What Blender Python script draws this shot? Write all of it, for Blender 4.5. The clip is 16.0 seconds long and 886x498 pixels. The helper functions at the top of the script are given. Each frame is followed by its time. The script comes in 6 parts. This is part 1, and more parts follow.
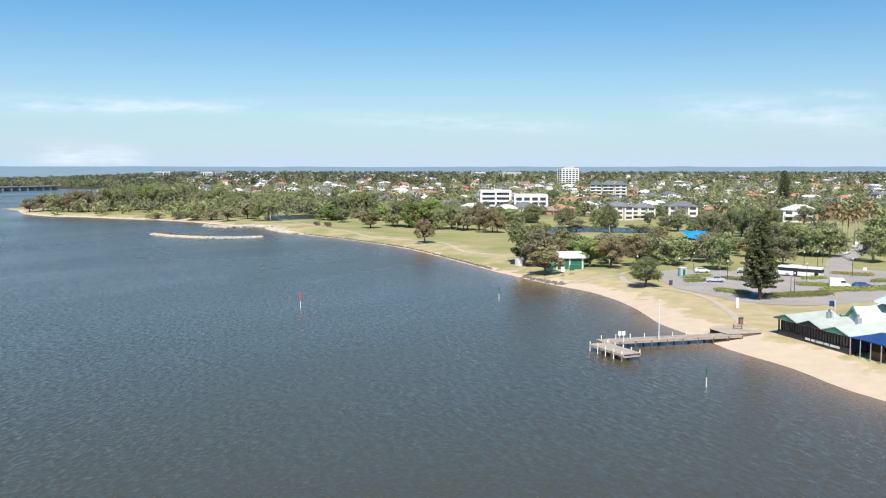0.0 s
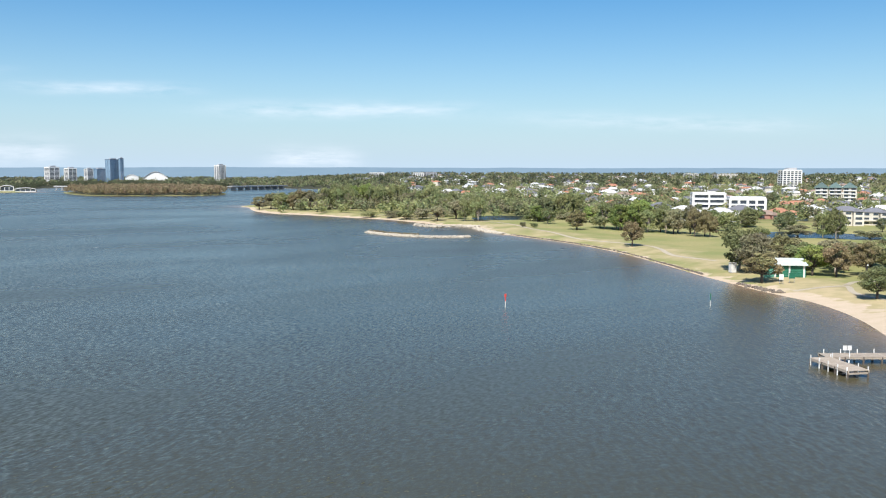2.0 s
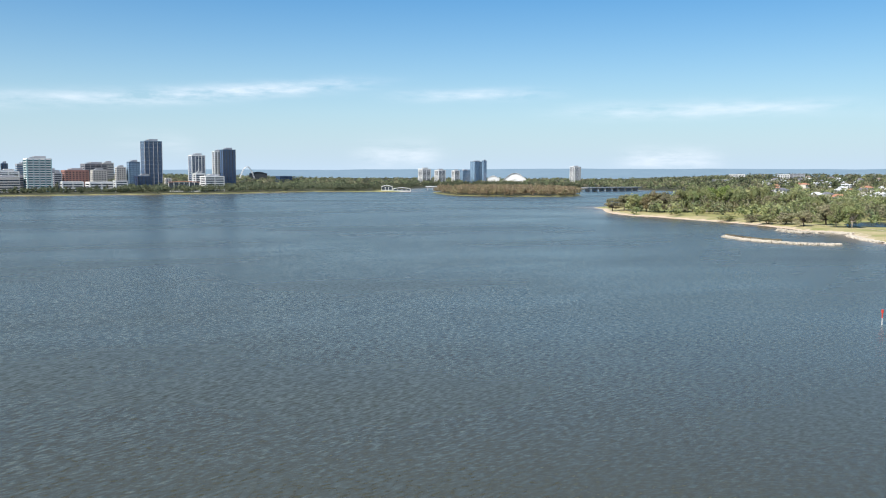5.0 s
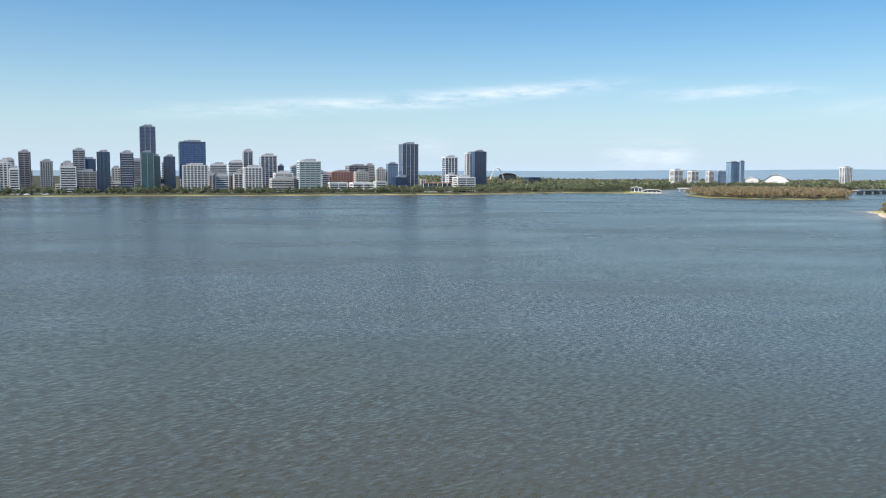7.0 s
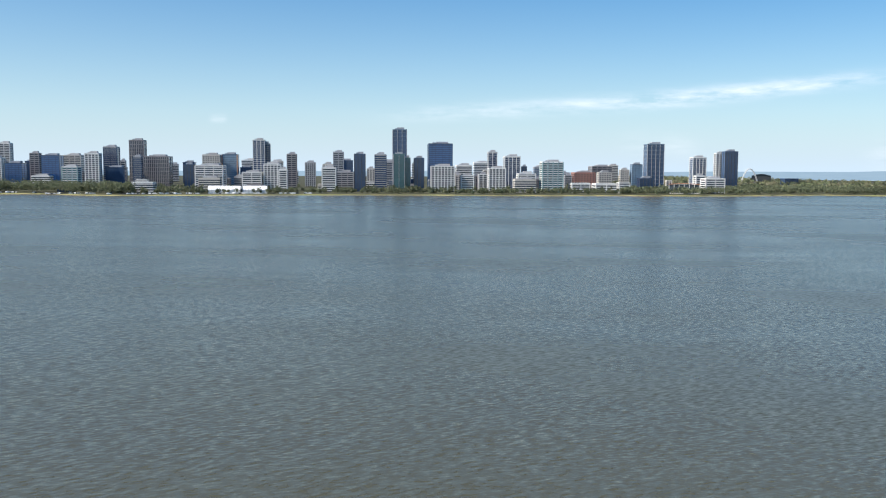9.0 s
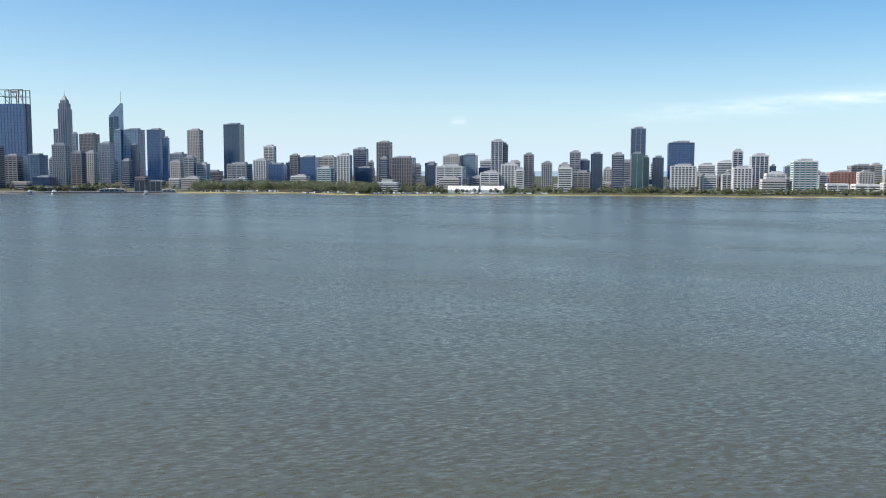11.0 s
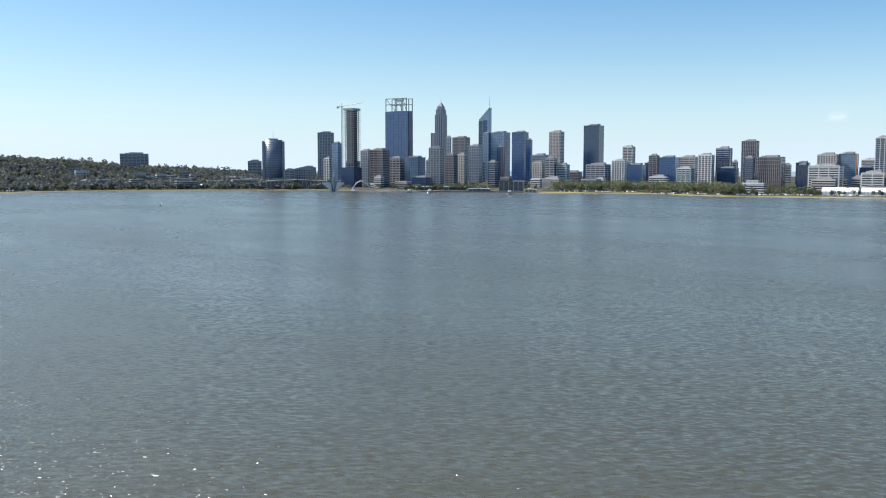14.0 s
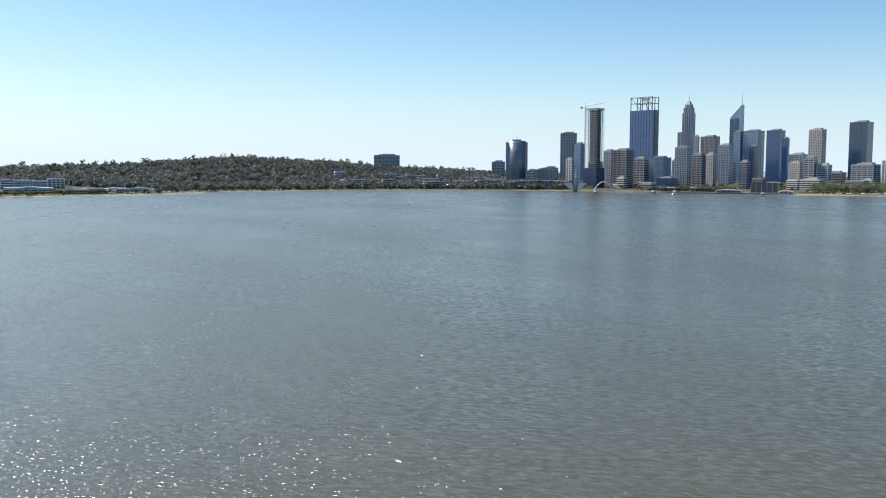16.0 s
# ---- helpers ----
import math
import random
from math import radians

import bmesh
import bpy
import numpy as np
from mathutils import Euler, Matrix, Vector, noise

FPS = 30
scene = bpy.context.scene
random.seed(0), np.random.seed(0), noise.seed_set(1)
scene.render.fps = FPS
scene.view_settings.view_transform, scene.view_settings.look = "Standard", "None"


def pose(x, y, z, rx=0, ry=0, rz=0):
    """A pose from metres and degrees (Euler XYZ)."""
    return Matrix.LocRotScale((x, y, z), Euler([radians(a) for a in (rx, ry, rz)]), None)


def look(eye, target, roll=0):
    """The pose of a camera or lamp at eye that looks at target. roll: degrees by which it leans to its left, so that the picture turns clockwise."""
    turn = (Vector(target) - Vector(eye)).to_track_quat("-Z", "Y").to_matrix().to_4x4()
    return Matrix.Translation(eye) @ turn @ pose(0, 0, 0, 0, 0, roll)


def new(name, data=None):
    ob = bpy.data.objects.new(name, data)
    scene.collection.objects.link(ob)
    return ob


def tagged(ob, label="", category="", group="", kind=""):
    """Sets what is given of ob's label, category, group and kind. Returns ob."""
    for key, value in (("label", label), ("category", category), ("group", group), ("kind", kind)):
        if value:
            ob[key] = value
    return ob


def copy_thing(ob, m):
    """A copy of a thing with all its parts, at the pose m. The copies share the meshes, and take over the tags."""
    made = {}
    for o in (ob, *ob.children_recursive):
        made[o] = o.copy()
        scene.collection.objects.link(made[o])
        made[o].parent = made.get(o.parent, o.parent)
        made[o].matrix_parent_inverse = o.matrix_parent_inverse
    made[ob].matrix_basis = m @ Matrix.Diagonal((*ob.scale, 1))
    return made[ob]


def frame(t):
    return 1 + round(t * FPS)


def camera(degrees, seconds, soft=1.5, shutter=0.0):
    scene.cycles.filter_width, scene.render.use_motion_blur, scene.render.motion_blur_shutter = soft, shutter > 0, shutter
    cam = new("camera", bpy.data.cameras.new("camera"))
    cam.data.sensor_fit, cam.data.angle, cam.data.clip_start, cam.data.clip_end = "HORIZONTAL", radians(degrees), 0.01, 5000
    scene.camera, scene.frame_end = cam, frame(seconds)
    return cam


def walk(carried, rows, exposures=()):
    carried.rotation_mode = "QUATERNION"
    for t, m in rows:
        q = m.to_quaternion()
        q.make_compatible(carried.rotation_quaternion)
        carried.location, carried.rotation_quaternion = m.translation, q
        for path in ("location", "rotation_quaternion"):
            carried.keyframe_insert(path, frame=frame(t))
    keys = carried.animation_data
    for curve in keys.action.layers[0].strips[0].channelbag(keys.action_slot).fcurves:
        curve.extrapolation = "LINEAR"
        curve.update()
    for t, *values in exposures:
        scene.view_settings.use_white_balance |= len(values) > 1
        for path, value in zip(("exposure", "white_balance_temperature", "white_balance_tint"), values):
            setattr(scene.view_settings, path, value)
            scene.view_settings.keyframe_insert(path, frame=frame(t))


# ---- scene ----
EYE = 32.0
cam = camera(53.3, 16.0, soft=1.1)
TURN = (
    (0.0, -0.00, -5.02, -0.04),
    (0.5, 2.90, -5.01, -0.06),
    (1.0, 6.26, -4.99, -0.10),
    (1.5, 9.73, -4.98, -0.14),
    (2.0, 13.35, -4.97, -0.17),
    (2.5, 17.00, -4.98, -0.15),
    (3.0, 20.63, -4.99, -0.19),
    (3.5, 24.32, -4.98, -0.21),
    (4.0, 28.10, -4.98, -0.23),
    (6.5, 48.00, -4.90, -0.18),
    (7.0, 51.93, -4.92, -0.18),
    (7.5, 55.85, -4.92, -0.15),
    (8.0, 59.74, -4.92, -0.20),
    (8.5, 63.61, -4.90, -0.20),
    (9.0, 67.52, -4.93, -0.23),
    (11.5, 86.48, -4.95, -0.12),
    (12.0, 90.27, -4.95, -0.13),
    (12.5, 94.04, -4.94, -0.12),
    (13.0, 97.86, -4.94, -0.14),
    (13.5, 101.70, -4.96, -0.16),
    (14.0, 105.57, -4.97, -0.07),
    (14.5, 109.47, -4.98, -0.06),
    (15.0, 113.33, -4.98, -0.12),
    (15.5, 117.27, -4.99, -0.14),
    (16.0, 121.13, -4.96, -0.11),
)
walk(cam, [(t, pose(0, 0, EYE, 90 + pitch, roll, yaw)) for t, yaw, pitch, roll in TURN], exposures=((0, 0.55, 6100, 10), (4, 0.55, 6100, 10), (9, 0.73, 6300, 11), (13, 0.86, 6350, 11), (16, 0.86, 6500, 12)))

# ---- light ----
SUN_AZ, SUN_EL = 175.0, 49.0


def at(az, d):
    """Plan place by bearing (degrees left of the first heading) and distance."""
    return -math.sin(radians(az)) * d, math.cos(radians(az)) * d


world = bpy.data.worlds.new("sky")
scene.world = world
world.use_nodes = True
wn, wl = world.node_tree.nodes, world.node_tree.links
sky = wn.new("ShaderNodeTexSky")
sky.sky_type, sky.sun_disc = "NISHITA", False
sky.sun_elevation, sky.sun_rotation = radians(SUN_EL), radians(SUN_AZ)
sky.altitude, sky.air_density, sky.dust_density, sky.ozone_density = 0, 1.0, 0.9, 2.0
wn["Background"].inputs["Strength"].default_value = 0.079
# thin cirrus and low cumulus: bearing, height, half length, half thickness, slope, density
CLOUDS = (
    (20.0, 3.93, 8.1, 0.48, -0.009, 0.75),
    (-0.4, 3.14, 8.8, 0.48, 0.036, 0.5),
    (21.6, 0.90, 2.8, 0.66, 0.011, 0.6),
    (-21.4, 3.42, 6.6, 0.84, 0.085, 0.7),
    (-24.2, 4.44, 1.7, 0.22, 0.054, 0.5),
    (46.7, 5.22, 5.7, 0.44, -0.070, 0.5),
    (33.9, 4.92, 4.7, 0.37, -0.018, 0.35),
    (38.9, 1.10, 2.6, 0.81, -0.009, 0.75),
    (21.9, 0.84, 2.9, 0.48, -0.003, 0.5),
    (59.4, 4.28, 10.2, 0.48, -0.056, 0.65),
    (49.1, 4.90, 8.1, 0.37, -0.090, 0.6),
    (34.2, 4.96, 5.1, 0.33, -0.009, 0.4),
    (81.7, 3.32, 0.5, 0.22, -0.019, 0.5),
    (53.9, 1.65, 2.2, 0.73, 0.019, 0.3),
)


def sky_math(op, *values):
    k = wn.new("ShaderNodeMath")
    k.operation = op
    for i, v in enumerate(values):
        if isinstance(v, (int, float)):
            k.inputs[i].default_value = v
        else:
            wl.new(v, k.inputs[i])
    return k.outputs[0]


def build_clouds():
    tc, sep = wn.new("ShaderNodeTexCoord"), wn.new("ShaderNodeSeparateXYZ")
    wl.new(tc.outputs["Generated"], sep.inputs[0])
    vx, vy, vz = sep.outputs
    az = sky_math("MULTIPLY", sky_math("ARCTAN2", sky_math("MULTIPLY", vx, -1.0), vy), 57.2958)
    el = sky_math("MULTIPLY", sky_math("ARCSINE", vz), 57.2958)
    comb = wn.new("ShaderNodeCombineXYZ")
    wl.new(az, comb.inputs[0])
    wl.new(sky_math("MULTIPLY", el, 5.0), comb.inputs[1])
    tex = wn.new("ShaderNodeTexNoise")
    tex.inputs["Scale"].default_value, tex.inputs["Detail"].default_value, tex.inputs["Roughness"].default_value = 0.28, 7, 0.62
    wl.new(comb.outputs[0], tex.inputs["Vector"])
    wisp = wn.new("ShaderNodeMapRange")
    wisp.inputs["From Min"].default_value, wisp.inputs["From Max"].default_value = 0.34, 0.78
    wl.new(tex.outputs["Fac"], wisp.inputs["Value"])
    total = None
    for a, e, wa, we, slope, dense in CLOUDS:
        da = sky_math("SUBTRACT", az, a)
        de = sky_math("SUBTRACT", sky_math("SUBTRACT", el, e), sky_math("MULTIPLY", da, slope))
        far = sky_math("ADD", sky_math("POWER", sky_math("ABSOLUTE", sky_math("DIVIDE", da, wa)), 4.0), sky_math("POWER", sky_math("DIVIDE", de, we), 2.0))
        one = sky_math("MULTIPLY", sky_math("EXPONENT", sky_math("MULTIPLY", far, -1.0)), dense)
        total = one if total is None else sky_math("ADD", total, one)
    fac = sky_math("MINIMUM", sky_math("MULTIPLY", total, wisp.outputs[0]), 0.8)
    tint = wn.new("ShaderNodeMix")
    tint.data_type, tint.blend_type = "RGBA", "MULTIPLY"
    tint.inputs["Factor"].default_value = 1.0
    tint.inputs["B"].default_value = (0.885, 1.02, 1.035, 1)
    deep = wn.new("ShaderNodeHueSaturation")
    rise = wn.new("ShaderNodeMapRange")
    rise.inputs["From Min"].default_value, rise.inputs["From Max"].default_value = 10, 38
    rise.inputs["To Min"].default_value, rise.inputs["To Max"].default_value = 1.22, 1.42
    wl.new(el, rise.inputs["Value"])
    # whiter and brighter towards the sun, deeper blue away from it
    sunward = wn.new("ShaderNodeVectorMath")
    sunward.operation = "DOT_PRODUCT"
    wl.new(tc.outputs["Generated"], sunward.inputs[0])
    ex, ey = at(SUN_AZ, math.cos(radians(SUN_EL)))
    sunward.inputs[1].default_value = (ex, ey, math.sin(radians(SUN_EL)))

    def glow(a, b):
        k = wn.new("ShaderNodeMapRange")
        k.inputs["From Min"].default_value, k.inputs["From Max"].default_value = -0.25, 0.75
        k.inputs["To Min"].default_value, k.inputs["To Max"].default_value = a, b
        wl.new(sunward.outputs["Value"], k.inputs["Value"])
        return k.outputs[0]

    wl.new(sky_math("MULTIPLY", rise.outputs[0], glow(1.25, 1.06)), deep.inputs["Saturation"])
    wl.new(sky_math("MULTIPLY", sky_math("ADD", sky_math("MULTIPLY", rise.outputs[0], 0.45), 0.45), glow(0.96, 0.99)), deep.inputs["Value"])
    wl.new(sky.outputs[0], deep.inputs["Color"])
    wl.new(deep.outputs[0], tint.inputs["A"])
    haze = wn.new("ShaderNodeMix")
    haze.data_type = "RGBA"
    low = sky_math("EXPONENT", sky_math("DIVIDE", sky_math("MAXIMUM", el, 0.0), -5.5))
    wl.new(sky_math("MULTIPLY", low, 0.9), haze.inputs["Factor"])
    wl.new(tint.outputs["Result"], haze.inputs["A"])
    haze.inputs["B"].default_value = (5.7, 7.0, 8.25, 1)
    mix = wn.new("ShaderNodeMix")
    mix.data_type = "RGBA"
    wl.new(fac, mix.inputs["Factor"])
    wl.new(haze.outputs["Result"], mix.inputs["A"])
    mix.inputs["B"].default_value = (8.6, 9.0, 9.4, 1)
    wl.new(mix.outputs["Result"], wn["Background"].inputs["Color"])


build_clouds()

sun = new("sun", bpy.data.lights.new("sun", "SUN"))
sun.data.energy, sun.data.angle, sun.data.color = 5.0, radians(0.5), (1.0, 0.925, 0.81)
sx, sy = at(SUN_AZ, 1000)
sun.matrix_world = look((sx, sy, 1000 * math.tan(radians(SUN_EL))), (0, 0, 0))

# ---- materials ----


def mat(name, color, rough=0.8, metal=0.0, vary=0.25, scale=0.6, fine=9.0, bump=0.2, spread=0.12, spec=0.4):
    """A painted or mineral surface with stains at one scale and grain at another; spread: how far copies differ."""
    m = bpy.data.materials.new(name)
    m.use_nodes = True
    n, l = m.node_tree.nodes, m.node_tree.links
    b = n["Principled BSDF"]
    b.inputs["Metallic"].default_value = metal
    b.inputs["Specular IOR Level"].default_value = spec
    geo, info = n.new("ShaderNodeNewGeometry"), n.new("ShaderNodeObjectInfo")
    a, c = n.new("ShaderNodeTexNoise"), n.new("ShaderNodeTexNoise")
    a.inputs["Scale"].default_value, c.inputs["Scale"].default_value = scale, fine
    a.inputs["Detail"].default_value = 5
    for k in (a, c):
        l.new(geo.outputs["Position"], k.inputs["Vector"])
    add = n.new("ShaderNodeMath")
    add.operation = "ADD"
    l.new(a.outputs["Fac"], add.inputs[0])
    l.new(c.outputs["Fac"], add.inputs[1])
    rnd = n.new("ShaderNodeMapRange")
    rnd.inputs["To Min"].default_value, rnd.inputs["To Max"].default_value = -spread, spread
    l.new(info.outputs["Random"], rnd.inputs["Value"])
    val = n.new("ShaderNodeMapRange")
    val.inputs["From Min"].default_value, val.inputs["From Max"].default_value = 0.6, 1.4
    val.inputs["To Min"].default_value, val.inputs["To Max"].default_value = 1 - vary, 1 + vary
    l.new(add.outputs[0], val.inputs["Value"])
    tot = n.new("ShaderNodeMath")
    tot.operation = "ADD"
    l.new(val.outputs[0], tot.inputs[0])
    l.new(rnd.outputs[0], tot.inputs[1])
    hsv = n.new("ShaderNodeHueSaturation")
    hsv.inputs["Color"].default_value = (*color, 1)
    l.new(tot.outputs[0], hsv.inputs["Value"])
    l.new(hsv.outputs[0], b.inputs["Base Color"])
    ro = n.new("ShaderNodeMapRange")
    ro.inputs["To Min"].default_value, ro.inputs["To Max"].default_value = max(rough - 0.12, 0.02), min(rough + 0.12, 1)
    l.new(a.outputs["Fac"], ro.inputs["Value"])
    l.new(ro.outputs[0], b.inputs["Roughness"])
    if bump:
        bu = n.new("ShaderNodeBump")
        bu.inputs["Strength"].default_value, bu.inputs["Distance"].default_value = bump, 0.05
        l.new(c.outputs["Fac"], bu.inputs["Height"])
        l.new(bu.outputs[0], b.inputs["Normal"])
    return m


def leaf_mat(name, color, vary=0.3):
    """Foliage: each leaf clump and each tree a little different, some light through the leaves."""
    m = bpy.data.materials.new(name)
    m.use_nodes = True
    n, l = m.node_tree.nodes, m.node_tree.links
    geo, info = n.new("ShaderNodeNewGeometry"), n.new("ShaderNodeObjectInfo")
    ran = n.new("ShaderNodeMapRange")
    ran.inputs["To Min"].default_value, ran.inputs["To Max"].default_value = 1 - vary, 1 + vary
    l.new(geo.outputs["Random Per Island"], ran.inputs["Value"])
    big = n.new("ShaderNodeTexNoise")
    big.inputs["Scale"].default_value = 0.11
    l.new(geo.outputs["Position"], big.inputs["Vector"])
    hue = n.new("ShaderNodeMapRange")
    hue.inputs["From Min"].default_value, hue.inputs["From Max"].default_value = 0.3, 0.7
    hue.inputs["To Min"].default_value, hue.inputs["To Max"].default_value = 0.465, 0.525
    l.new(big.outputs["Fac"], hue.inputs["Value"])
    own = n.new("ShaderNodeMapRange")
    own.inputs["To Min"].default_value, own.inputs["To Max"].default_value = 0.75, 1.25
    l.new(info.outputs["Random"], own.inputs["Value"])
    mul = n.new("ShaderNodeMath")
    mul.operation = "MULTIPLY"
    l.new(ran.outputs[0], mul.inputs[0])
    l.new(own.outputs[0], mul.inputs[1])
    hsv = n.new("ShaderNodeHueSaturation")
    hsv.inputs["Color"].default_value = (*color, 1)
    l.new(hue.outputs[0], hsv.inputs["Hue"])
    l.new(mul.outputs[0], hsv.inputs["Value"])
    b = n["Principled BSDF"]
    b.inputs["Roughness"].default_value, b.inputs["Specular IOR Level"].default_value = 0.6, 0.25
    l.new(hsv.outputs[0], b.inputs["Base Color"])
    tr, mix = n.new("ShaderNodeBsdfTranslucent"), n.new("ShaderNodeMixShader")
    l.new(hsv.outputs[0], tr.inputs["Color"])
    mix.inputs[0].default_value = 0.32
    l.new(b.outputs[0], mix.inputs[1])
    l.new(tr.outputs[0], mix.inputs[2])
    l.new(mix.outputs[0], n["Material Output"].inputs["Surface"])
    return m


def glass_mat(name, color, rough=0.1, spec=0.5):
    """Tinted curtain-wall glass: dark body, mirror-like coat, panes slightly out of true."""
    m = mat(name, color, rough, 0.0, 0.2, 0.08, 0.35, 0, 0.1, spec)
    n, l = m.node_tree.nodes, m.node_tree.links
    b = n["Principled BSDF"]
    b.inputs["IOR"].default_value = 1.7
    return m


def water_mat(name, body, waves=1.0, shallows=False):
    """Wind-roughened water: unresolved chop as gloss spread, visible ripples as tilted facets, a few steep bright ones."""
    m = bpy.data.materials.new(name)
    m.use_nodes = True
    n, l = m.node_tree.nodes, m.node_tree.links
    b = n["Principled BSDF"]
    geo = n.new("ShaderNodeNewGeometry")

    def field(length, run, turn, detail, rough=0.55):
        mp, no = n.new("ShaderNodeMapping"), n.new("ShaderNodeTexNoise")
        mp.vector_type = "TEXTURE"
        mp.inputs["Scale"].default_value = (length * run, length, 1)
        mp.inputs["Rotation"].default_value = (0, 0, radians(turn))
        l.new(geo.outputs["Position"], mp.inputs["Vector"])
        l.new(mp.outputs[0], no.inputs["Vector"])
        no.inputs["Scale"].default_value, no.inputs["Detail"].default_value, no.inputs["Roughness"].default_value = 1.0, detail, rough
        return no

    def vec(op, p, q=None):
        k = n.new("ShaderNodeVectorMath")
        k.operation = op
        for i, v in enumerate((p, q)):
            if isinstance(v, tuple):
                k.inputs[i].default_value = v
            elif v is not None:
                l.new(v, k.inputs[i])
        return k

    def spread(value, a, c, d, e):
        k = n.new("ShaderNodeMapRange")
        for i, q in zip(("From Min", "From Max", "To Min", "To Max"), (a, c, d, e)):
            k.inputs[i].default_value = q
        l.new(value, k.inputs["Value"])
        return k.outputs[0]

    def ripples(length, run, turn, detail, size):
        """Long crests, tilted only across their run."""
        off = n.new("ShaderNodeMath")
        off.operation = "SUBTRACT"
        off.inputs[1].default_value = 0.5
        l.new(field(length, run, turn, detail).outputs["Fac"], off.inputs[0])
        tilt = vec("SCALE", (-math.sin(radians(turn)) * size, math.cos(radians(turn)) * size, 0.0))
        l.new(off.outputs[0], tilt.inputs["Scale"])
        return tilt.outputs[0]

    def facing(tilt, amount):
        """The normal of water tilted so far."""
        k = vec("SCALE", tilt)
        l.new(amount, k.inputs["Scale"])
        return vec("NORMALIZE", vec("ADD", k.outputs[0], (0.0, 0.0, 1.0)).outputs[0]).outputs[0]

    gust = field(85, 2.2, 55, 4).outputs["Fac"]
    amp = spread(gust, 0.3, 0.7, 0.7 * waves, 1.25 * waves)
    tilt = None
    for spec in RIPPLES:
        one = ripples(*spec)
        tilt = one if tilt is None else vec("ADD", tilt, one).outputs[0]
    calm = facing(tilt, amp)
    b.inputs["IOR"].default_value, b.inputs["Specular IOR Level"].default_value = 1.333, 0.5
    b.inputs["Specular Tint"].default_value = (0.9, 0.95, 1.0, 1)
    l.new(spread(gust, 0.3, 0.7, 0.21, 0.31), b.inputs["Roughness"])
    l.new(calm, b.inputs["Normal"])
    mix = n.new("ShaderNodeMix")
    mix.data_type = "RGBA"
    l.new(field(50, 1.6, 40, 3).outputs["Fac"], mix.inputs["Factor"])
    mix.inputs["A"].default_value = (*body, 1)
    mix.inputs["B"].default_value = (*[v * 1.25 for v in body], 1)
    colour = mix.outputs["Result"]
    if shallows:
        # the sandy bed shows through where the water is thin
        bed, shoal = n.new("ShaderNodeMix"), n.new("ShaderNodeAttribute")
        bed.data_type, shoal.attribute_name = "RGBA", "shallow"
        l.new(shoal.outputs["Fac"], bed.inputs["Factor"])
        l.new(colour, bed.inputs["A"])
        bed.inputs["B"].default_value = (0.22, 0.155, 0.095, 1)
        colour = bed.outputs["Result"]
    l.new(colour, b.inputs["Base Color"])
    # steep facets: few, small and smooth
    off = vec("SUBTRACT", field(0.34, 1.6, 100, 1).outputs["Color"], (0.5, 0.5, 0.5)).outputs[0]
    steep = vec("ADD", vec("MULTIPLY", off, (2.65, 2.65, 0.0)).outputs[0], tilt).outputs[0]
    gl, both = n.new("ShaderNodeBsdfGlossy"), n.new("ShaderNodeAddShader")
    gl.inputs["Color"].default_value, gl.inputs["Roughness"].default_value = (0.03, 0.034, 0.038, 1), 0.19
    l.new(facing(steep, amp), gl.inputs["Normal"])
    l.new(b.outputs[0], both.inputs[0])
    l.new(gl.outputs[0], both.inputs[1])
    l.new(both.outputs[0], n["Material Output"].inputs["Surface"])
    return m


# crest length across, run along, bearing, detail, steepness
RIPPLES = ((0.5, 3.4, 84, 2, 0.6), (0.72, 3.0, 112, 2, 0.56), (0.45, 2.4, 35, 2, 0.3), (4.5, 3.0, 100, 2, 0.15))
WATER = water_mat("river_water", (0.051, 0.0475, 0.023), 1.0, True)
POND = water_mat("pond_water", (0.02, 0.03, 0.035), 0.25)
WHITE = mat("white_render", (0.64, 0.63, 0.605), 0.7)
CREAM = mat("cream_render", (0.50, 0.465, 0.42), 0.8)
BROWN = mat("brown_concrete", (0.265, 0.245, 0.245), 0.85)
GREY = mat("grey_concrete", (0.36, 0.36, 0.37), 0.85)
RED = mat("red_brick", (0.36, 0.19, 0.15), 0.9)
TEALP = mat("teal_panel", (0.30, 0.42, 0.42), 0.6)
ORANGE = mat("orange_panel", (0.50, 0.27, 0.16), 0.7)
STEEL = mat("galvanised_steel", (0.45, 0.46, 0.47), 0.5, 0.6)
DARKM = mat("dark_metal", (0.05, 0.055, 0.06), 0.5, 0.3)
NAVYG = glass_mat("navy_glass", (0.03, 0.06, 0.125))
BLUEG = glass_mat("blue_glass", (0.04, 0.11, 0.26))
LIGHTG = glass_mat("light_blue_glass", (0.19, 0.28, 0.37))
GREENG = glass_mat("green_glass", (0.05, 0.13, 0.14))
GREYG = glass_mat("grey_glass", (0.10, 0.145, 0.21))
BLACKG = glass_mat("black_glass", (0.012, 0.016, 0.022))
DUSKG = glass_mat("dusk_blue_glass", (0.02, 0.05, 0.10))
ROUNDG = glass_mat("curved_blue_glass", (0.12, 0.155, 0.21), 0.4)
WINDOW = glass_mat("window_glass", (0.05, 0.062, 0.08))
EUCA = leaf_mat("eucalypt_leaves", (0.235, 0.26, 0.115))
OLIVE = leaf_mat("olive_leaves", (0.255, 0.245, 0.14))
BRIGHT = leaf_mat("bright_leaves", (0.225, 0.29, 0.085))
CITYL = leaf_mat("city_tree_leaves", (0.11, 0.125, 0.07))
# BUSH is greyed towards blue: the hill's far haze sits in the leaf colour
BUSH = leaf_mat("hazed_bushland_leaves", (0.12, 0.132, 0.12), 0.12)
PINEL = leaf_mat("pine_needles", (0.10, 0.115, 0.05))
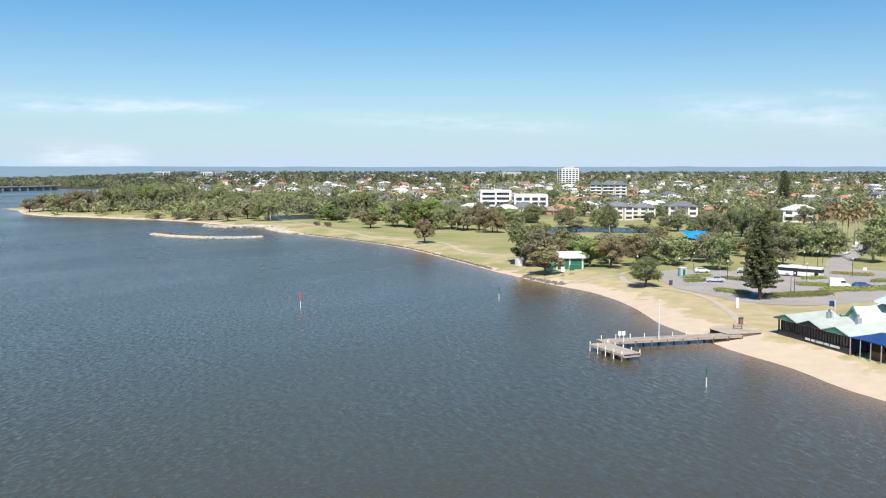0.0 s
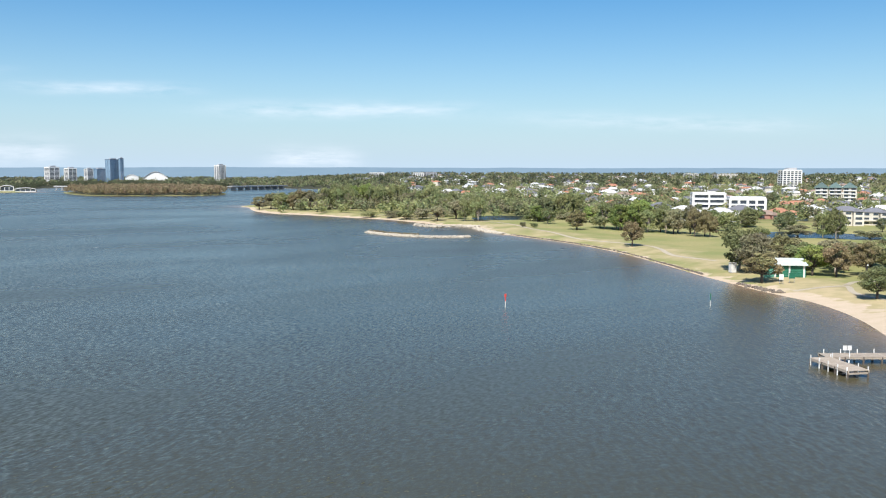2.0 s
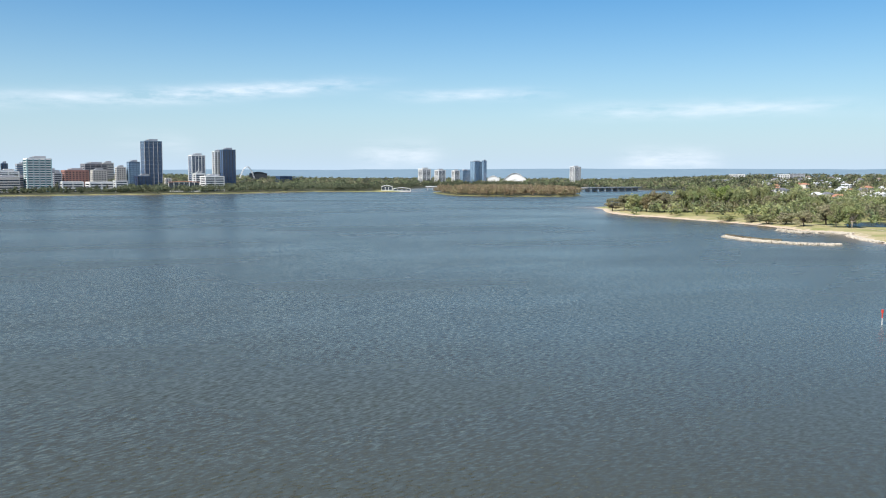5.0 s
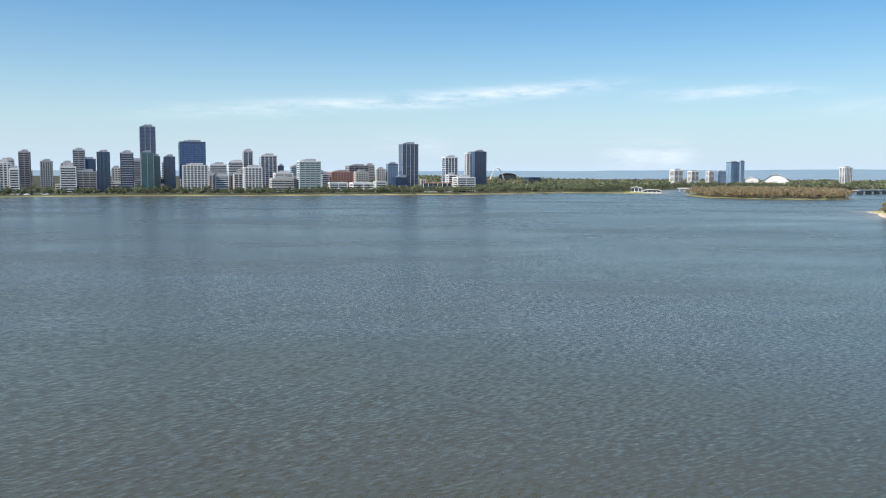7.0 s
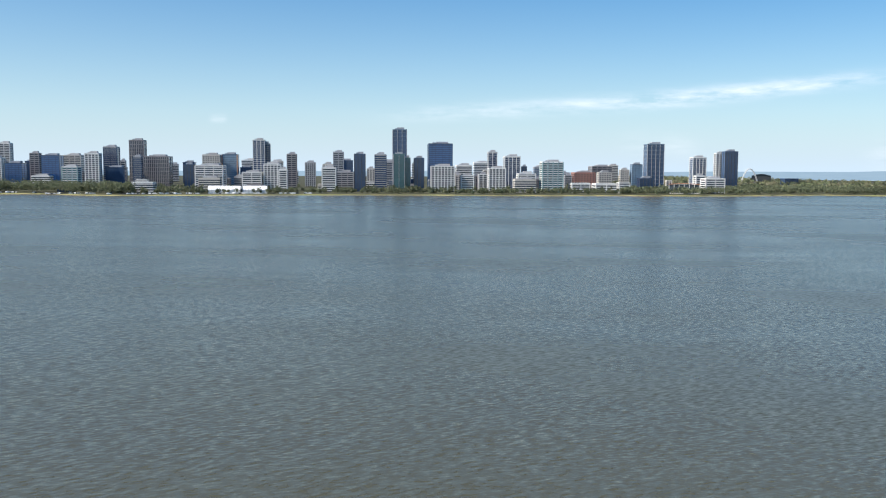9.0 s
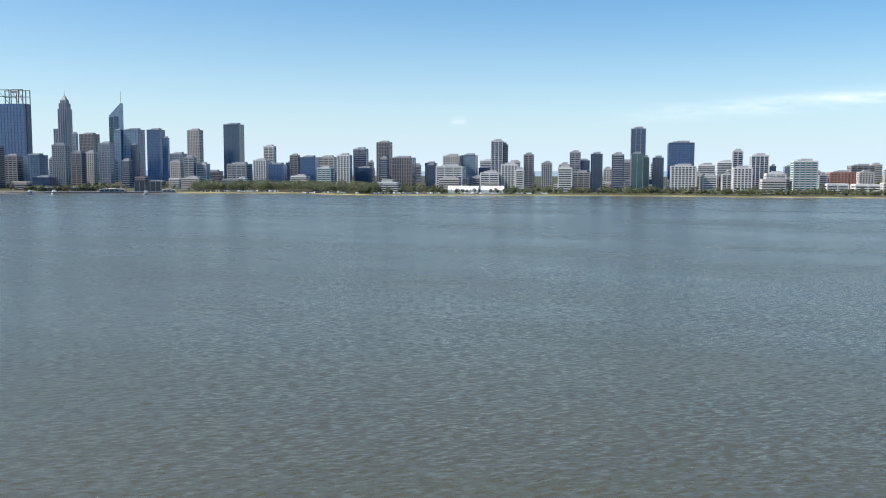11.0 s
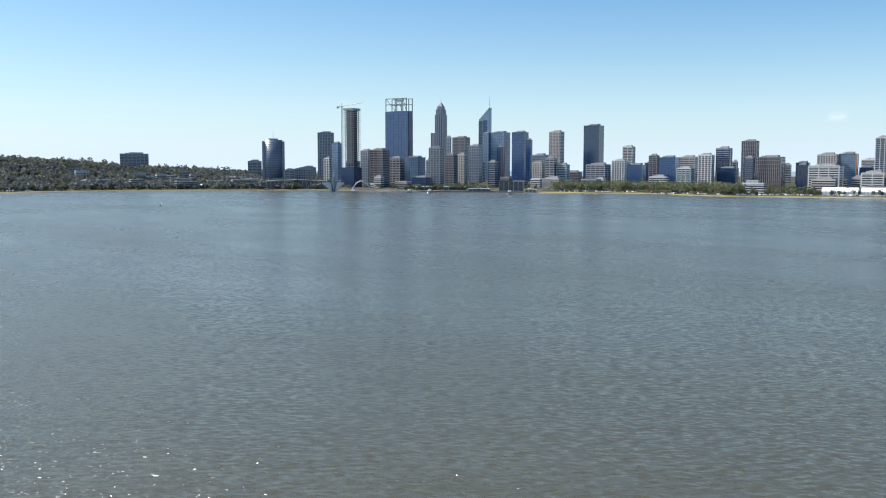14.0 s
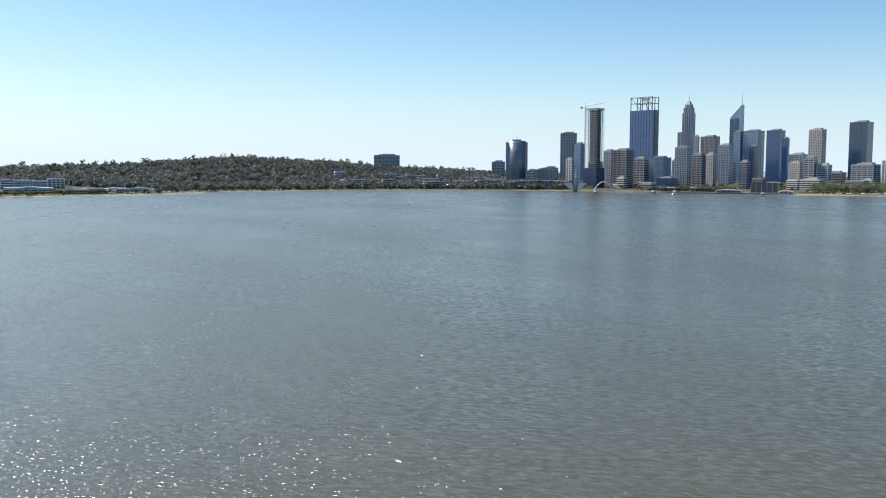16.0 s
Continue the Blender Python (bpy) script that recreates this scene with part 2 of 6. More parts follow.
DARKL = leaf_mat("dark_leaves", (0.165, 0.19, 0.095))
RUSSET = leaf_mat("russet_leaves", (0.24, 0.21, 0.105))
MANGR = leaf_mat("paperbark_leaves", (0.26, 0.21, 0.12))
BARK = mat("pale_bark", (0.30, 0.26, 0.21), 0.9, 0, 0.35, 1.5)
DBARK = mat("dark_bark", (0.10, 0.08, 0.065), 0.95, 0, 0.35, 1.5)
ASPHALT = mat("asphalt", (0.31, 0.275, 0.24), 0.9, 0, 0.18, 0.12, 6, 0.2, 0.0)
PATHM = mat("sandy_path", (0.40, 0.34, 0.25), 0.9, 0, 0.2, 0.4)
WOODG = mat("weathered_decking", (0.39, 0.325, 0.255), 0.9, 0, 0.3, 0.8, 12, 0.3, 0.25)
DSTONE = mat("dark_wall_stone", (0.17, 0.14, 0.11), 0.95, 0, 0.3, 0.8, 5, 0.5, 0.3)
STONE = mat("limestone_boulder", (0.46, 0.41, 0.33), 0.95, 0, 0.3, 0.8, 5, 0.5, 0.3)

# ---- ground ----
COAST = ((62, 121), (57, 142), (52, 156), (50, 166), (46, 183), (45.5, 194), (45, 206), (43, 220), (39, 234), (33, 245), (27, 257), (20, 274), (15.5, 285),
         (4.5, 315.5), (-13, 360.5), (-33.5, 397), (-52.5, 423), (-73, 449), (-86, 470), (-100, 505), (-125, 520), (-144, 541), (-177, 572), (-214, 592), (-249, 614),
         (-284, 629), (-318, 668), (-350, 725), (-368, 745))
BACK = ((-372, 765), (-365, 800), (-372, 900), (-440, 1150), (-560, 1480), (-690, 1600))
FAR = ((26, 1760), (33, 1900), (37.6, 1820), (38.2, 1500), (41, 1465), (43, 1475), (46, 1430), (50, 1330), (55, 1300), (64, 1240), (72, 1260), (88, 1247), (93, 1378), (107, 1444),
       (113, 1575), (124, 1585), (130, 1530), (135, 1470), (139, 1330), (145, 1240), (150, 1180), (180, 800), (215, 420), (250, 230), (290, 135), (318, 122))
ISLE = ((-735, 1030), (-700, 1020), (-650, 1030), (-605, 1045), (-578, 1085), (-590, 1150), (-640, 1230), (-760, 1330), (-860, 1290), (-870, 1180), (-800, 1090))


def smooth_loop(points, steps=4):
    p = np.array(points, float)
    a, b, c, d = np.roll(p, 1, 0), p, np.roll(p, -1, 0), np.roll(p, -2, 0)
    out = []
    for k in range(steps):
        t = k / steps
        out.append(0.5 * (2 * b + (c - a) * t + (2 * a - 5 * b + 4 * c - d) * t * t + (3 * b - a - 3 * c + d) * t ** 3))
    return np.stack(out, 1).reshape(-1, 2)


RIVER = smooth_loop(COAST + BACK + tuple(at(a, d) for a, d in FAR))
ISLAND = smooth_loop(ISLE)


def inside_distance(x, y, loop):
    """Signed distance to a closed loop, positive inside."""
    best = np.full(x.shape, 1e18)
    odd = np.zeros(x.shape, bool)
    for (ax, ay), (bx, by) in zip(loop, np.roll(loop, -1, 0)):
        ux, uy = bx - ax, by - ay
        t = np.clip(((x - ax) * ux + (y - ay) * uy) / (ux * ux + uy * uy + 1e-12), 0, 1)
        best = np.minimum(best, (x - ax - t * ux) ** 2 + (y - ay - t * uy) ** 2)
        if ay != by:
            odd ^= ((ay > y) != (by > y)) & (x < ux * (y - ay) / uy + ax)
    return np.where(odd, 1, -1) * np.sqrt(best)


def ramp(v, a, b):
    t = np.clip((v - a) / (b - a), 0, 1)
    return t * t * (3 - 2 * t)


def terrain(x, y):
    """Height of the ground and distance to the water's edge (positive on land)."""
    x, y = np.asarray(x, float), np.asarray(y, float)
    r, az = np.hypot(x, y), np.degrees(np.arctan2(-x, y))
    az = np.where(az < -100, az + 360, az)
    sd = np.maximum(-inside_distance(x, y, RIVER), inside_distance(x, y, ISLAND))
    z = np.interp(sd, (-25, 0, 7, 15), (-3, 0, 0.8, 1.5))
    land = ramp(sd, 10, 120)
    z = z + land * np.where(az < 45, 20 * ramp(r, 520, 3200) * (1 - ramp(az, 15, 25)), 0)
    city = ramp(az, 42, 52) * (1 - ramp(az, 150, 165))
    z = z + city * 12 * ramp(sd, 60, 700)
    crest = np.interp(az, (108, 116, 121, 125, 128, 134, 137, 140, 148, 170), (0, 9, 19, 25, 36, 46, 41, 33, 21, 20))
    z = z + crest * ramp(sd, 60, 480)
    return z, sd


def ground_z(x, y):
    return float(terrain(np.array([x]), np.array([y]))[0][0])


def mesh_ob(name, verts, faces, material, parent=None, smooth=False):
    me = bpy.data.meshes.new(name)
    me.from_pydata(verts, [], faces)
    me.materials.append(material)
    if smooth:
        me.polygons.foreach_set("use_smooth", [True] * len(me.polygons))
    ob = new(name, me)
    ob.parent = parent
    return ob


def ground_mat():
    m = bpy.data.materials.new("lawn_and_sand")
    m.use_nodes = True
    n, l = m.node_tree.nodes, m.node_tree.links
    b = n["Principled BSDF"]
    b.inputs["Roughness"].default_value, b.inputs["Specular IOR Level"].default_value = 0.95, 0.15
    geo, edge, dry = n.new("ShaderNodeNewGeometry"), n.new("ShaderNodeAttribute"), n.new("ShaderNodeAttribute")
    edge.attribute_name, dry.attribute_name = "sandy", "dryness"

    def tex(scale, detail=4):
        k = n.new("ShaderNodeTexNoise")
        k.inputs["Scale"].default_value, k.inputs["Detail"].default_value = scale, detail
        l.new(geo.outputs["Position"], k.inputs["Vector"])
        return k.outputs["Fac"]

    def remap(v, a, c, d, e):
        k = n.new("ShaderNodeMapRange")
        for i, q in zip(("From Min", "From Max", "To Min", "To Max"), (a, c, d, e)):
            k.inputs[i].default_value = q
        l.new(v, k.inputs["Value"])
        return k.outputs[0]

    def add(a, c):
        k = n.new("ShaderNodeMath")
        l.new(a, k.inputs[0])
        l.new(c, k.inputs[1])
        return k.outputs[0]

    def mix(f, a, c):
        k = n.new("ShaderNodeMix")
        k.data_type = "RGBA"
        l.new(f, k.inputs["Factor"])
        for i, v in (("A", a), ("B", c)):
            if isinstance(v, tuple):
                k.inputs[i].default_value = (*v, 1)
            else:
                l.new(v, k.inputs[i])
        return k.outputs["Result"]

    lawn = mix(remap(tex(0.035), 0.38, 0.62, 0, 1), (0.21, 0.235, 0.08), (0.33, 0.295, 0.13))
    lawn = mix(remap(tex(0.6, 6), 0.3, 0.7, 0, 0.6), lawn, (0.245, 0.225, 0.095))
    dried = mix(remap(tex(0.25), 0.35, 0.65, 0, 1), (0.45, 0.36, 0.21), (0.35, 0.30, 0.155))
    grass = mix(remap(add(dry.outputs["Fac"], remap(tex(0.06), 0.2, 0.8, -0.5, 0.5)), 0.3, 0.7, 0, 1), lawn, dried)
    sand = mix(remap(tex(0.3), 0.3, 0.7, 0, 1), (0.55, 0.44, 0.325), (0.48, 0.385, 0.27))
    sand = mix(remap(tex(3.0), 0.45, 0.75, 0, 0.5), sand, (0.45, 0.365, 0.255))
    full = mix(remap(add(edge.outputs["Fac"], remap(tex(0.22, 6), 0.2, 0.8, -6, 6)), -1.2, 1.2, 0, 1), grass, sand)
    brush = n.new("ShaderNodeAttribute")
    brush.attribute_name = "scrub"
    full = mix(brush.outputs["Fac"], full, (0.055, 0.056, 0.035))
    l.new(full, b.inputs["Base Color"])
    bu = n.new("ShaderNodeBump")
    bu.inputs["Strength"].default_value, bu.inputs["Distance"].default_value = 0.5, 0.15
    l.new(tex(2.5, 6), bu.inputs["Height"])
    l.new(bu.outputs[0], b.inputs["Normal"])
    return m


def build_ground():
    azs = np.concatenate([np.arange(-34, 30, 0.3), np.arange(30, 150, 0.5), np.arange(150, 326, 2.0)])
    rs = np.concatenate([[30, 60], np.geomspace(85, 760, 240), np.geomspace(775, 4850, 150)])
    a, r = np.meshgrid(np.radians(azs), rs, indexing="ij")
    x, y = -np.sin(a) * r, np.cos(a) * r
    z, sd = terrain(x, y)
    na, nr = z.shape
    i = np.arange(na * nr).reshape(na, nr)
    j = np.roll(i, -1, 0)
    quads = np.stack([i[:, :-1], i[:, 1:], j[:, 1:], j[:, :-1]], -1).reshape(-1, 4)
    keep = z.ravel()[quads].max(1) > -2.4
    quads = quads[keep]
    used = np.unique(quads)
    remap = np.full(na * nr, -1)
    remap[used] = np.arange(len(used))
    verts = np.stack([x.ravel(), y.ravel(), z.ravel()], 1)[used]
    ob = mesh_ob("ground", verts.tolist(), remap[quads].tolist(), ground_mat(), None, True)
    rr, sf = np.hypot(verts[:, 0], verts[:, 1]), sd.ravel()[used]
    wide = np.interp(rr, (90, 140, 165, 200, 255, 300, 420, 520, 760, 1000), (8, 8.5, 11, 8.5, 5, 1.5, 1.5, 5, 6, -5.5))
    ob.data.attributes.new("sandy", "FLOAT", "POINT").data.foreach_set("value", (wide - sf).astype("f"))
    dry = np.interp(rr, (150, 225, 260, 330), (0.75, 0.6, 0.25, 0.05)) + 0.5 * np.exp(-(sf - 14) ** 2 / 200) * (rr < 800)
    ob.data.attributes.new("dryness", "FLOAT", "POINT").data.foreach_set("value", dry.astype("f"))
    az = np.degrees(np.arctan2(-verts[:, 0], verts[:, 1]))
    isle = ramp(inside_distance(verts[:, 0], verts[:, 1], ISLAND), 2, 8)
    scrub = np.maximum.reduce([ramp(az, 111, 114) * ramp(sf, 15, 35), 0.45 * ramp(rr, 560, 650) * (np.abs(az) < 28) * ramp(sf, 70, 150), 0.95 * ramp(rr, 1150, 1200) * (az > 40) * ramp(sf, 3, 10), ramp(rr, 1450, 1700) * (az > 0), isle])
    ob.data.attributes.new("scrub", "FLOAT", "POINT").data.foreach_set("value", scrub.astype("f"))
    return tagged(ob, "river foreshore with lawns, dry grass and sandy beach", "ground", kind="structure")


build_ground()


def build_water():
    """One sheet to the horizon; near the banks it carries how thin the water is."""
    azs, rs = np.arange(0, 360, 1.2), np.concatenate([[0.5, 40], np.geomspace(80, 900, 100), np.geomspace(950, 4880, 22)])
    a, r = np.meshgrid(np.radians(azs), rs, indexing="ij")
    x, y = -np.sin(a) * r, np.cos(a) * r
    na, nr = x.shape
    i = np.arange(na * nr).reshape(na, nr)
    j = np.roll(i, -1, 0)
    quads = np.stack([i[:, :-1], i[:, 1:], j[:, 1:], j[:, :-1]], -1).reshape(-1, 4).tolist()
    quads.append(i[:, 0].tolist())
    ob = mesh_ob("water", np.stack([x.ravel(), y.ravel(), np.zeros(x.size)], 1).tolist(), quads, WATER)
    depth = np.maximum(inside_distance(x, y, RIVER), 0).ravel()
    thin = np.exp(-depth / 5.0) * 0.9 + 0.25 * np.exp(-depth / 22.0)
    ob.data.attributes.new("shallow", "FLOAT", "POINT").data.foreach_set("value", np.minimum(thin, 1).astype("f"))
    tagged(ob, "wide grey-blue river with small wind ripples", "river", kind="structure")


build_water()


def build_hills():
    """Long low range on the horizon; its distance haze is a painted blue glow."""
    m = bpy.data.materials.new("hazed_range_glow")
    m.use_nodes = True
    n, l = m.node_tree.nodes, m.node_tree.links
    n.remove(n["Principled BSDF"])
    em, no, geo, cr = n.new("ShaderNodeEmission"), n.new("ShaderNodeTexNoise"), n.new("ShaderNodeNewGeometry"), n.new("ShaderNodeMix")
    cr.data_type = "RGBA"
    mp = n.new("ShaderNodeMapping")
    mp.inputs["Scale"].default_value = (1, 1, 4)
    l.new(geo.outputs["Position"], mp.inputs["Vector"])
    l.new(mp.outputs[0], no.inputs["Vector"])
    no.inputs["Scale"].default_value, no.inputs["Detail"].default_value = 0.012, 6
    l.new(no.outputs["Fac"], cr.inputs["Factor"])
    # two haze blues, given off by the range itself
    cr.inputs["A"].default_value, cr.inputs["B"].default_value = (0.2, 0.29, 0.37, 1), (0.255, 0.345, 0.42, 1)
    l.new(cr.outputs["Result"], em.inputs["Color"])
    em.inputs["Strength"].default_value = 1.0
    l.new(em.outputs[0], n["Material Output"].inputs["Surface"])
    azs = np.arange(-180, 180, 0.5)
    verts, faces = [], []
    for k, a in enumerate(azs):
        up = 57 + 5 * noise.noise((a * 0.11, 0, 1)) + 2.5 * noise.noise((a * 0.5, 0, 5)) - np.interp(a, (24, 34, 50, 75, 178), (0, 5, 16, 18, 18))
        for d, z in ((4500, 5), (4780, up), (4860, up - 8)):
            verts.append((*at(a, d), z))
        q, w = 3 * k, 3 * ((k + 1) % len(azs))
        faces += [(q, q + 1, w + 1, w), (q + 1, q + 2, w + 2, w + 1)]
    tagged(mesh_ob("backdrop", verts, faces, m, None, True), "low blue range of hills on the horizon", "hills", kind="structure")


build_hills()
CUBES = {}


def block(name, material, parent, loc, size, label="", turn=0.0):
    """A box part standing on loc; boxes of one material share one mesh."""
    key = material.name
    if key not in CUBES:
        me = bpy.data.meshes.new("block_" + key)
        me.from_pydata([(x, y, z) for z in (0, 1) for x, y in ((-.5, -.5), (.5, -.5), (.5, .5), (-.5, .5))], [],
                       [(0, 3, 2, 1), (4, 5, 6, 7), (0, 1, 5, 4), (1, 2, 6, 5), (2, 3, 7, 6), (3, 0, 4, 7)])
        me.materials.append(material)
        CUBES[key] = me
    ob = new(name, CUBES[key])
    ob.parent, ob.location, ob.scale = parent, loc, size
    if turn:
        ob.rotation_euler = (0, 0, radians(turn))
    if label:
        tagged(ob, label)
    return ob


rng = np.random.default_rng(7)


def part(name, bm, material, parent, label="", smooth=False):
    """Links a bmesh as one mesh object under a thing or a part."""
    me = bpy.data.meshes.new(name)
    bm.to_mesh(me)
    bm.free()
    me.materials.append(material)
    if smooth:
        me.polygons.foreach_set("use_smooth", [True] * len(me.polygons))
    ob = new(name, me)
    ob.parent = parent
    return tagged(ob, label) if label else ob


def box(bm, cx, cy, cz, sx, sy, sz, bevel=0.0, rot=None):
    """Adds a box with its middle at cx, cy, cz."""
    g = bmesh.ops.create_cube(bm, size=1)["verts"]
    bmesh.ops.scale(bm, vec=(sx, sy, sz), verts=g)
    if bevel:
        edges = list({e for v in g for e in v.link_edges})
        g = list({v for f in bmesh.ops.bevel(bm, geom=edges, offset=bevel, segments=2, affect="EDGES", profile=0.6)["faces"] for v in f.verts} | {v for v in g if v.is_valid})
    if rot:
        bmesh.ops.rotate(bm, verts=g, cent=(0, 0, 0), matrix=Euler(rot).to_matrix())
    bmesh.ops.translate(bm, vec=(cx, cy, cz), verts=g)
    return g


def rod(bm, a, b, r0, r1, seg=7):
    """Adds a tapered rod from a to b."""
    a, b = Vector(a), Vector(b)
    d = b - a
    g = bmesh.ops.create_cone(bm, cap_ends=True, segments=seg, radius1=r0, radius2=r1, depth=d.length)["verts"]
    bmesh.ops.transform(bm, verts=g, matrix=Matrix.Translation((a + b) / 2) @ d.to_track_quat("Z", "Y").to_matrix().to_4x4())
    return g


def leaf_cloud(centres, radii, count, size, rnd, flat=0.75):
    """Leaf sprays on the shells of many clumps, each spray a small bent rhombus."""
    c, r = np.repeat(np.array(centres, float), count, 0), np.repeat(np.array(radii, float), count)
    n = len(c)
    d = rnd.normal(size=(n, 3))
    d /= np.linalg.norm(d, axis=1)[:, None]
    d[:, 2] = np.abs(d[:, 2]) * np.where(rnd.random(n) < 0.72, 1, -0.7)
    p = c + d * (r * rnd.uniform(0.55, 1.08, n))[:, None] * np.array([1, 1, flat])
    nor = d + rnd.normal(size=(n, 3)) * 0.45
    nor /= np.linalg.norm(nor, axis=1)[:, None]
    ref = rnd.normal(size=(n, 3))
    u = np.cross(nor, ref)
    u /= np.linalg.norm(u, axis=1)[:, None] + 1e-9
    v = np.cross(nor, u)
    s = (size * rnd.uniform(0.55, 1.3, n))[:, None]
    bend = nor * s * 0.25
    verts = np.stack([p - u * s, p - v * s * 0.6 + bend, p + u * s, p + v * s * 0.6 + bend], 1).reshape(-1, 3)
    return verts, np.arange(4 * n).reshape(-1, 4)


def raw_mesh(name, verts, faces, material):
    me = bpy.data.meshes.new(name)
    me.from_pydata(verts.tolist(), [], faces.tolist())
    me.materials.append(material)
    return me


def crown_clumps(kind, rnd):
    """Clump places and sizes of a crown, for a tree 10 high and 10 wide."""
    pts, rad = [], []
    if kind == "round":
        for k in range(26):
            a, u = rnd.uniform(0, math.tau), rnd.uniform(-1, 1)
            q = math.sqrt(1 - u * u) * 3.4
            pts.append((math.cos(a) * q, math.sin(a) * q, 5.3 + u * 3.1))
            rad.append(rnd.uniform(1.3, 1.9))
    else:
        for k in range(30):
            a, q = k * 2.4 + rnd.uniform(-0.5, 0.5), 3.9 * math.sqrt(rnd.uniform(0.05, 1))
            top = 8.7 - 0.2 * q * q
            pts.append((math.cos(a) * q, math.sin(a) * q, rnd.uniform(1.7 + 0.1 * q, top) if k % 3 else top))
            rad.append(rnd.uniform(0.9, 1.9))
    return pts, rad


def make_tree(kind, leaf, bark, seed, words, name="tree", count=100, size=0.32):
    rnd = np.random.default_rng(seed)
    root = new(name)
    tagged(root, words, "tree", "foreshore trees")
    pts, rad = crown_clumps(kind, rnd)
    bm = bmesh.new()
    fork = Vector((rnd.uniform(-.3, .3), rnd.uniform(-.3, .3), 2.2 if kind == "round" else 2.6))
    rod(bm, (0, 0, -0.4), fork, 0.38, 0.27, 9)
    for q in pts[:: 2 if kind == "round" else 1]:
        mid = fork.lerp(Vector(q), 0.5) + Vector((0, 0, -0.4))
        rod(bm, fork, mid, 0.17, 0.11, 5)
        rod(bm, mid, q, 0.11, 0.04, 5)
    part("trunk", bm, bark, root, "", True)
    ob = new("crown", raw_mesh("crown", *leaf_cloud(pts, rad, count, size, rnd), leaf))
    ob.parent = root
    return root


def make_shrub(leaf, seed):
    rnd = np.random.default_rng(seed)
    root = new("shrub")
    tagged(root, "rounded olive-green shrub on the grass", "shrub", "foreshore shrubs")
    pts = [(rnd.uniform(-3.4, 3.4), rnd.uniform(-3.4, 3.4), rnd.uniform(2, 7)) for k in range(14)]
    ob = new("crown", raw_mesh("crown", *leaf_cloud(pts, [2.3] * 14, 70, 0.55, rnd), leaf))
    ob.parent = root
    bm = bmesh.new()
    for q in pts[::3]:
        rod(bm, (0, 0, -0.3), q, 0.2, 0.06, 5)
    part("stem", bm, DBARK, root)
    return root


def make_pine(seed):
    """A tall pine with flat whorls of branches, 21 m high."""
    rnd = np.random.default_rng(seed)
    root = new("norfolk_pine")
    tagged(root, "tall dark norfolk pine in tiers beside the car park", "tree")
    bm = bmesh.new()
    rod(bm, (0, 0, -0.4), (0, 0, 20.6), 0.48, 0.05, 10)
    pts, rad = [], []
    for k in range(27):
        z = 3.0 + k * 0.65
        reach = 4.5 * (1 - ((z - 3) / 18.6) ** 1.9) * rnd.uniform(0.82, 1.08) * (0.8 if k < 2 else 1)
        for b in range(8):
            a = b * math.tau / 8 + k * 0.7 + rnd.uniform(-0.25, 0.25)
            e = reach * rnd.uniform(0.75, 1.05) + 0.25
            tip = (math.cos(a) * e, math.sin(a) * e, z + 0.12 * e)
            rod(bm, (0, 0, z - 0.2), tip, 0.06, 0.02, 4)
            for f in np.linspace(0.3, 1, max(3, int(e * 1.5))):
                pts.append((tip[0] * f, tip[1] * f, z + 0.12 * e * f))
                rad.append(0.26 + 0.3 * f)
    part("trunk", bm, DBARK, root)
    ob = new("crown", raw_mesh("crown", *leaf_cloud(pts, rad, 10, 0.33, rnd, 0.5), PINEL))
    ob.parent = root
    return root


def make_palm(seed):
    rnd = np.random.default_rng(seed)
    root = new("palm_tree")
    tagged(root, "tall thin fan palm with a ragged pale crown", "palm", "palms by the road")
    bm = bmesh.new()
    rod(bm, (0, 0, -0.3), (0.2, 0, 12.2), 0.26, 0.16, 8)
    part("trunk", bm, BARK, root, "", True)
    verts, faces = [], []
    for k in range(34):
        a, lift = rnd.uniform(0, math.tau), rnd.uniform(-1.1, 1.2)
        prev = None
        for j in range(4):
            e = 0.2 + 0.72 * j
            z = 12.1 + math.sin(lift) * e - 0.11 * e * e
            w = (0.12, 0.45, 0.38, 0.05)[j]
            mid = np.array((math.cos(a) * e * math.cos(lift * .7), math.sin(a) * e * math.cos(lift * .7), z))
            side = np.array((-math.sin(a), math.cos(a), rnd.uniform(-.3, .3))) * w
            verts += [mid - side, mid + side]
            i = len(verts)
            if prev is not None:
                faces.append((i - 4, i - 3, i - 1, i - 2))
            prev = True
    ob = mesh_ob("fronds", [tuple(v) for v in verts], faces, leaf_mat("palm_fronds", (0.27, 0.215, 0.10)), root)
    return root


PROTO = {
    "gum": [make_tree("gum", EUCA, BARK, s, "spreading eucalypt with grey-green leaves on the lawn") for s in (1, 2, 3)],
    "olive": [make_tree("gum", OLIVE, DBARK, s, "olive-green paperbark tree on the foreshore") for s in (4, 5)],
    "russet": [make_tree("gum", RUSSET, DBARK, s, "brownish casuarina tree with sparse crown") for s in (6, 7)],
    "bright": [make_tree("gum", BRIGHT, DBARK, 8, "bright green leafy tree on the foreshore")],
    "dark": [make_tree("round", DARKL, DBARK, 9, "dense dark green fig tree")],
    "round": [make_tree("round", EUCA, DBARK, 10, "rounded green tree standing on dry grass", count=170, size=0.26)],
    "shrub": [make_shrub(OLIVE, 11), make_shrub(EUCA, 12)],
}
FRESH = {o.name for v in PROTO.values() for o in v}
PLANTED = []


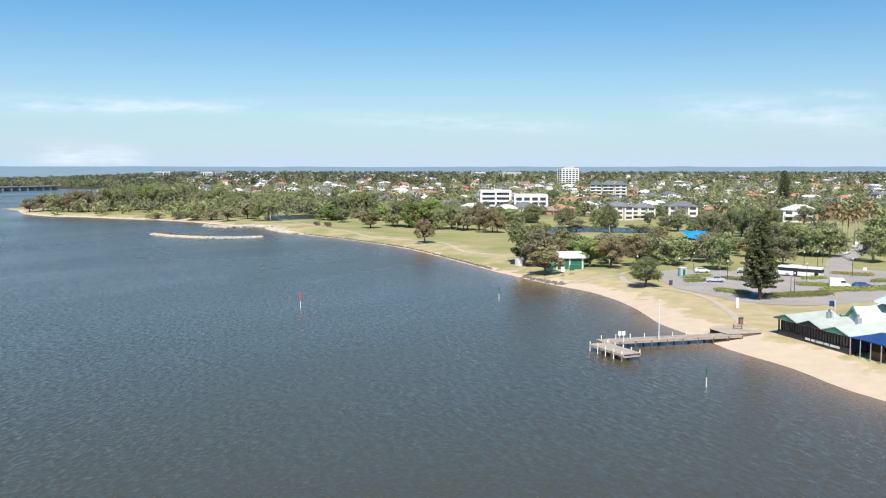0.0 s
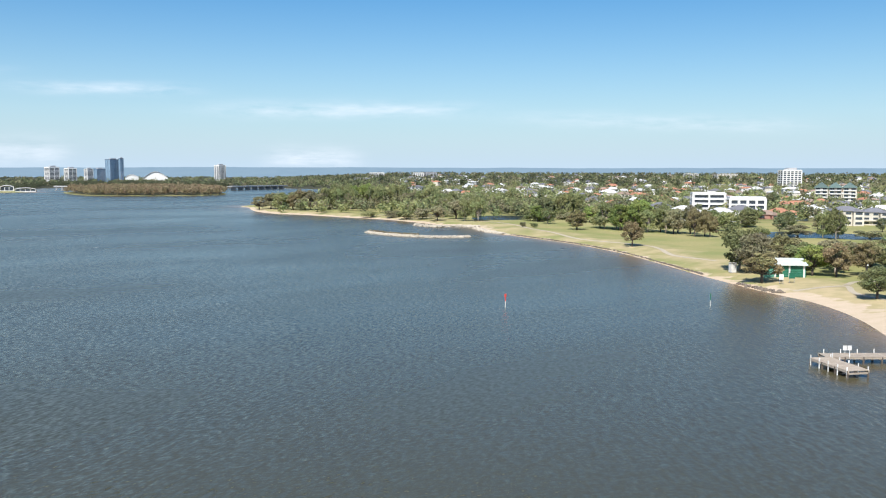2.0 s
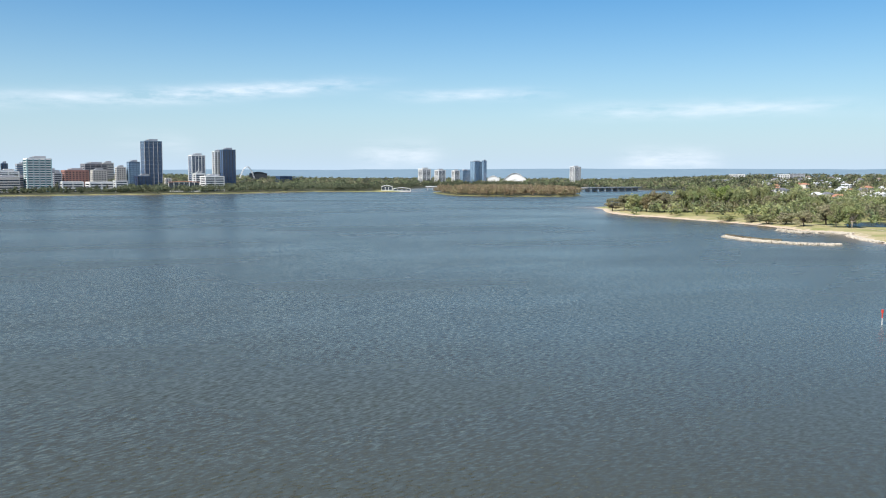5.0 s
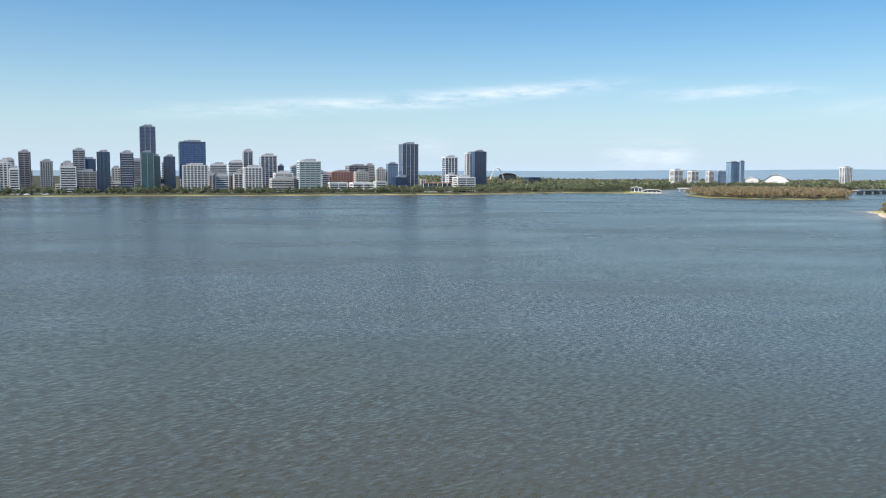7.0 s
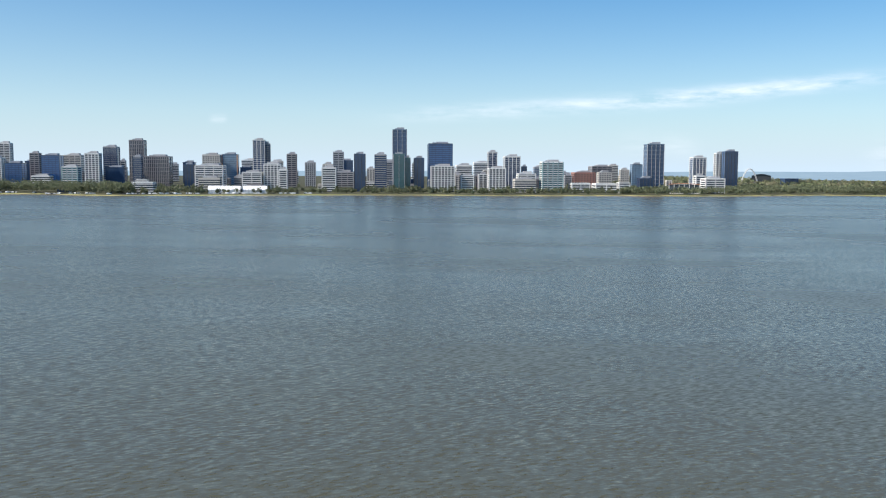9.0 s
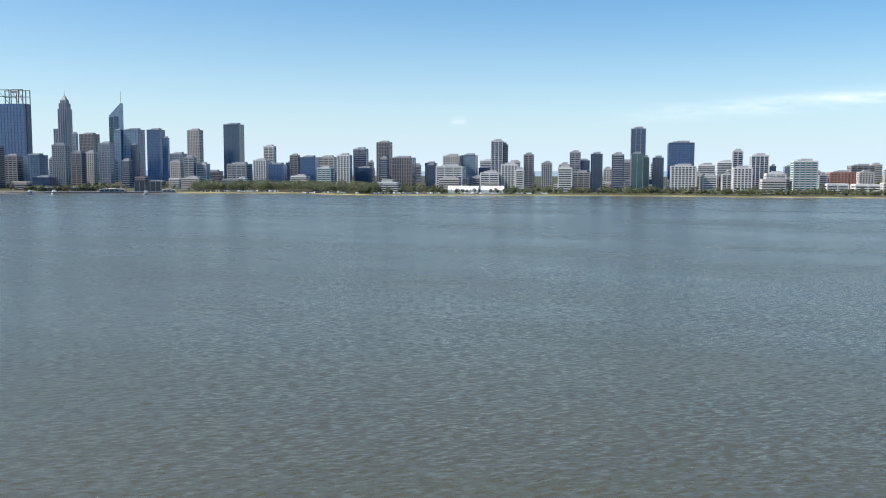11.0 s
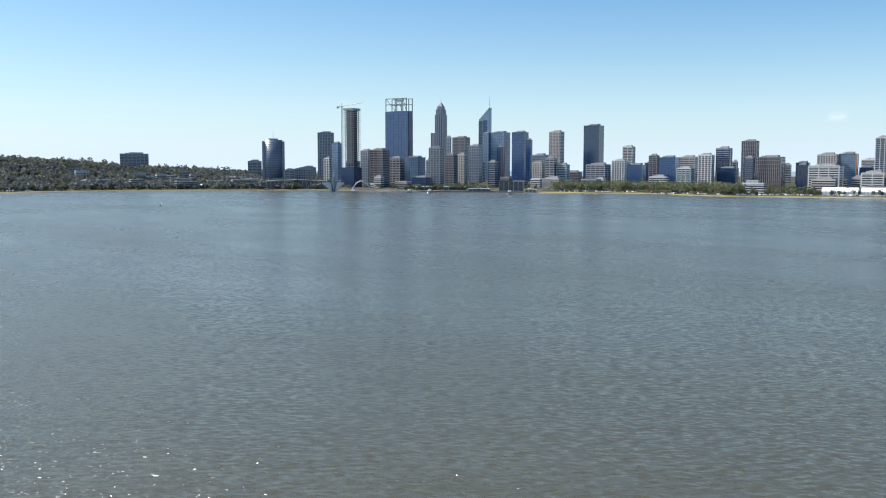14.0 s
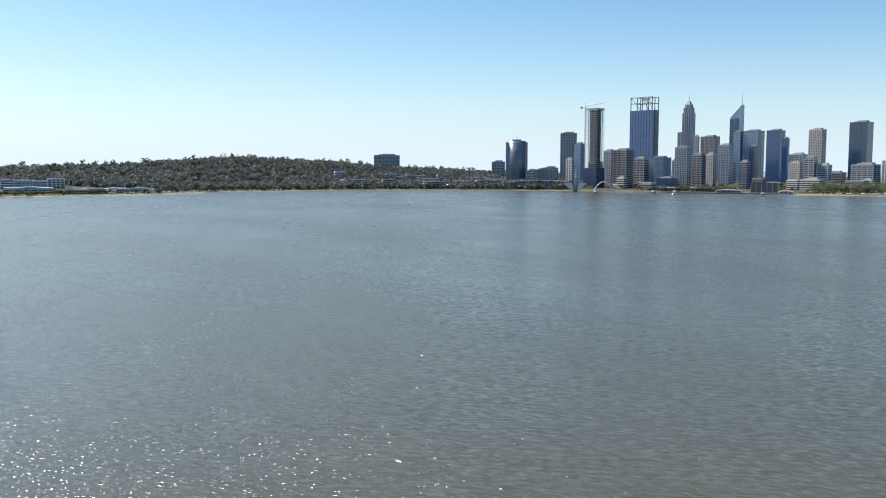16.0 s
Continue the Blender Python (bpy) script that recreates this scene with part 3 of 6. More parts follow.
def plant(kind, x, y, wide, tall):
    """Puts a tree of that crown width and height on the ground."""
    if wide > 16:
        # a broad crown is a close group of three
        for a in (0.4, 2.5, 4.6):
            plant(kind, x + math.cos(a + x) * wide * 0.24, y + math.sin(a + x) * wide * 0.24, wide * 0.52, tall * (0.82 + 0.06 * a / 1.6))
        return None
    k = len(PLANTED)
    src = PROTO[kind][k % len(PROTO[kind])]
    m = pose(x, y, ground_z(x, y) - 0.05, 0, 0, (k * 137.5) % 360) @ Matrix.Diagonal((wide / 10, wide / 10, tall / 10, 1))
    PLANTED.append((x, y))
    if src.name in FRESH:
        FRESH.discard(src.name)
        src.matrix_basis = m
        return src
    keep = src.scale.copy()
    src.scale = (1, 1, 1)
    ob = copy_thing(src, m)
    src.scale = keep
    return ob


plant("round", 54, 233, 10.0, 8.9)
plant("gum", 27, 291, 15.4, 15.3)
plant("olive", 31, 283, 12.7, 13.7)
plant("russet", 31, 265, 12.5, 9.6)
plant("bright", 47, 281, 10.7, 10.0)
plant("russet", 53, 278, 9.6, 10.8)
plant("russet", 42, 301, 14.7, 11.6)
plant("olive", 68, 322, 17.2, 8.3)
plant("gum", 76, 287, 13.0, 10.5)
plant("gum", 72, 305, 10.3, 8.8)
plant("olive", 89, 296, 11.3, 11.4)
plant("gum", 86, 273, 11.5, 12.5)
plant("olive", 111, 287, 10.6, 10.7)
plant("russet", -8, 377, 10.2, 11.4)
plant("russet", -39, 476, 12.3, 11.0)
plant("gum", -28, 496, 14.3, 12.7)
plant("gum", -20, 486, 21.8, 15.5)
plant("bright", -10, 476, 27.4, 18.0)
plant("gum", 3, 467, 22.4, 16.1)
plant("olive", 14, 458, 20.5, 15.5)
plant("russet", 24, 441, 17.0, 14.7)
plant("gum", 82, 442, 17.0, 15.6)
plant("gum", 75, 542, 14.1, 6.9)
plant("gum", 51, 524, 15.2, 7.7)
plant("gum", -110, 546, 21.8, 17.1)
plant("olive", -125, 565, 15.2, 13.0)
plant("gum", -118, 699, 23.0, 16.5)
plant("shrub", -191, 586, 10.8, 4.9)
plant("shrub", -173, 579, 12.1, 5.6)
plant("shrub", -159, 565, 13.3, 7.2)
plant("shrub", -147, 559, 13.8, 8.6)
plant("olive", -133, 546, 12.6, 10.1)
plant("shrub", -71, 495, 4.5, 3.2)
plant("shrub", -64, 490, 4.5, 3.1)
plant("olive", -311, 679, 26.3, 14.4)
plant("gum", -291, 670, 25.5, 15.8)
plant("russet", -279, 670, 23.1, 17.5)
plant("olive", -266, 670, 22.9, 16.7)
plant("gum", -256, 680, 24.9, 20.6)
plant("gum", -246, 689, 27.9, 23.8)
plant("bright", -237, 699, 27.9, 22.9)
plant("gum", -221, 699, 24.6, 21.2)
plant("gum", -211, 718, 25.0, 22.2)
plant("olive", -192, 699, 21.1, 17.0)
plant("gum", -179, 699, 23.9, 20.4)
plant("gum", -146, 625, 21.1, 19.2)
plant("dark", -69, 587, 15.2, 15.0)
plant("gum", -62, 595, 17.7, 18.6)
plant("gum", -51, 595, 19.2, 20.5)
plant("shrub", -70, 559, 21.8, 5.4)
plant("shrub", -53, 580, 22.5, 5.2)
plant("dark", 84, 702, 21.9, 17.5)
plant("gum", 134, 322, 21.8, 13.9)
plant("dark", 132, 338, 17.4, 12.4)
plant("gum", 128, 351, 17.8, 11.3)
plant("gum", 139, 316, 14.5, 11.6)
plant("gum", 145, 296, 14.1, 14.3)
plant("gum", 164, 327, 15.7, 16.8)
plant("dark", 139, 411, 17.6, 15.8)
plant("dark", 120, 450, 13.9, 9.2)
plant("olive", 117, 459, 12.5, 8.2)
plant("olive", 129, 430, 18.0, 12.4)
plant("bright", 151, 430, 18.5, 11.0)
plant("olive", 68, 450, 14.7, 6.4)
plant("shrub", 100, 450, 12.1, 4.3)
plant("shrub", 108, 442, 12.0, 4.0)
plant("gum", 46, 411, 10.6, 7.4)
plant("olive", 96, 338, 11.7, 6.5)
plant("gum", 106, 326, 11.5, 8.0)
plant("russet", 109, 315, 9.0, 7.1)
plant("gum", 38, 486, 15.7, 10.6)
plant("russet", 38, 290, 9.4, 7.1)
# thickets behind the boathouse, by the road, along the lakes
for n, x0, x1, y0, y1, kinds in ((14, 44, 95, 284, 316, ("russet", "olive", "gum")), (20, 112, 215, 330, 420, ("gum", "olive", "dark")), 
                                 (14, -70, 60, 505, 560, ("gum", "bright", "olive")), (12, 60, 230, 490, 530, ("gum", "olive", "dark")), (8, 180, 240, 300, 350, ("gum", "olive"))):
    for k in range(n):
        px, py = rng.uniform(x0, x1), rng.uniform(y0, y1)
        if abs((px - 124) * 0.82 - (py - 278) * 0.56) > 9 and not (80 < px < 118 and 325 < py < 382) and not (138 < px and 330 < py < 375):
            h = rng.uniform(7, 12)
            plant(kinds[k % len(kinds)], px, py, h * rng.uniform(0.9, 1.2), h)
pine = make_pine(20)
pine.location = (75.6, 208.9, 1.45)
far_pine = copy_thing(pine, pose(306, 793, ground_z(306, 793), 0, 0, 40) @ Matrix.Scale(1.5, 4))
tagged(far_pine, "lone tall dark pine among the houses")
palm = make_palm(30)
palm.matrix_basis = pose(146, 358, 1.5) @ Matrix.Scale(1.25, 4)
palm.scale = (1, 1, 1)
for k, (px, py, s) in enumerate(((152, 359, 1.15), (152, 351, 1.21), (156, 356, 1.27), (154, 343, 1.33), (159, 351, 1.15), (154, 336, 1.21), (176, 373, 1.27), (190, 392, 1.33), (178, 362, 1.15), (164, 351, 1.21))):
    copy_thing(palm, pose(px, py, 1.5, 2, 1, k * 77) @ Matrix.Scale(s, 4))

# ---- woods and far trees ----


def woods(name, words, x, y, tall, wide, leaf, count=14, size=1.25, back=4):
    """Many far trees as one sheet of foliage clumps."""
    z, sd = terrain(x, y)
    ok = sd > back
    x, y, z, tall, wide = x[ok], y[ok], z[ok], tall[ok], wide[ok]
    pts, rad = [], []
    for a, b, c, h, w in zip(x, y, z, tall, wide):
        for k in range(4):
            t = rng.uniform(0, math.tau)
            pts.append((a + math.cos(t) * w * 0.26, b + math.sin(t) * w * 0.26, c + h * (0.35 + 0.12 * k)))
            rad.append(w * rng.uniform(0.24, 0.38))
    ob = new(name, raw_mesh(name, *leaf_cloud(pts, rad, count, size, rng, 0.95), leaf))
    return tagged(ob, words, "trees", kind="stuff")


def polar_scatter(n, a0, a1, r0, r1):
    a, r = np.radians(rng.uniform(a0, a1, n)), np.exp(rng.uniform(math.log(r0), math.log(r1), n))
    return -np.sin(a) * r, np.cos(a) * r


def shore_scatter(n, a0, a1, s0, s1):
    """Places between s0 and s1 metres behind the far bank."""
    a = rng.uniform(a0, a1, n)
    edge = np.interp(a, [k[0] for k in FAR], [k[1] for k in FAR])
    r = edge + rng.uniform(s0, s1, n)
    a = np.radians(a)
    return -np.sin(a) * r, np.cos(a) * r


def sizes(n, h0, h1, k=0.95):
    h = rng.uniform(h0, h1, n)
    return h, h * k * rng.uniform(0.75, 1.25, n)


for leaf, n, words in ((EUCA, 1300, "suburban gum trees between the houses"), (DARKL, 750, "dark suburban trees between the houses"), (OLIVE, 700, "olive suburban trees between the houses")):
    x, y = polar_scatter(n, -30, 24, 600, 3300)
    tall, wide = sizes(n, 5, 12, 1.1)
    woods("suburb_trees", words, x, y, tall, wide, leaf)
for leaf, n in ((EUCA, 170), (OLIVE, 150)):
    x, y = polar_scatter(n, 8, 25.5, 600, 900)
    tall, wide = sizes(n, 8, 15)
    woods("point_trees", "dense trees on the grassy point", x, y, tall, wide, leaf, 26, 0.9, 45)
x, y = rng.uniform(-880, -570, 1500), rng.uniform(1010, 1340, 1500)
ok = inside_distance(x, y, ISLAND) > 1.5
x, y = x[ok], y[ok]
tall, wide = sizes(len(x), 8, 13, 0.9)
woods("island_scrub", "dense brown-green scrub covering the island", x, y, tall, wide, MANGR, 16, 1.1, 1)
x, y = shore_scatter(700, 27, 43, 5, 400)
tall, wide = sizes(700, 6, 10, 1.2)
woods("far_trees", "green trees along the far causeway shore", x, y, tall, wide, CITYL)
x, y = shore_scatter(650, 42.5, 56, 8, 260)
tall, wide = sizes(650, 7, 13)
woods("far_trees", "green trees on the far river bank", x, y, tall, wide, CITYL)
x, y = shore_scatter(330, 55, 88, 25, 75)
tall, wide = sizes(330, 5, 9.5)
woods("bank_trees", "low trees along the far promenade", x, y, tall, wide, CITYL)
x, y = shore_scatter(420, 55, 114, 70, 330)
tall, wide = sizes(420, 5, 10)
woods("street_trees", "street trees between the city blocks", x, y, tall, wide, CITYL)
x, y = shore_scatter(70, 55, 88, 45, 70)
tall, wide = sizes(70, 8, 15, 0.5)
woods("bank_trees", "dark pines along the far promenade", x, y, tall, wide, CITYL)
x, y = shore_scatter(420, 87, 98.5, 22, 150)
tall, wide = sizes(420, 12, 19)
woods("garden_trees", "large dark trees of the riverside gardens", x, y, tall, wide, CITYL, 18)
x, y = shore_scatter(90, 103, 108, 15, 60)
tall, wide = sizes(90, 6, 10)
woods("garden_trees", "light green trees by the quay", x, y, tall, wide, CITYL, 18)
for k, leaf in enumerate((CITYL, OLIVE, DARKL)):
    x, y = polar_scatter(750, 18, 62, 1650, 4400)
    tall, wide = sizes(750, 5, 10, 1.7)
    woods("far_trees", "distant trees on the flats", x, y, tall, wide, leaf, 8, 2.1)
    x, y = polar_scatter(600, -31, 24, 1500, 4400)
    tall, wide = sizes(600, 8, 13, 1.5)
    woods("far_trees", "distant trees beyond the suburb", x, y, tall, wide, leaf, 8, 2.1)
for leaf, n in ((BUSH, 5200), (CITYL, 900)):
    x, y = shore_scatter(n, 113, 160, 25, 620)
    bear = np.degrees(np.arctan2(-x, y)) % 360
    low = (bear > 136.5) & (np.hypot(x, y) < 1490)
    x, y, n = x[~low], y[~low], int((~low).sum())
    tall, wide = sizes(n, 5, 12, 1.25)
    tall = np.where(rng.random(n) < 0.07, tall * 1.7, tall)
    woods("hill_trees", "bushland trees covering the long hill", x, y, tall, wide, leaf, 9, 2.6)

x, y = shore_scatter(160, 136, 150, 12, 110)
tall, wide = sizes(160, 3.5, 7)
woods("bank_trees", "low trees between riverside apartments", x, y, tall, wide, CITYL)
x, y = polar_scatter(210, -29, 10, 560, 900)
tall, wide = sizes(210, 5, 10.5)
woods("garden_trees", "leafy garden trees between the houses", x, y, tall, wide, EUCA, 30, 0.8)

# ---- houses ----
PALE = mat("pale_cream_render", (0.56, 0.52, 0.45), 0.8)
TILE = mat("terracotta_tiles", (0.37, 0.18, 0.11), 0.85)
GTILE = mat("grey_roof_tiles", (0.15, 0.15, 0.165), 0.8)
WTILE = mat("white_metal_roof", (0.56, 0.56, 0.55), 0.55)
BTILE = mat("brown_roof_tiles", (0.26, 0.19, 0.15), 0.85)


def make_house(wall_m, roof_m, storeys, wide, deep, words):
    """A house with a hipped roof, eaves, windows with frames, a door and a garage or balcony."""
    root = new("house")
    tagged(root, words, "house", "suburban houses")
    h = 3.0 * storeys
    bm = bmesh.new()
    box(bm, 0, 0, h / 2 - 0.5, wide, deep, h + 1)
    box(bm, wide * 0.3, -deep / 2 - 1.2, h / 2 - 0.8, wide * 0.34, 2.6, h + 0.4)
    part("wall", bm, wall_m, root)
    bm = bmesh.new()
    e, ht, rl = 0.7, min(wide, deep) * 0.23, max(wide - deep, 1) / 2
    lo = [bm.verts.new(v) for v in ((-wide / 2 - e, -deep / 2 - e, h), (wide / 2 + e, -deep / 2 - e, h), (wide / 2 + e, deep / 2 + e, h), (-wide / 2 - e, deep / 2 + e, h))]
    a, b = bm.verts.new((-rl, 0, h + ht)), bm.verts.new((rl, 0, h + ht))
    for f in ((lo[0], lo[1], b, a), (lo[1], lo[2], b), (lo[2], lo[3], a, b), (lo[3], lo[0], a), lo[::-1]):
        bm.faces.new(f)
    gx, gw, gy = wide * 0.3, wide * 0.17 + 0.5, -deep / 2 - 3.0
    p = [bm.verts.new(v) for v in ((gx - gw, gy, h - .25), (gx + gw, gy, h - .25), (gx, gy + 0.5, h + 1.5), (gx - gw, 0, h - .25), (gx + gw, 0, h - .25), (gx, 0, h + 1.5))]
    for f in ((p[0], p[1], p[2]), (p[0], p[2], p[5], p[3]), (p[1], p[4], p[5], p[2])):
        bm.faces.new(f)
    part("roof", bm, roof_m, root)
    for s in range(storeys):
        n = max(2, int(wide / 5.5))
        for k in range(n):
            u = -wide / 2 + wide * (k + 0.5) / n
            if u < wide * 0.1:
                block("window", WINDOW, root, (u, -deep / 2, s * 3 + 0.9), (wide / n * 0.55, 0.16, 1.5))
        block("window", WINDOW, root, (wide * 0.3, -deep / 2 - 2.5, s * 3 + 0.9), (wide * 0.22, 0.16, 1.5))
        block("window", WINDOW, root, (-wide / 2, 0, s * 3 + 0.9), (0.16, deep * 0.4, 1.4))
    if storeys > 1:
        block("balcony", wall_m, root, (-wide * 0.2, -deep / 2 - 0.9, 2.9), (wide * 0.5, 1.9, 1.0))
    return root


HOUSES = [make_house(WHITE, WTILE, 2, 17, 12, "white two-storey house with a pale metal roof"),
          make_house(PALE, TILE, 1, 15, 12, "cream house with an orange tiled roof"),
          make_house(WHITE, GTILE, 2, 16, 13, "white two-storey house with a grey tiled roof"),
          make_house(RED, BTILE, 1, 16, 12, "brick house with a brown tiled roof"),
          make_house(PALE, GTILE, 3, 18, 13, "cream three-storey house with a dark hipped roof"),
          make_house(WHITE, TILE, 1, 14, 11, "white bungalow with an orange tiled roof")]
for ob in HOUSES:
    ob.location = (0, 0, -50)
SITES = [(20, 588, 0, 8, 1.1), (42, 584, 0, 4, 1.0), (56, 604, 2, -4, 1.1), (89, 612, 5, 4, 1.15), (84, 640, 1, -10, 1.2), (111, 563, 4, 6, 0.95), (128, 570, 4, 2, 0.85), (150, 556, 4, -4, 1.0),
         (218, 540, 0, -14, 1.2), (165, 540, 1, 5, 1.0), (44, 711, 0, 3, 1.2), (74, 745, 2, -3, 1.1), (5, 640, 2, 0, 1.1), (185, 590, 5, 3, 1)]
spots = [(a, b) for a, b, *_ in SITES]
tries = 0
while len(SITES) < 195 and tries < 4000:
    tries += 1
    hx, hy = polar_scatter(1, -29, 17, 610, 2300)
    hx, hy = float(hx[0]), float(hy[0])
    if (math.hypot(hx, hy) > 900 or hx > -60) and all(abs(hx - a) + abs(hy - b) > 24 for a, b in spots):
        spots.append((hx, hy))
        SITES.append((hx, hy, (0, 1, 2, 5, 0, 3, 2, 1, 0, 5)[tries % 10], (tries * 37) % 50 - 25 + (90 if tries % 4 == 0 else 0), 0.72 + (tries % 7) * 0.06))
for k in range(14):
    hx, hy = shore_scatter(1, 117, 129, 70, 330)
    SITES.append((float(hx[0]), float(hy[0]), (0, 1, 2, 5)[k % 4], 122, 1.0))
first = set()
for hx, hy, kind, turn, s in SITES:
    m = pose(hx, hy, ground_z(hx, hy), 0, 0, turn) @ Matrix.Scale(s, 4)
    if kind not in first:
        first.add(kind)
        HOUSES[kind].matrix_basis = m
    else:
        keep = HOUSES[kind].scale.copy()
        HOUSES[kind].scale = (1, 1, 1)
        copy_thing(HOUSES[kind], m)
        HOUSES[kind].scale = keep


def gabled_flats(x, y, turn):
    """Five storeys of flats under a row of steep grey-green gables."""
    root = tagged(new("apartment_building"), "cream apartment building under three grey-green gabled roofs", "building")
    slate = mat("grey_green_roof", (0.13, 0.19, 0.185), 0.7)
    for k in range(3):
        cx = (k - 1) * 12.2
        bm = bmesh.new()
        box(bm, cx, 0.6 if k == 1 else 0, 8.2, 11.6, 15, 16.8)
        part("wall", bm, PALE, root)
        bm = bmesh.new()
        v = [bm.verts.new(q) for q in ((cx - 6.9, -9, 16.0), (cx + 6.9, -9, 16.0), (cx, -9, 21.2), (cx - 6.9, 9, 16.0), (cx + 6.9, 9, 16.0), (cx, 9, 21.2))]
        for f in ((0, 2, 5, 3), (1, 4, 5, 2), (0, 1, 2), (3, 5, 4), (0, 3, 4, 1)):
            bm.faces.new([v[i] for i in f])
        part("roof", bm, slate, root)
        for s in range(5):
            for u in (-3.0, 3.0):
                block("window", WINDOW, root, (cx + u, -7.5, 1.0 + s * 3.2), (3.6, 0.3, 1.9))
            block("balcony", WHITE, root, (cx, -8.2, 0.4 + s * 3.2), (9.6, 1.6, 0.9))
    root.matrix_basis = pose(x, y, ground_z(x, y), 0, 0, turn)


gabled_flats(167, 894, -10)


def far_houses(count=330):
    """The farther suburb: rows of small hip-roofed houses."""
    own = np.random.default_rng(77)
    verts, faces, slots = [], [], []
    mats = (WHITE, PALE, WTILE, GTILE, TILE, BTILE, WINDOW)
    a, r = np.radians(own.uniform(-30, 16, count)), np.exp(own.uniform(math.log(680), math.log(2700), count))
    for ang, far in zip(a, r):
        x, y = -math.sin(ang) * far, math.cos(ang) * far
        if (far < 900 and x < -60) or not all(abs(x - p) + abs(y - q) > 20 for p, q, *_ in SITES):
            continue
        z, h = ground_z(x, y), float(own.choice((3.2, 6.2, 6.2)))
        w, d, turn = own.uniform(11, 19), own.uniform(9, 13), radians(float(own.choice((0, 90))) + own.uniform(-20, 20))
        k = len(verts)
        pts = [(sx * w / 2, sy * d / 2, hz) for hz in (-1, h) for sx, sy in ((-1, -1), (1, -1), (1, 1), (-1, 1))]
        pts += [(sx * (w / 2 + 0.6), sy * (d / 2 + 0.6), h + 0.02) for sx, sy in ((-1, -1), (1, -1), (1, 1), (-1, 1))]
        pts += [(-(w - d * 0.7) / 2, 0, h + d * 0.22), ((w - d * 0.7) / 2, 0, h + d * 0.22)]
        fs = [(0, 1, 5, 4), (1, 2, 6, 5), (2, 3, 7, 6), (3, 0, 4, 7), (8, 9, 13, 12), (9, 10, 13), (10, 11, 12, 13), (11, 8, 12), (11, 10, 9, 8)]
        wall, roof = int(own.choice((0, 1, 1))), int(own.choice((2, 3, 3, 4, 5)))
        kinds = [wall] * 4 + [roof] * 5
        for side in (-1, 1):
            for u in (-0.28, 0.05, 0.32):
                b = len(pts)
                yy = side * (d / 2 + 0.05)
                pts += [(u * w - 1, yy, h - 2.2), (u * w + 1, yy, h - 2.2), (u * w + 1, yy, h - 0.8), (u * w - 1, yy, h - 0.8)]
                fs.append((b, b + 1, b + 2, b + 3))
                kinds.append(6)
        c, s = math.cos(turn), math.sin(turn)
        verts += [(x + px * c - py * s, y + px * s + py * c, z + pz) for px, py, pz in pts]
        faces += [tuple(k + i for i in f) for f in fs]
        slots += kinds
    me = bpy.data.meshes.new("far_houses")
    me.from_pydata(verts, [], faces)
    for m in mats:
        me.materials.append(m)
    me.polygons.foreach_set("material_index", slots)
    tagged(new("far_houses", me), "distant suburb of pale houses with white and tiled roofs", "houses", kind="stuff")


far_houses()

# ---- foreshore: paving, car park, paths ----
KERB = mat("concrete_kerb", (0.36, 0.34, 0.31), 0.9)
HEDGE = leaf_mat("hedge_leaves", (0.27, 0.29, 0.09))
GREENP = mat("green_paint", (0.015, 0.11, 0.065), 0.5)
REDP = mat("red_paint", (0.55, 0.05, 0.03), 0.5)
CARW = mat("white_car_paint", (0.66, 0.66, 0.65), 0.3, 0, 0.05, spec=0.6)
CARS = mat("silver_car_paint", (0.45, 0.47, 0.50), 0.3, 0.3, 0.05)
CARB = mat("blue_car_paint", (0.04, 0.10, 0.30), 0.3, 0.1, 0.05)
RUBBER = mat("tyre_rubber", (0.02, 0.02, 0.02), 0.9)
SAIL = mat("blue_sailcloth", (0.01, 0.22, 0.62), 0.7)
AWNB = mat("blue_awning", (0.012, 0.05, 0.17), 0.7)
ROOFG = mat("pale_green_metal_roof", (0.36, 0.395, 0.345), 0.78, 0, 0.2, spec=0.15)
ROOFD = mat("green_metal_gable", (0.10, 0.28, 0.20), 0.6)
ROOFW = mat("white_sheet_roof", (0.52, 0.57, 0.53), 0.7, 0, 0.15, spec=0.2)
MULLION = mat("dark_timber", (0.085, 0.065, 0.05), 0.7)
TIMBER = mat("brown_timber", (0.20, 0.11, 0.06), 0.8)


def smooth_line(points, steps=5):
    p = [Vector((*q, 0)) for q in points]
    p = [2 * p[0] - p[1]] + p + [2 * p[-1] - p[-2]]
    out = []
    for a, b, c, d in zip(p, p[1:], p[2:], p[3:]):
        for k in range(steps):
            t = k / steps
            out.append(0.5 * (2 * b + (c - a) * t + (2 * a - 5 * b + 4 * c - d) * t * t + (3 * b - a - 3 * c + d) * t ** 3))
    return out + [p[-2]]


def strip(name, points, wide, lift, material, words, category):
    line = smooth_line(points)
    verts, faces = [], []
    for k, q in enumerate(line):
        d = (line[min(k + 1, len(line) - 1)] - line[max(k - 1, 0)]).normalized()
        s = Vector((-d.y, d.x, 0)) * wide / 2
        for v in (q - s, q + s):
            verts.append((v.x, v.y, ground_z(v.x, v.y) + lift))
        if k:
            i = 2 * k
            faces.append((i - 2, i - 1, i + 1, i))
    return tagged(mesh_ob(name, verts, faces, material), words, category, kind="structure")


def sheet(name, points, z, material, words, category, steps=4):
    loop = smooth_loop(points, steps)
    ob = mesh_ob(name, [(x, y, z) for x, y in loop], [tuple(range(len(loop)))], material)
    return tagged(ob, words, category, kind="structure")


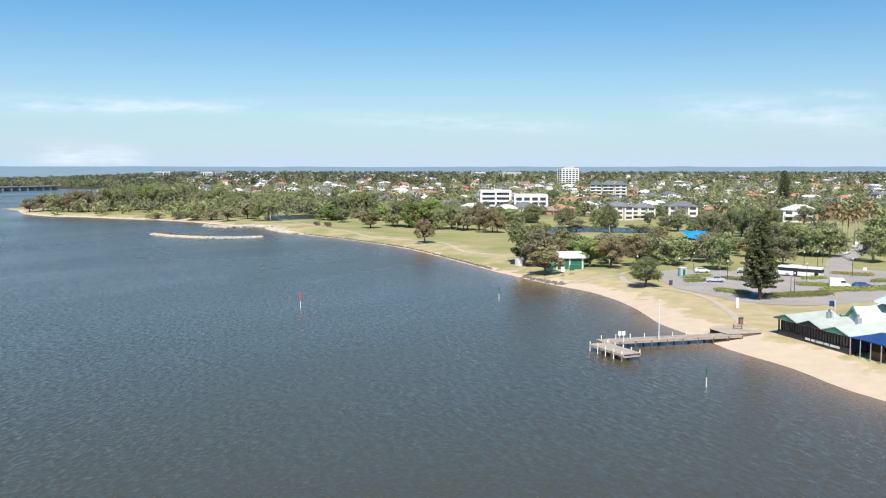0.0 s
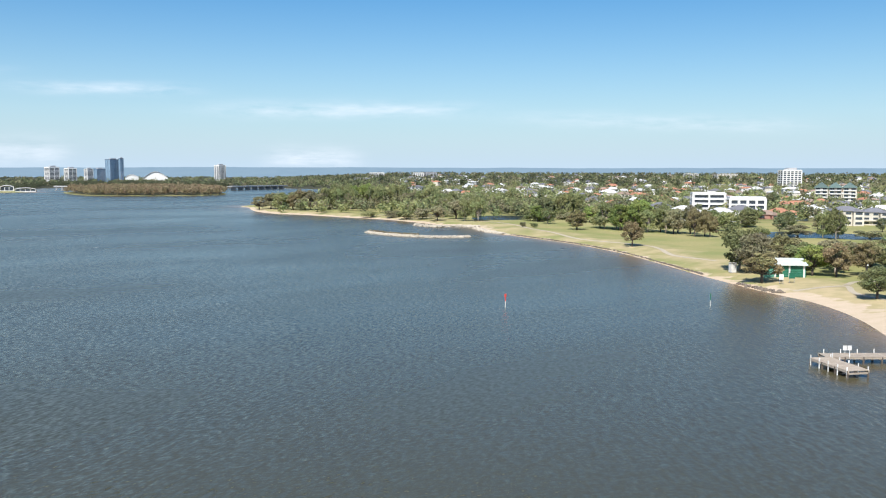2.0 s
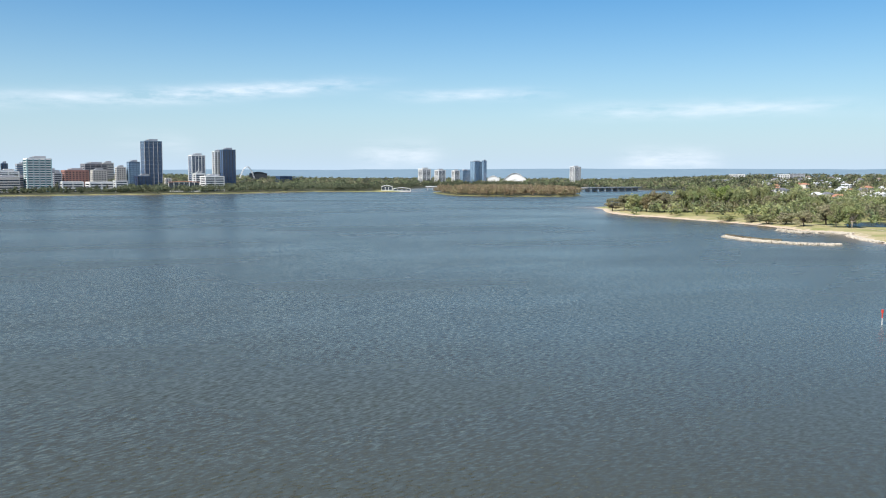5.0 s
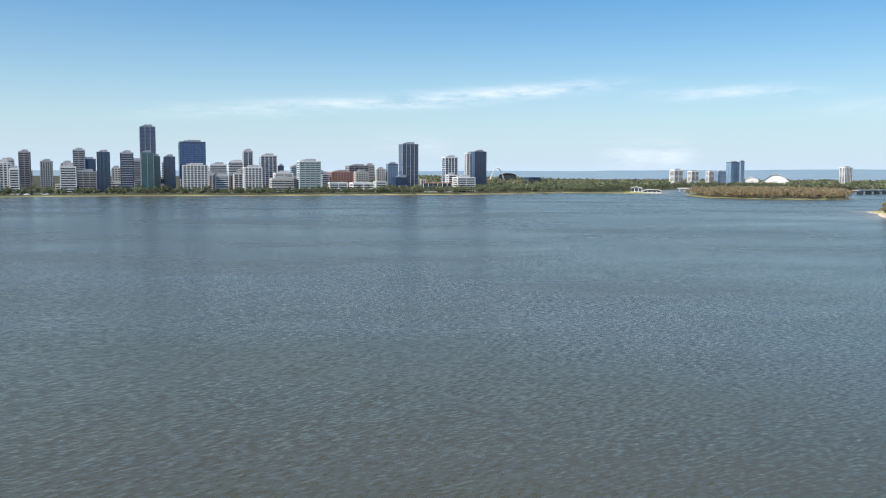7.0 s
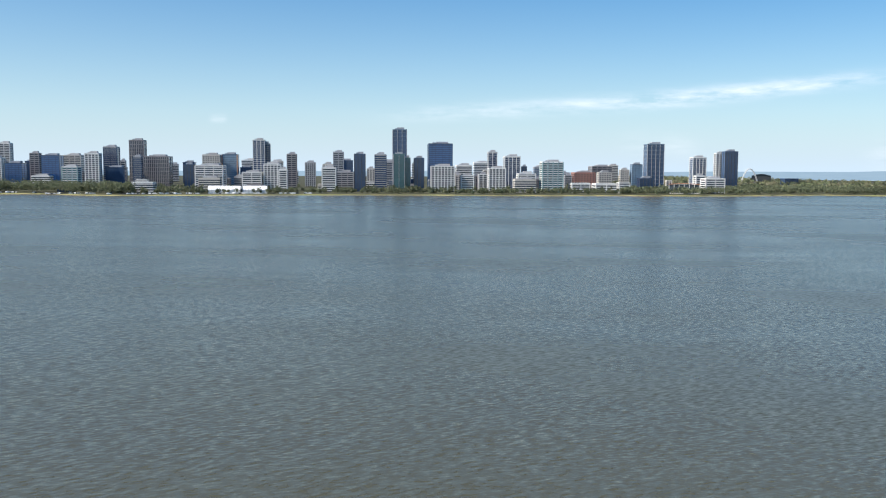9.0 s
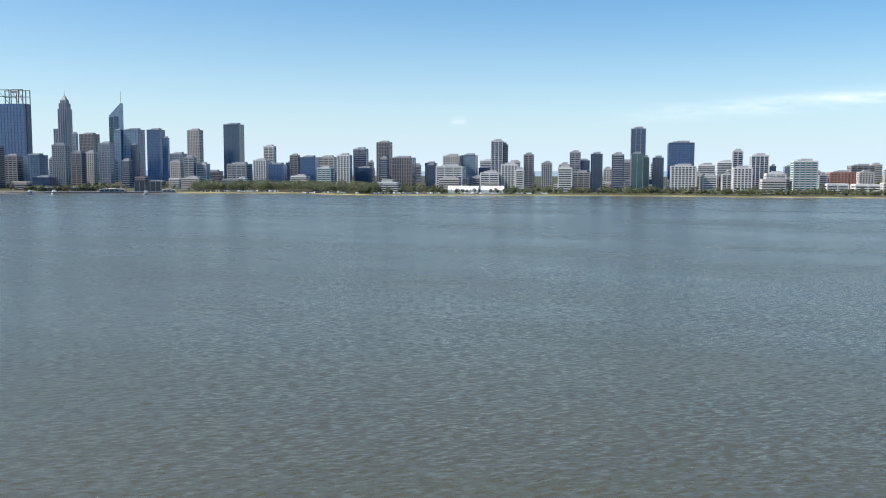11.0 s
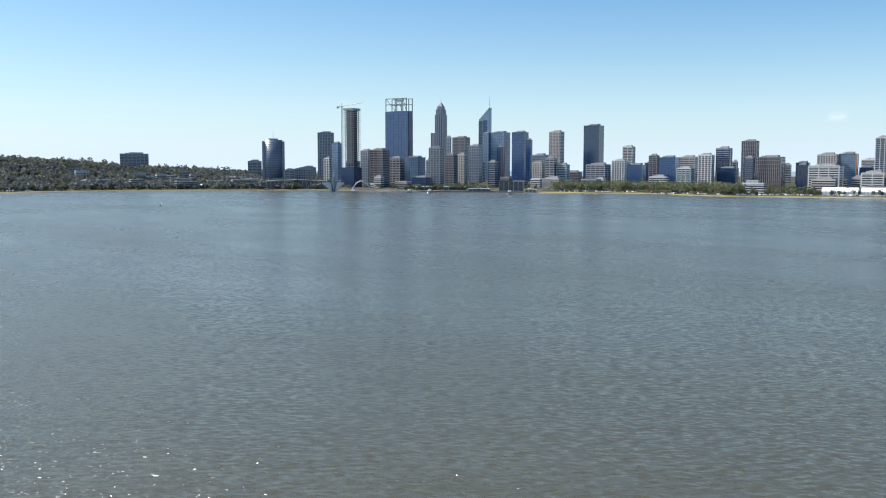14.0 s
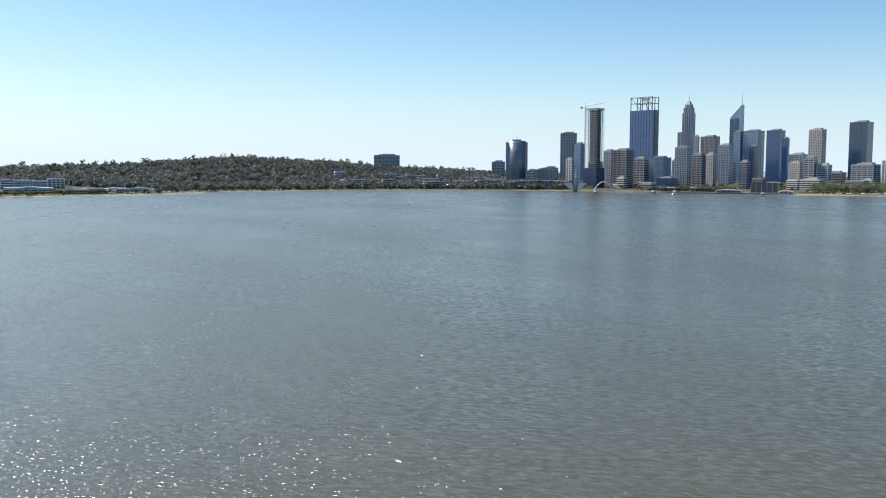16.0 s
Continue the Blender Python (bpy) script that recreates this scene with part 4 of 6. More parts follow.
sheet("car_park", ((66, 268), (81, 275), (91, 269), (104, 272), (124, 280), (138, 266), (140, 240), (112, 214), (89, 201), (77, 201), (69, 207), (65, 220), (61, 234)), 1.56,
      ASPHALT, "sun-bleached grey asphalt car park", "car park")
strip("road", ((121, 264), (126, 278), (131, 291), (145, 316), (169, 351), (192, 385), (230, 440)), 8, 0.09, ASPHALT, "asphalt road leading inland from the car park", "road")
strip("footpath_1", ((60.5, 176), (62.5, 191), (63.9, 207), (62.5, 220), (57, 229), (51, 242), (51.7, 256), (45, 253), (37, 249)), 1.7, 0.06, PATHM, "pale sandy footpath across dry grass", "path")
strip("footpath_2", ((51.7, 258), (57, 268), (67, 270)), 1.7, 0.07, PATHM, "pale footpath to the car park", "path")
strip("footpath_3", ((22, 319), (10, 336), (6, 348), (3, 366), (-3, 381), (-21, 400), (-36, 420), (-52, 457), (-64, 478), (-90, 530), (-140, 570), (-210, 620)), 2.0, 0.06, PATHM, "pale winding footpath on the lawn", "path")
sheet("pond_1", ((-113, 563), (-97, 560), (-80, 572), (-78, 600), (-95, 625), (-118, 600)), 1.57, POND, "blue park pond among lawns", "pond")
sheet("pond_2", ((46, 448), (62, 440), (80, 446), (97, 437), (110, 452), (100, 478), (75, 490), (50, 475)), 1.57, POND, "blue park lake behind the trees", "lake")


def hedge(ax, ay, bx, by, wide=2.2, tall=1.0):
    n = max(3, int(math.hypot(bx - ax, by - ay) / 0.9))
    pts = [(ax + (bx - ax) * k / n, ay + (by - ay) * k / n + rng.uniform(-.5, .5), 1.5 + tall * 0.45) for k in range(n + 1)]
    ob = new("hedge", raw_mesh("hedge", *leaf_cloud(pts, [wide * 0.75] * len(pts), 300, 0.17, rng, 0.36), HEDGE))
    tagged(ob, "low clipped green hedge on a car park island", "hedge", "car park hedges")
    bm = bmesh.new()
    ang = math.atan2(by - ay, bx - ax)
    box(bm, (ax + bx) / 2, (ay + by) / 2, 1.6, math.hypot(bx - ax, by - ay) + 1.6, wide + 0.6, 0.22, 0.05)
    bmesh.ops.rotate(bm, verts=bm.verts, cent=((ax + bx) / 2, (ay + by) / 2, 0), matrix=Matrix.Rotation(ang, 3, "Z"))
    part("kerb", bm, KERB, ob, "pale concrete kerb")


hedge(70.6, 224, 75, 217)
hedge(78, 212, 95, 217, 3.0)
hedge(97.6, 223, 116, 227, 3.0)
hedge(96, 236.4, 104, 233)
hedge(117, 261, 125, 257)
hedge(80, 249, 84, 246)
hedge(68, 242, 72, 243)
hedge(70, 251, 77, 255.5)
hedge(103, 249, 108, 249)
hedge(120, 243, 128, 243)


# ---- vehicles ----
def wheels(root, axle, half, r=0.33):
    for x in axle:
        for s in (-1, 1):
            bm = bmesh.new()
            rod(bm, (x, s * half - s * 0.12, r), (x, s * half + s * 0.10, r), r, r, 14)
            w = part("wheel", bm, RUBBER, root)
            bm = bmesh.new()
            rod(bm, (x, s * half + s * 0.09, r), (x, s * half + s * 0.12, r), r * 0.6, r * 0.55, 10)
            part("rim", bm, STEEL, w)


def profile(bm, outline, half, inset=0.1):
    """A body drawn out of a side outline, drawn in a little towards the top."""
    top = max(z for _, z in outline)
    sides = []
    for s in (-1, 1):
        sides.append([bm.verts.new((x, s * (half - inset * (z / top) ** 3), z)) for x, z in outline])
    n = len(outline)
    for k in range(n):
        bm.faces.new((sides[0][k], sides[0][(k + 1) % n], sides[1][(k + 1) % n], sides[1][k]))
    bm.faces.new(sides[0][::-1])
    bm.faces.new(sides[1])
    bmesh.ops.bevel(bm, geom=bm.edges[:], offset=0.05, segments=1, affect="EDGES")


def car(x, y, turn, paint, words, kind="car"):
    root = new(kind)
    tagged(root, words, kind, "parked vehicles")
    if kind == "van":
        body = ((-2.5, .35), (2.5, .35), (2.55, .95), (1.75, 1.25), (1.2, 2.0), (0.9, 2.5), (-2.3, 2.55), (-2.5, 2.3))
        glass = ((1.72, 1.28), (1.25, 1.95), (0.2, 1.95), (0.2, 1.28))
        half, ax = 0.95, (-1.6, 1.7)
    elif kind == "pickup":
        body = ((-2.6, .4), (2.5, .4), (2.55, 1.0), (1.4, 1.12), (0.8, 1.72), (-0.6, 1.75), (-0.8, 1.12), (-2.6, 1.1))
        glass = ((1.3, 1.14), (0.78, 1.66), (-0.55, 1.68), (-0.7, 1.14))
        half, ax = 0.9, (-1.6, 1.65)
    else:
        body = ((-2.2, .32), (2.2, .32), (2.25, .8), (1.2, .98), (0.5, 1.45), (-1.3, 1.48), (-2.1, 1.02), (-2.25, .8))
        glass = ((1.1, 1.0), (0.46, 1.39), (-1.25, 1.41), (-1.9, 1.03))
        half, ax = 0.88, (-1.35, 1.4)
    bm = bmesh.new()
    profile(bm, body, half)
    b = part("body", bm, paint, root)
    bm = bmesh.new()
    profile(bm, glass, half + 0.0, 0.04)
    part("window", bm, WINDOW, b)
    for s in (-1, 1):
        bm = bmesh.new()
        box(bm, body[2][0] - 0.03, s * half * 0.72, body[2][1] - 0.15, 0.08, 0.34, 0.16, 0.02)
        part("headlight", bm, CARW, b)
    wheels(root, ax, half)
    root.matrix_basis = pose(x, y, 1.57, 0, 0, turn)


def bus(x, y, turn):
    root = new("bus")
    tagged(root, "white city bus with a dark window band", "bus")
    bm = bmesh.new()
    box(bm, 0, 0, 1.72, 12.3, 2.5, 2.75, 0.16)
    b = part("body", bm, CARW, root)
    bm = bmesh.new()
    box(bm, 0.1, 0, 2.05, 12.36, 2.54, 0.95, 0.05)
    part("window_band", bm, BLACKG, b)
    for u in (-5.2, -3.7, -2.2, -0.7, 0.8, 2.3, 3.8):
        bm = bmesh.new()
        box(bm, u, 0, 2.05, 0.09, 2.57, 0.95)
        part("pillar", bm, DARKM, b)
    for u in (-1.0, 4.9):
        bm = bmesh.new()
        box(bm, u, -1.26, 1.5, 1.15, 0.05, 2.1, 0.02)
        part("door", bm, BLACKG, b)
    bm = bmesh.new()
    box(bm, -1.5, 0, 3.2, 3.2, 1.7, 0.3, 0.08)
    part("roof_unit", bm, CARW, b)
    wheels(root, (-3.4, 3.6), 1.15, 0.48)
    root.matrix_basis = pose(x, y, 1.57, 0, 0, turn)


bus(104.0, 255.2, -41)
car(75.4, 242.6, -6, CARS, "silver pickup parked in the car park", "pickup")
car(78.4, 266, 2, CARW, "white hatchback parked by the lawn")
car(104.6, 231.2, -14, CARW, "white van parked beside the hedges", "van")
car(110.6, 231.4, 5, CARB, "dark blue car parked beside the hedges")
car(149.3, 325.6, 55, CARW, "white car on the inland road")
car(165, 352, 60, CARS, "silver car parked along the road")
car(172, 366, 60, CARW, "white car parked along the road")
car(90.5, 266.0, 60, CARS, "silver car parked by the lawn")


# ---- posts, lamps, bins, signs ----
def street_lamp(x, y, tall=5.2, z=1.5):
    root = new("street_lamp")
    tagged(root, "thin dark lamp post with a small white head", "lamp", "park lamps")
    bm = bmesh.new()
    rod(bm, (0, 0, 0), (0, 0, tall), 0.09, 0.06, 8)
    part("pole", bm, DARKM, root)
    bm = bmesh.new()
    bmesh.ops.create_uvsphere(bm, u_segments=10, v_segments=6, radius=0.26, matrix=Matrix.Translation((0, 0, tall + 0.15)))
    part("lamp_head", bm, WHITE, root, "white globe")
    root.location = (x, y, z)


for q in ((68.7, 255.5), (77.8, 272.2), (80.2, 247.2), (85, 214), (87.5, 218), (113.3, 275.5), (119, 279), (119, 255), (58, 262), (100, 241)):
    street_lamp(*q)
street_lamp(128, 296, 6.5)
street_lamp(141, 316, 6.5)


def bin_at(x, y, material, words):
    root = new("litter_bin")
    tagged(root, words, "bin")
    bm = bmesh.new()
    box(bm, 0, 0, 0.6, 0.75, 0.75, 1.2, 0.05)
    part("body", bm, material, root)
    bm = bmesh.new()
    box(bm, 0, 0, 1.32, 0.9, 0.9, 0.1, 0.04)
    rod(bm, (-.3, -.3, 1.1), (-.3, -.3, 1.3), .04, .04, 5)
    rod(bm, (.3, .3, 1.1), (.3, .3, 1.3), .04, .04, 5)
    part("lid", bm, DARKM, root)
    root.location = (x, y, 1.45)


bin_at(59.8, 175.2, TIMBER, "brown timber-clad litter bin on the sand")
bin_at(61.5, 236.5, DARKM, "dark litter bin by the car park")


def sign_board(x, y, wide, tall, foot, turn, board, words):
    root = new("sign_board")
    tagged(root, words, "sign")
    for s in (-1, 1):
        bm = bmesh.new()
        rod(bm, (s * wide * 0.42, 0, 0), (s * wide * 0.42, 0, foot + tall), 0.05, 0.05, 6)
        part("post", bm, STEEL, root)
    bm = bmesh.new()
    box(bm, 0, -0.06, foot + tall / 2, wide, 0.05, tall, 0.01)
    part("board", bm, board, root)
    root.matrix_basis = pose(x, y, ground_z(x, y), 0, 0, turn)


sign_board(66, 196, 0.7, 2.3, 0.1, 18, WHITE, "narrow white banner sign on dry grass")
sign_board(38.5, 262, 1.6, 1.6, 1.3, 10, GREENP, "green notice board on two posts")
sign_board(35.6, 261, 1.2, 1.5, 1.3, 10, WHITE, "white notice board on two posts")
sign_board(124, 258, 1.4, 0.9, 1.6, 20, WHITE, "small white sign by the car park")


def kiosk(x, y):
    root = new("park_hut")
    tagged(root, "small pale green park hut with flat roof", "hut")
    bm = bmesh.new()
    box(bm, 0, 0, 1.2, 1.8, 1.8, 2.4, 0.04)
    part("wall", bm, TEALP, root)
    bm = bmesh.new()
    box(bm, 0, 0, 2.5, 2.1, 2.1, 0.16, 0.03)
    part("roof", bm, WHITE, root)
    bm = bmesh.new()
    box(bm, 0.2, -0.92, 1.05, 0.8, 0.05, 2.0)
    part("door", bm, GREENP, root)
    root.matrix_basis = pose(x, y, 1.5, 0, 0, 15)


kiosk(70, 257)


# ---- jetty ----
def deck(root, length, wide, z, name):
    """Planks across, beams along, piles in pairs; the deck starts at 0 and runs along x."""
    bm = bmesh.new()
    n = int(length / 0.3)
    for k in range(n):
        box(bm, (k + 0.5) * length / n, rng.uniform(-.03, .03), z + rng.uniform(-.008, .008), length / n * 0.9, wide, 0.07)
    part("decking", bm, WOODG, root)
    for s in (-1, 1):
        bm = bmesh.new()
        box(bm, length / 2, s * (wide / 2 - 0.12), z - 0.22, length, 0.22, 0.32, 0.02)
        part("beam", bm, WOODG, root)
    m = max(2, round(length / 3.2))
    for k in range(m + 1):
        for s in (-1, 1):
            bm = bmesh.new()
            u = min(max(k * length / m, 0.2), length - 0.2)
            rod(bm, (u, s * (wide / 2 - 0.1), -2.4), (u, s * (wide / 2 - 0.1), z + (0.05 if k % 1 else 0.0)), 0.17, 0.16, 9)
            part("pile", bm, DBARK, root)
        bm = bmesh.new()
        box(bm, min(max(k * length / m, 0.2), length - 0.2), 0, z - 0.48, 0.25, wide, 0.25)
        part("crossbeam", bm, WOODG, root)


jetty = new("jetty")
tagged(jetty, "weathered timber jetty with an angled landing", "jetty")
jetty.matrix_basis = pose(28.6, 158.6, 0, 0, 0, 14.5)
deck(jetty, 28.5, 3.4, 1.25, "walkway")
for k in range(8):
    for s in (-1, 1) if k < 2 else (1,):
        bm = bmesh.new()
        u = 1.0 + k * 2.9
        rod(bm, (u, s * 1.62, 1.0), (u, s * 1.62, 2.0), 0.08, 0.08, 7)
        part("mooring_post", bm, WHITE, jetty, "white post")
for u, s in ((4.6, -1), (5.4, -1)):
    bm = bmesh.new()
    box(bm, u, 1.5, 2.2, 0.7, 0.06, 0.8)
    rod(bm, (u, 1.5, 1.2), (u, 1.5, 2.0), .05, .05, 6)
    part("notice", bm, WHITE, jetty, "small white notice on a post")
bm = bmesh.new()
rod(bm, (11.0, -1.5, 1.2), (11.0, -1.5, 8.6), 0.11, 0.07, 9)
box(bm, 11.0, -1.5, 8.6, 0.5, 0.25, 0.12)
part("lamp_pole", bm, WHITE, jetty, "tall white lamp pole")
landing = new("jetty_landing")
tagged(landing, "weathered timber landing stage with white edge posts", "jetty")
landing.matrix_basis = pose(27.9, 156.8, 0, 0, 0, -66)
deck(landing, 10.2, 3.8, 1.22, "landing")
for k in range(5):
    for s in (-1, 1):
        bm = bmesh.new()
        u = 0.3 + k * 2.4
        rod(bm, (u, s * 1.85, -0.4), (u, s * 1.85, 1.75), 0.1, 0.1, 7)
        part("mooring_post", bm, WHITE, landing, "white post")


def bench(x, y, turn):
    root = new("park_bench")
    tagged(root, "grey slatted bench on a timber platform", "bench")
    for k in range(4):
        bm = bmesh.new()
        box(bm, 0, -0.2 + k * 0.13, 0.45, 1.8, 0.11, 0.04)
        part("seat_slat", bm, WOODG, root)
    for k in range(3):
        bm = bmesh.new()
        box(bm, 0, 0.32, 0.6 + k * 0.14, 1.8, 0.04, 0.1)
        part("back_slat", bm, WOODG, root)
    for s in (-1, 1):
        bm = bmesh.new()
        box(bm, s * 0.75, 0.05, 0.22, 0.07, 0.5, 0.44)
        box(bm, s * 0.75, 0.34, 0.55, 0.07, 0.05, 0.9)
        part("leg", bm, DARKM, root)
    root.matrix_basis = pose(x, y, 1.56, 0, 0, turn)


platform = new("shore_platform")
tagged(platform, "low grey timber platform on the beach", "platform")
platform.matrix_basis = pose(56.5, 168.5, 0, 0, 0, 14.5)
bm = bmesh.new()
for k in range(24):
    box(bm, -3.6 + k * 0.3, 0, 1.45, 0.27, 6.5, 0.1)
part("decking", bm, WOODG, platform)
for s in (-1, 1):
    bm = bmesh.new()
    box(bm, 0, s * 3.0, 0.95, 7.2, 0.25, 0.95)
    part("bearer", bm, DBARK, platform)
bench(57.5, 170.0, 150)


# ---- channel markers ----
def marker(x, y, paint, tip, words):
    root = new("channel_marker")
    tagged(root, words, "marker", "channel markers")
    bm = bmesh.new()
    rod(bm, (0, 0, -2.5), (0, 0, 2.2), 0.10, 0.09, 9)
    part("pole", bm, WHITE, root)
    bm = bmesh.new()
    rod(bm, (0, 0, 1.5), (0, 0, 2.6), 0.11, 0.11, 9)
    part("collar", bm, paint, root)
    bm = bmesh.new()
    rod(bm, (0, 0, 2.6), (0, 0, 3.25), 0.25, 0.25 if tip else 0.03, 9)
    part("topmark", bm, paint, root)
    root.location = (x, y, 0)


marker(-33.5, 205.8, REDP, True, "white channel pole with a red can topmark")
marker(14.1, 219.9, GREENP, False, "white channel pole with a green cone topmark")
marker(39.3, 129.4, GREENP, False, "white channel pole with a green cone topmark")
for a, d in ((140.4, 1010), (139.2, 960), (113.6, 1150)):
    marker(*at(a, d), DARKM, True, "dark distant channel pole in the river")


# ---- boathouse ----
def boathouse(x, y, turn):
    root = new("boathouse")
    tagged(root, "green boathouse with a white sheet roof", "boathouse")
    bm = bmesh.new()
    box(bm, -1, 5, 1.6, 11.5, 9.6, 4.2)
    part("wall", bm, ROOFD, root)
    bm = bmesh.new()
    for s, (a, b) in ((1, (-0.8, 5.0)), (-1, (10.8, 5.0))):
        v = [bm.verts.new(q) for q in ((-7.4, a, 3.7), (5.2, a, 3.7), (5.2, b, 5.3), (-7.4, b, 5.3), (-7.4, a, 3.5), (5.2, a, 3.5), (5.2, b, 5.1), (-7.4, b, 5.1))]
        for f in ((0, 1, 2, 3), (7, 6, 5, 4), (0, 4, 5, 1), (1, 5, 6, 2), (3, 2, 6, 7), (0, 3, 7, 4)):
            bm.faces.new([v[i] for i in f])
    part("roof", bm, ROOFW, root)
    for u in (-1.9, 2.2):
        bm = bmesh.new()
        box(bm, u, 0.16, 1.75, 3.5, 0.1, 3.3)
        d = part("roller_door", bm, GREENP, root, "green roller door")
        for k in range(6):
            bm = bmesh.new()
            box(bm, u, 0.09, 0.5 + k * 0.5, 3.4, 0.06, 0.06)
            part("rib", bm, ROOFD, d)
    for u in (-3.85, 0.15, 4.25):
        bm = bmesh.new()
        box(bm, u, 0.1, 1.75, 0.45, 0.25, 3.9)
        part("pier", bm, WHITE, root)
    root.matrix_basis = pose(x, y, 1.5, 0, 0, turn)


boathouse(39.5, 274.5, 6)
bm = bmesh.new()
box(bm, 0, 0, 1.5, 4.2, 3.0, 3.4, 0.05)
wall = tagged(new("pump_house"), "small white walled pump house near the water", "hut")
part("wall", bm, WHITE, wall)
bm = bmesh.new()
box(bm, 0, 0, 3.28, 4.6, 3.4, 0.18, 0.03)
part("roof", bm, KERB, wall)
wall.matrix_basis = pose(24.8, 287.5, 1.3, 0, 0, 30) @ Matrix.Diagonal((0.45, 0.5, 0.85, 1))


# ---- shade sail ----
shade = tagged(new("shade_sail"), "bright blue shade sail over a playground", "shade sail")
posts = ((-8, -6, 5.6), (8.5, -6.5, 3.2), (8, 6, 7.2), (-7.5, 6.5, 7.6), (0, -8, 5.2))
for q in posts:
    bm = bmesh.new()
    rod(bm, (q[0], q[1], 0), q, 0.12, 0.1, 7)
    part("post", bm, STEEL, shade)
verts, faces, N = [], [], 13
for i in range(N):
    for j in range(N):
        u, v = i / (N - 1), j / (N - 1)
        c = [Vector(posts[k]) for k in (0, 1, 2, 3)]
        p = c[0].lerp(c[1], u).lerp(c[3].lerp(c[2], u), v)
        pull = 1 - 0.22 * (4 * u * (1 - u)) * abs(2 * v - 1) - 0
        verts.append((p.x * (1 - 0.18 * 4 * v * (1 - v) * abs(2 * u - 1)), p.y * pull, p.z + 2.0 * math.exp(-((u - .5) ** 2 + (v - .45) ** 2) * 9)))
        if i and j:
            k = i * N + j
            faces.append((k, k - 1, k - N - 1, k - N))
mesh_ob("canopy", verts, faces, SAIL, shade, True)
shade.matrix_basis = pose(97.5, 338, 1.5, 0, 0, 10) @ Matrix.Diagonal((0.75, 0.75, 1.0, 1))


# ---- riverside restaurant ----
def restaurant():
    root = tagged(new("restaurant"), "riverside restaurant with green folded roofs and dark glazing", "restaurant")
    root.matrix_basis = pose(63.6, 165.2, 1.45, 0, 0, -74.9)
    # x runs along the beach, y inland
    L = 19.5
    bm = bmesh.new()
    box(bm, L / 2, 8.3, 1.3, L - 0.6, 16, 3.4)
    part("hall", bm, WINDOW, root, "dark glazed hall")
    bm = bmesh.new()
    box(bm, L / 2, 0.0, 0.3, L, 0.3, 1.2)
    part("plinth", bm, DARKM, root)
    for k in range(27):
        bm = bmesh.new()
        box(bm, 0.1 + k * (L - 0.2) / 26, -0.05, 1.6, 0.12 if k % 3 else 0.26, 0.2, 3.1)
        part("mullion", bm, MULLION if k % 3 else DARKM, root)
    for k in range(13):
        bm = bmesh.new()
        box(bm, 0.05, 0.6 + k * 1.3, 1.6, 0.2, 0.12, 3.1)
        part("mullion", bm, MULLION, root)
    # folded roof: three shallow gables towards the water
    for k in range(3):
        x0, x1 = k * L / 3 - (0.5 if k == 0 else 0), (k + 1) * L / 3 + (0.5 if k == 2 else 0)
        xm = x0 + (x1 - x0) * 0.5
        bm = bmesh.new()
        v = [bm.verts.new(q) for q in ((x0, -0.9, 3.15), (xm, -0.9, 4.15), (x1, -0.9, 3.15), (x0, 9, 3.5), (xm, 9, 4.7), (x1, 9, 3.5),
                                       (x0, -0.9, 3.0), (x1, -0.9, 3.0), (x0, 9, 3.3), (x1, 9, 3.3))]
        for f in ((0, 1, 4, 3), (1, 2, 5, 4), (6, 8, 9, 7), (0, 3, 8, 6), (2, 7, 9, 5), (3, 4, 5, 9, 8)):
            bm.faces.new([v[i] for i in f])
        r = part("roof_fold", bm, ROOFG, root)
        bm = bmesh.new()
        v = [bm.verts.new(q) for q in ((x0 + .1, -0.86, 3.05), (xm, -0.86, 4.08), (x1 - .1, -0.86, 3.05))]
        bm.faces.new(v)
        g = bmesh.ops.extrude_face_region(bm, geom=bm.faces[:])
        bmesh.ops.translate(bm, vec=(0, 0.08, 0), verts=[e for e in g["geom"] if isinstance(e, bmesh.types.BMVert)])
        part("gable_panel", bm, ROOFD if k % 2 == 0 else BLACKG, r)
        for a, b in (((x0, 3.1), (xm, 4.15)), ((x1, 3.1), (xm, 4.15))):
            bm = bmesh.new()
            rod(bm, (a[0], -0.95, a[1]), (b[0], -0.95, b[1]), 0.07, 0.07, 5)
            part("gable_trim", bm, STEEL, r)
    # main hall: broad white roof along the beach with gablets, and a small gable to the water
    def pitched(x0, x1, y0, y1, z0, z1, m, name="roof"):
        ym = (y0 + y1) / 2
        bm = bmesh.new()
        v = [bm.verts.new(q) for q in ((x0, y0, z0), (x1, y0, z0), (x1 - .4, ym, z1), (x0 + .8, ym, z1), (x0, y1, z0), (x1, y1, z0))]
        for f in ((0, 1, 2, 3), (3, 2, 5, 4), (0, 3, 4), (1, 5, 2), (0, 4, 5, 1)):
            bm.faces.new([v[i] for i in f])
        r = part(name, bm, m, root)
        n = int((x1 - x0) / 1.6)
        for k in range(1, n):
            u = x0 + (x1 - x0) * k / n
            bm = bmesh.new()
            rod(bm, (u, y0, z0 + .04), (u, ym, z1 + .04), 0.05, 0.05, 4)
            part("roof_seam", bm, ROOFG, r)
        for yy in (y0, y1):
            bm = bmesh.new()
            rod(bm, (x0, yy, z0), (x0 + .8, ym, z1 + .05), 0.16, 0.16, 5)
            part("barge_board", bm, TEALP, r)

    bm = bmesh.new()
    box(bm, 21, 17, 1.7, 25, 15, 4.6)
    part("hall_wall", bm, WHITE, root)
    pitched(8.6, 33.6, 8.4, 25.6, 3.9, 7.7, ROOFW)
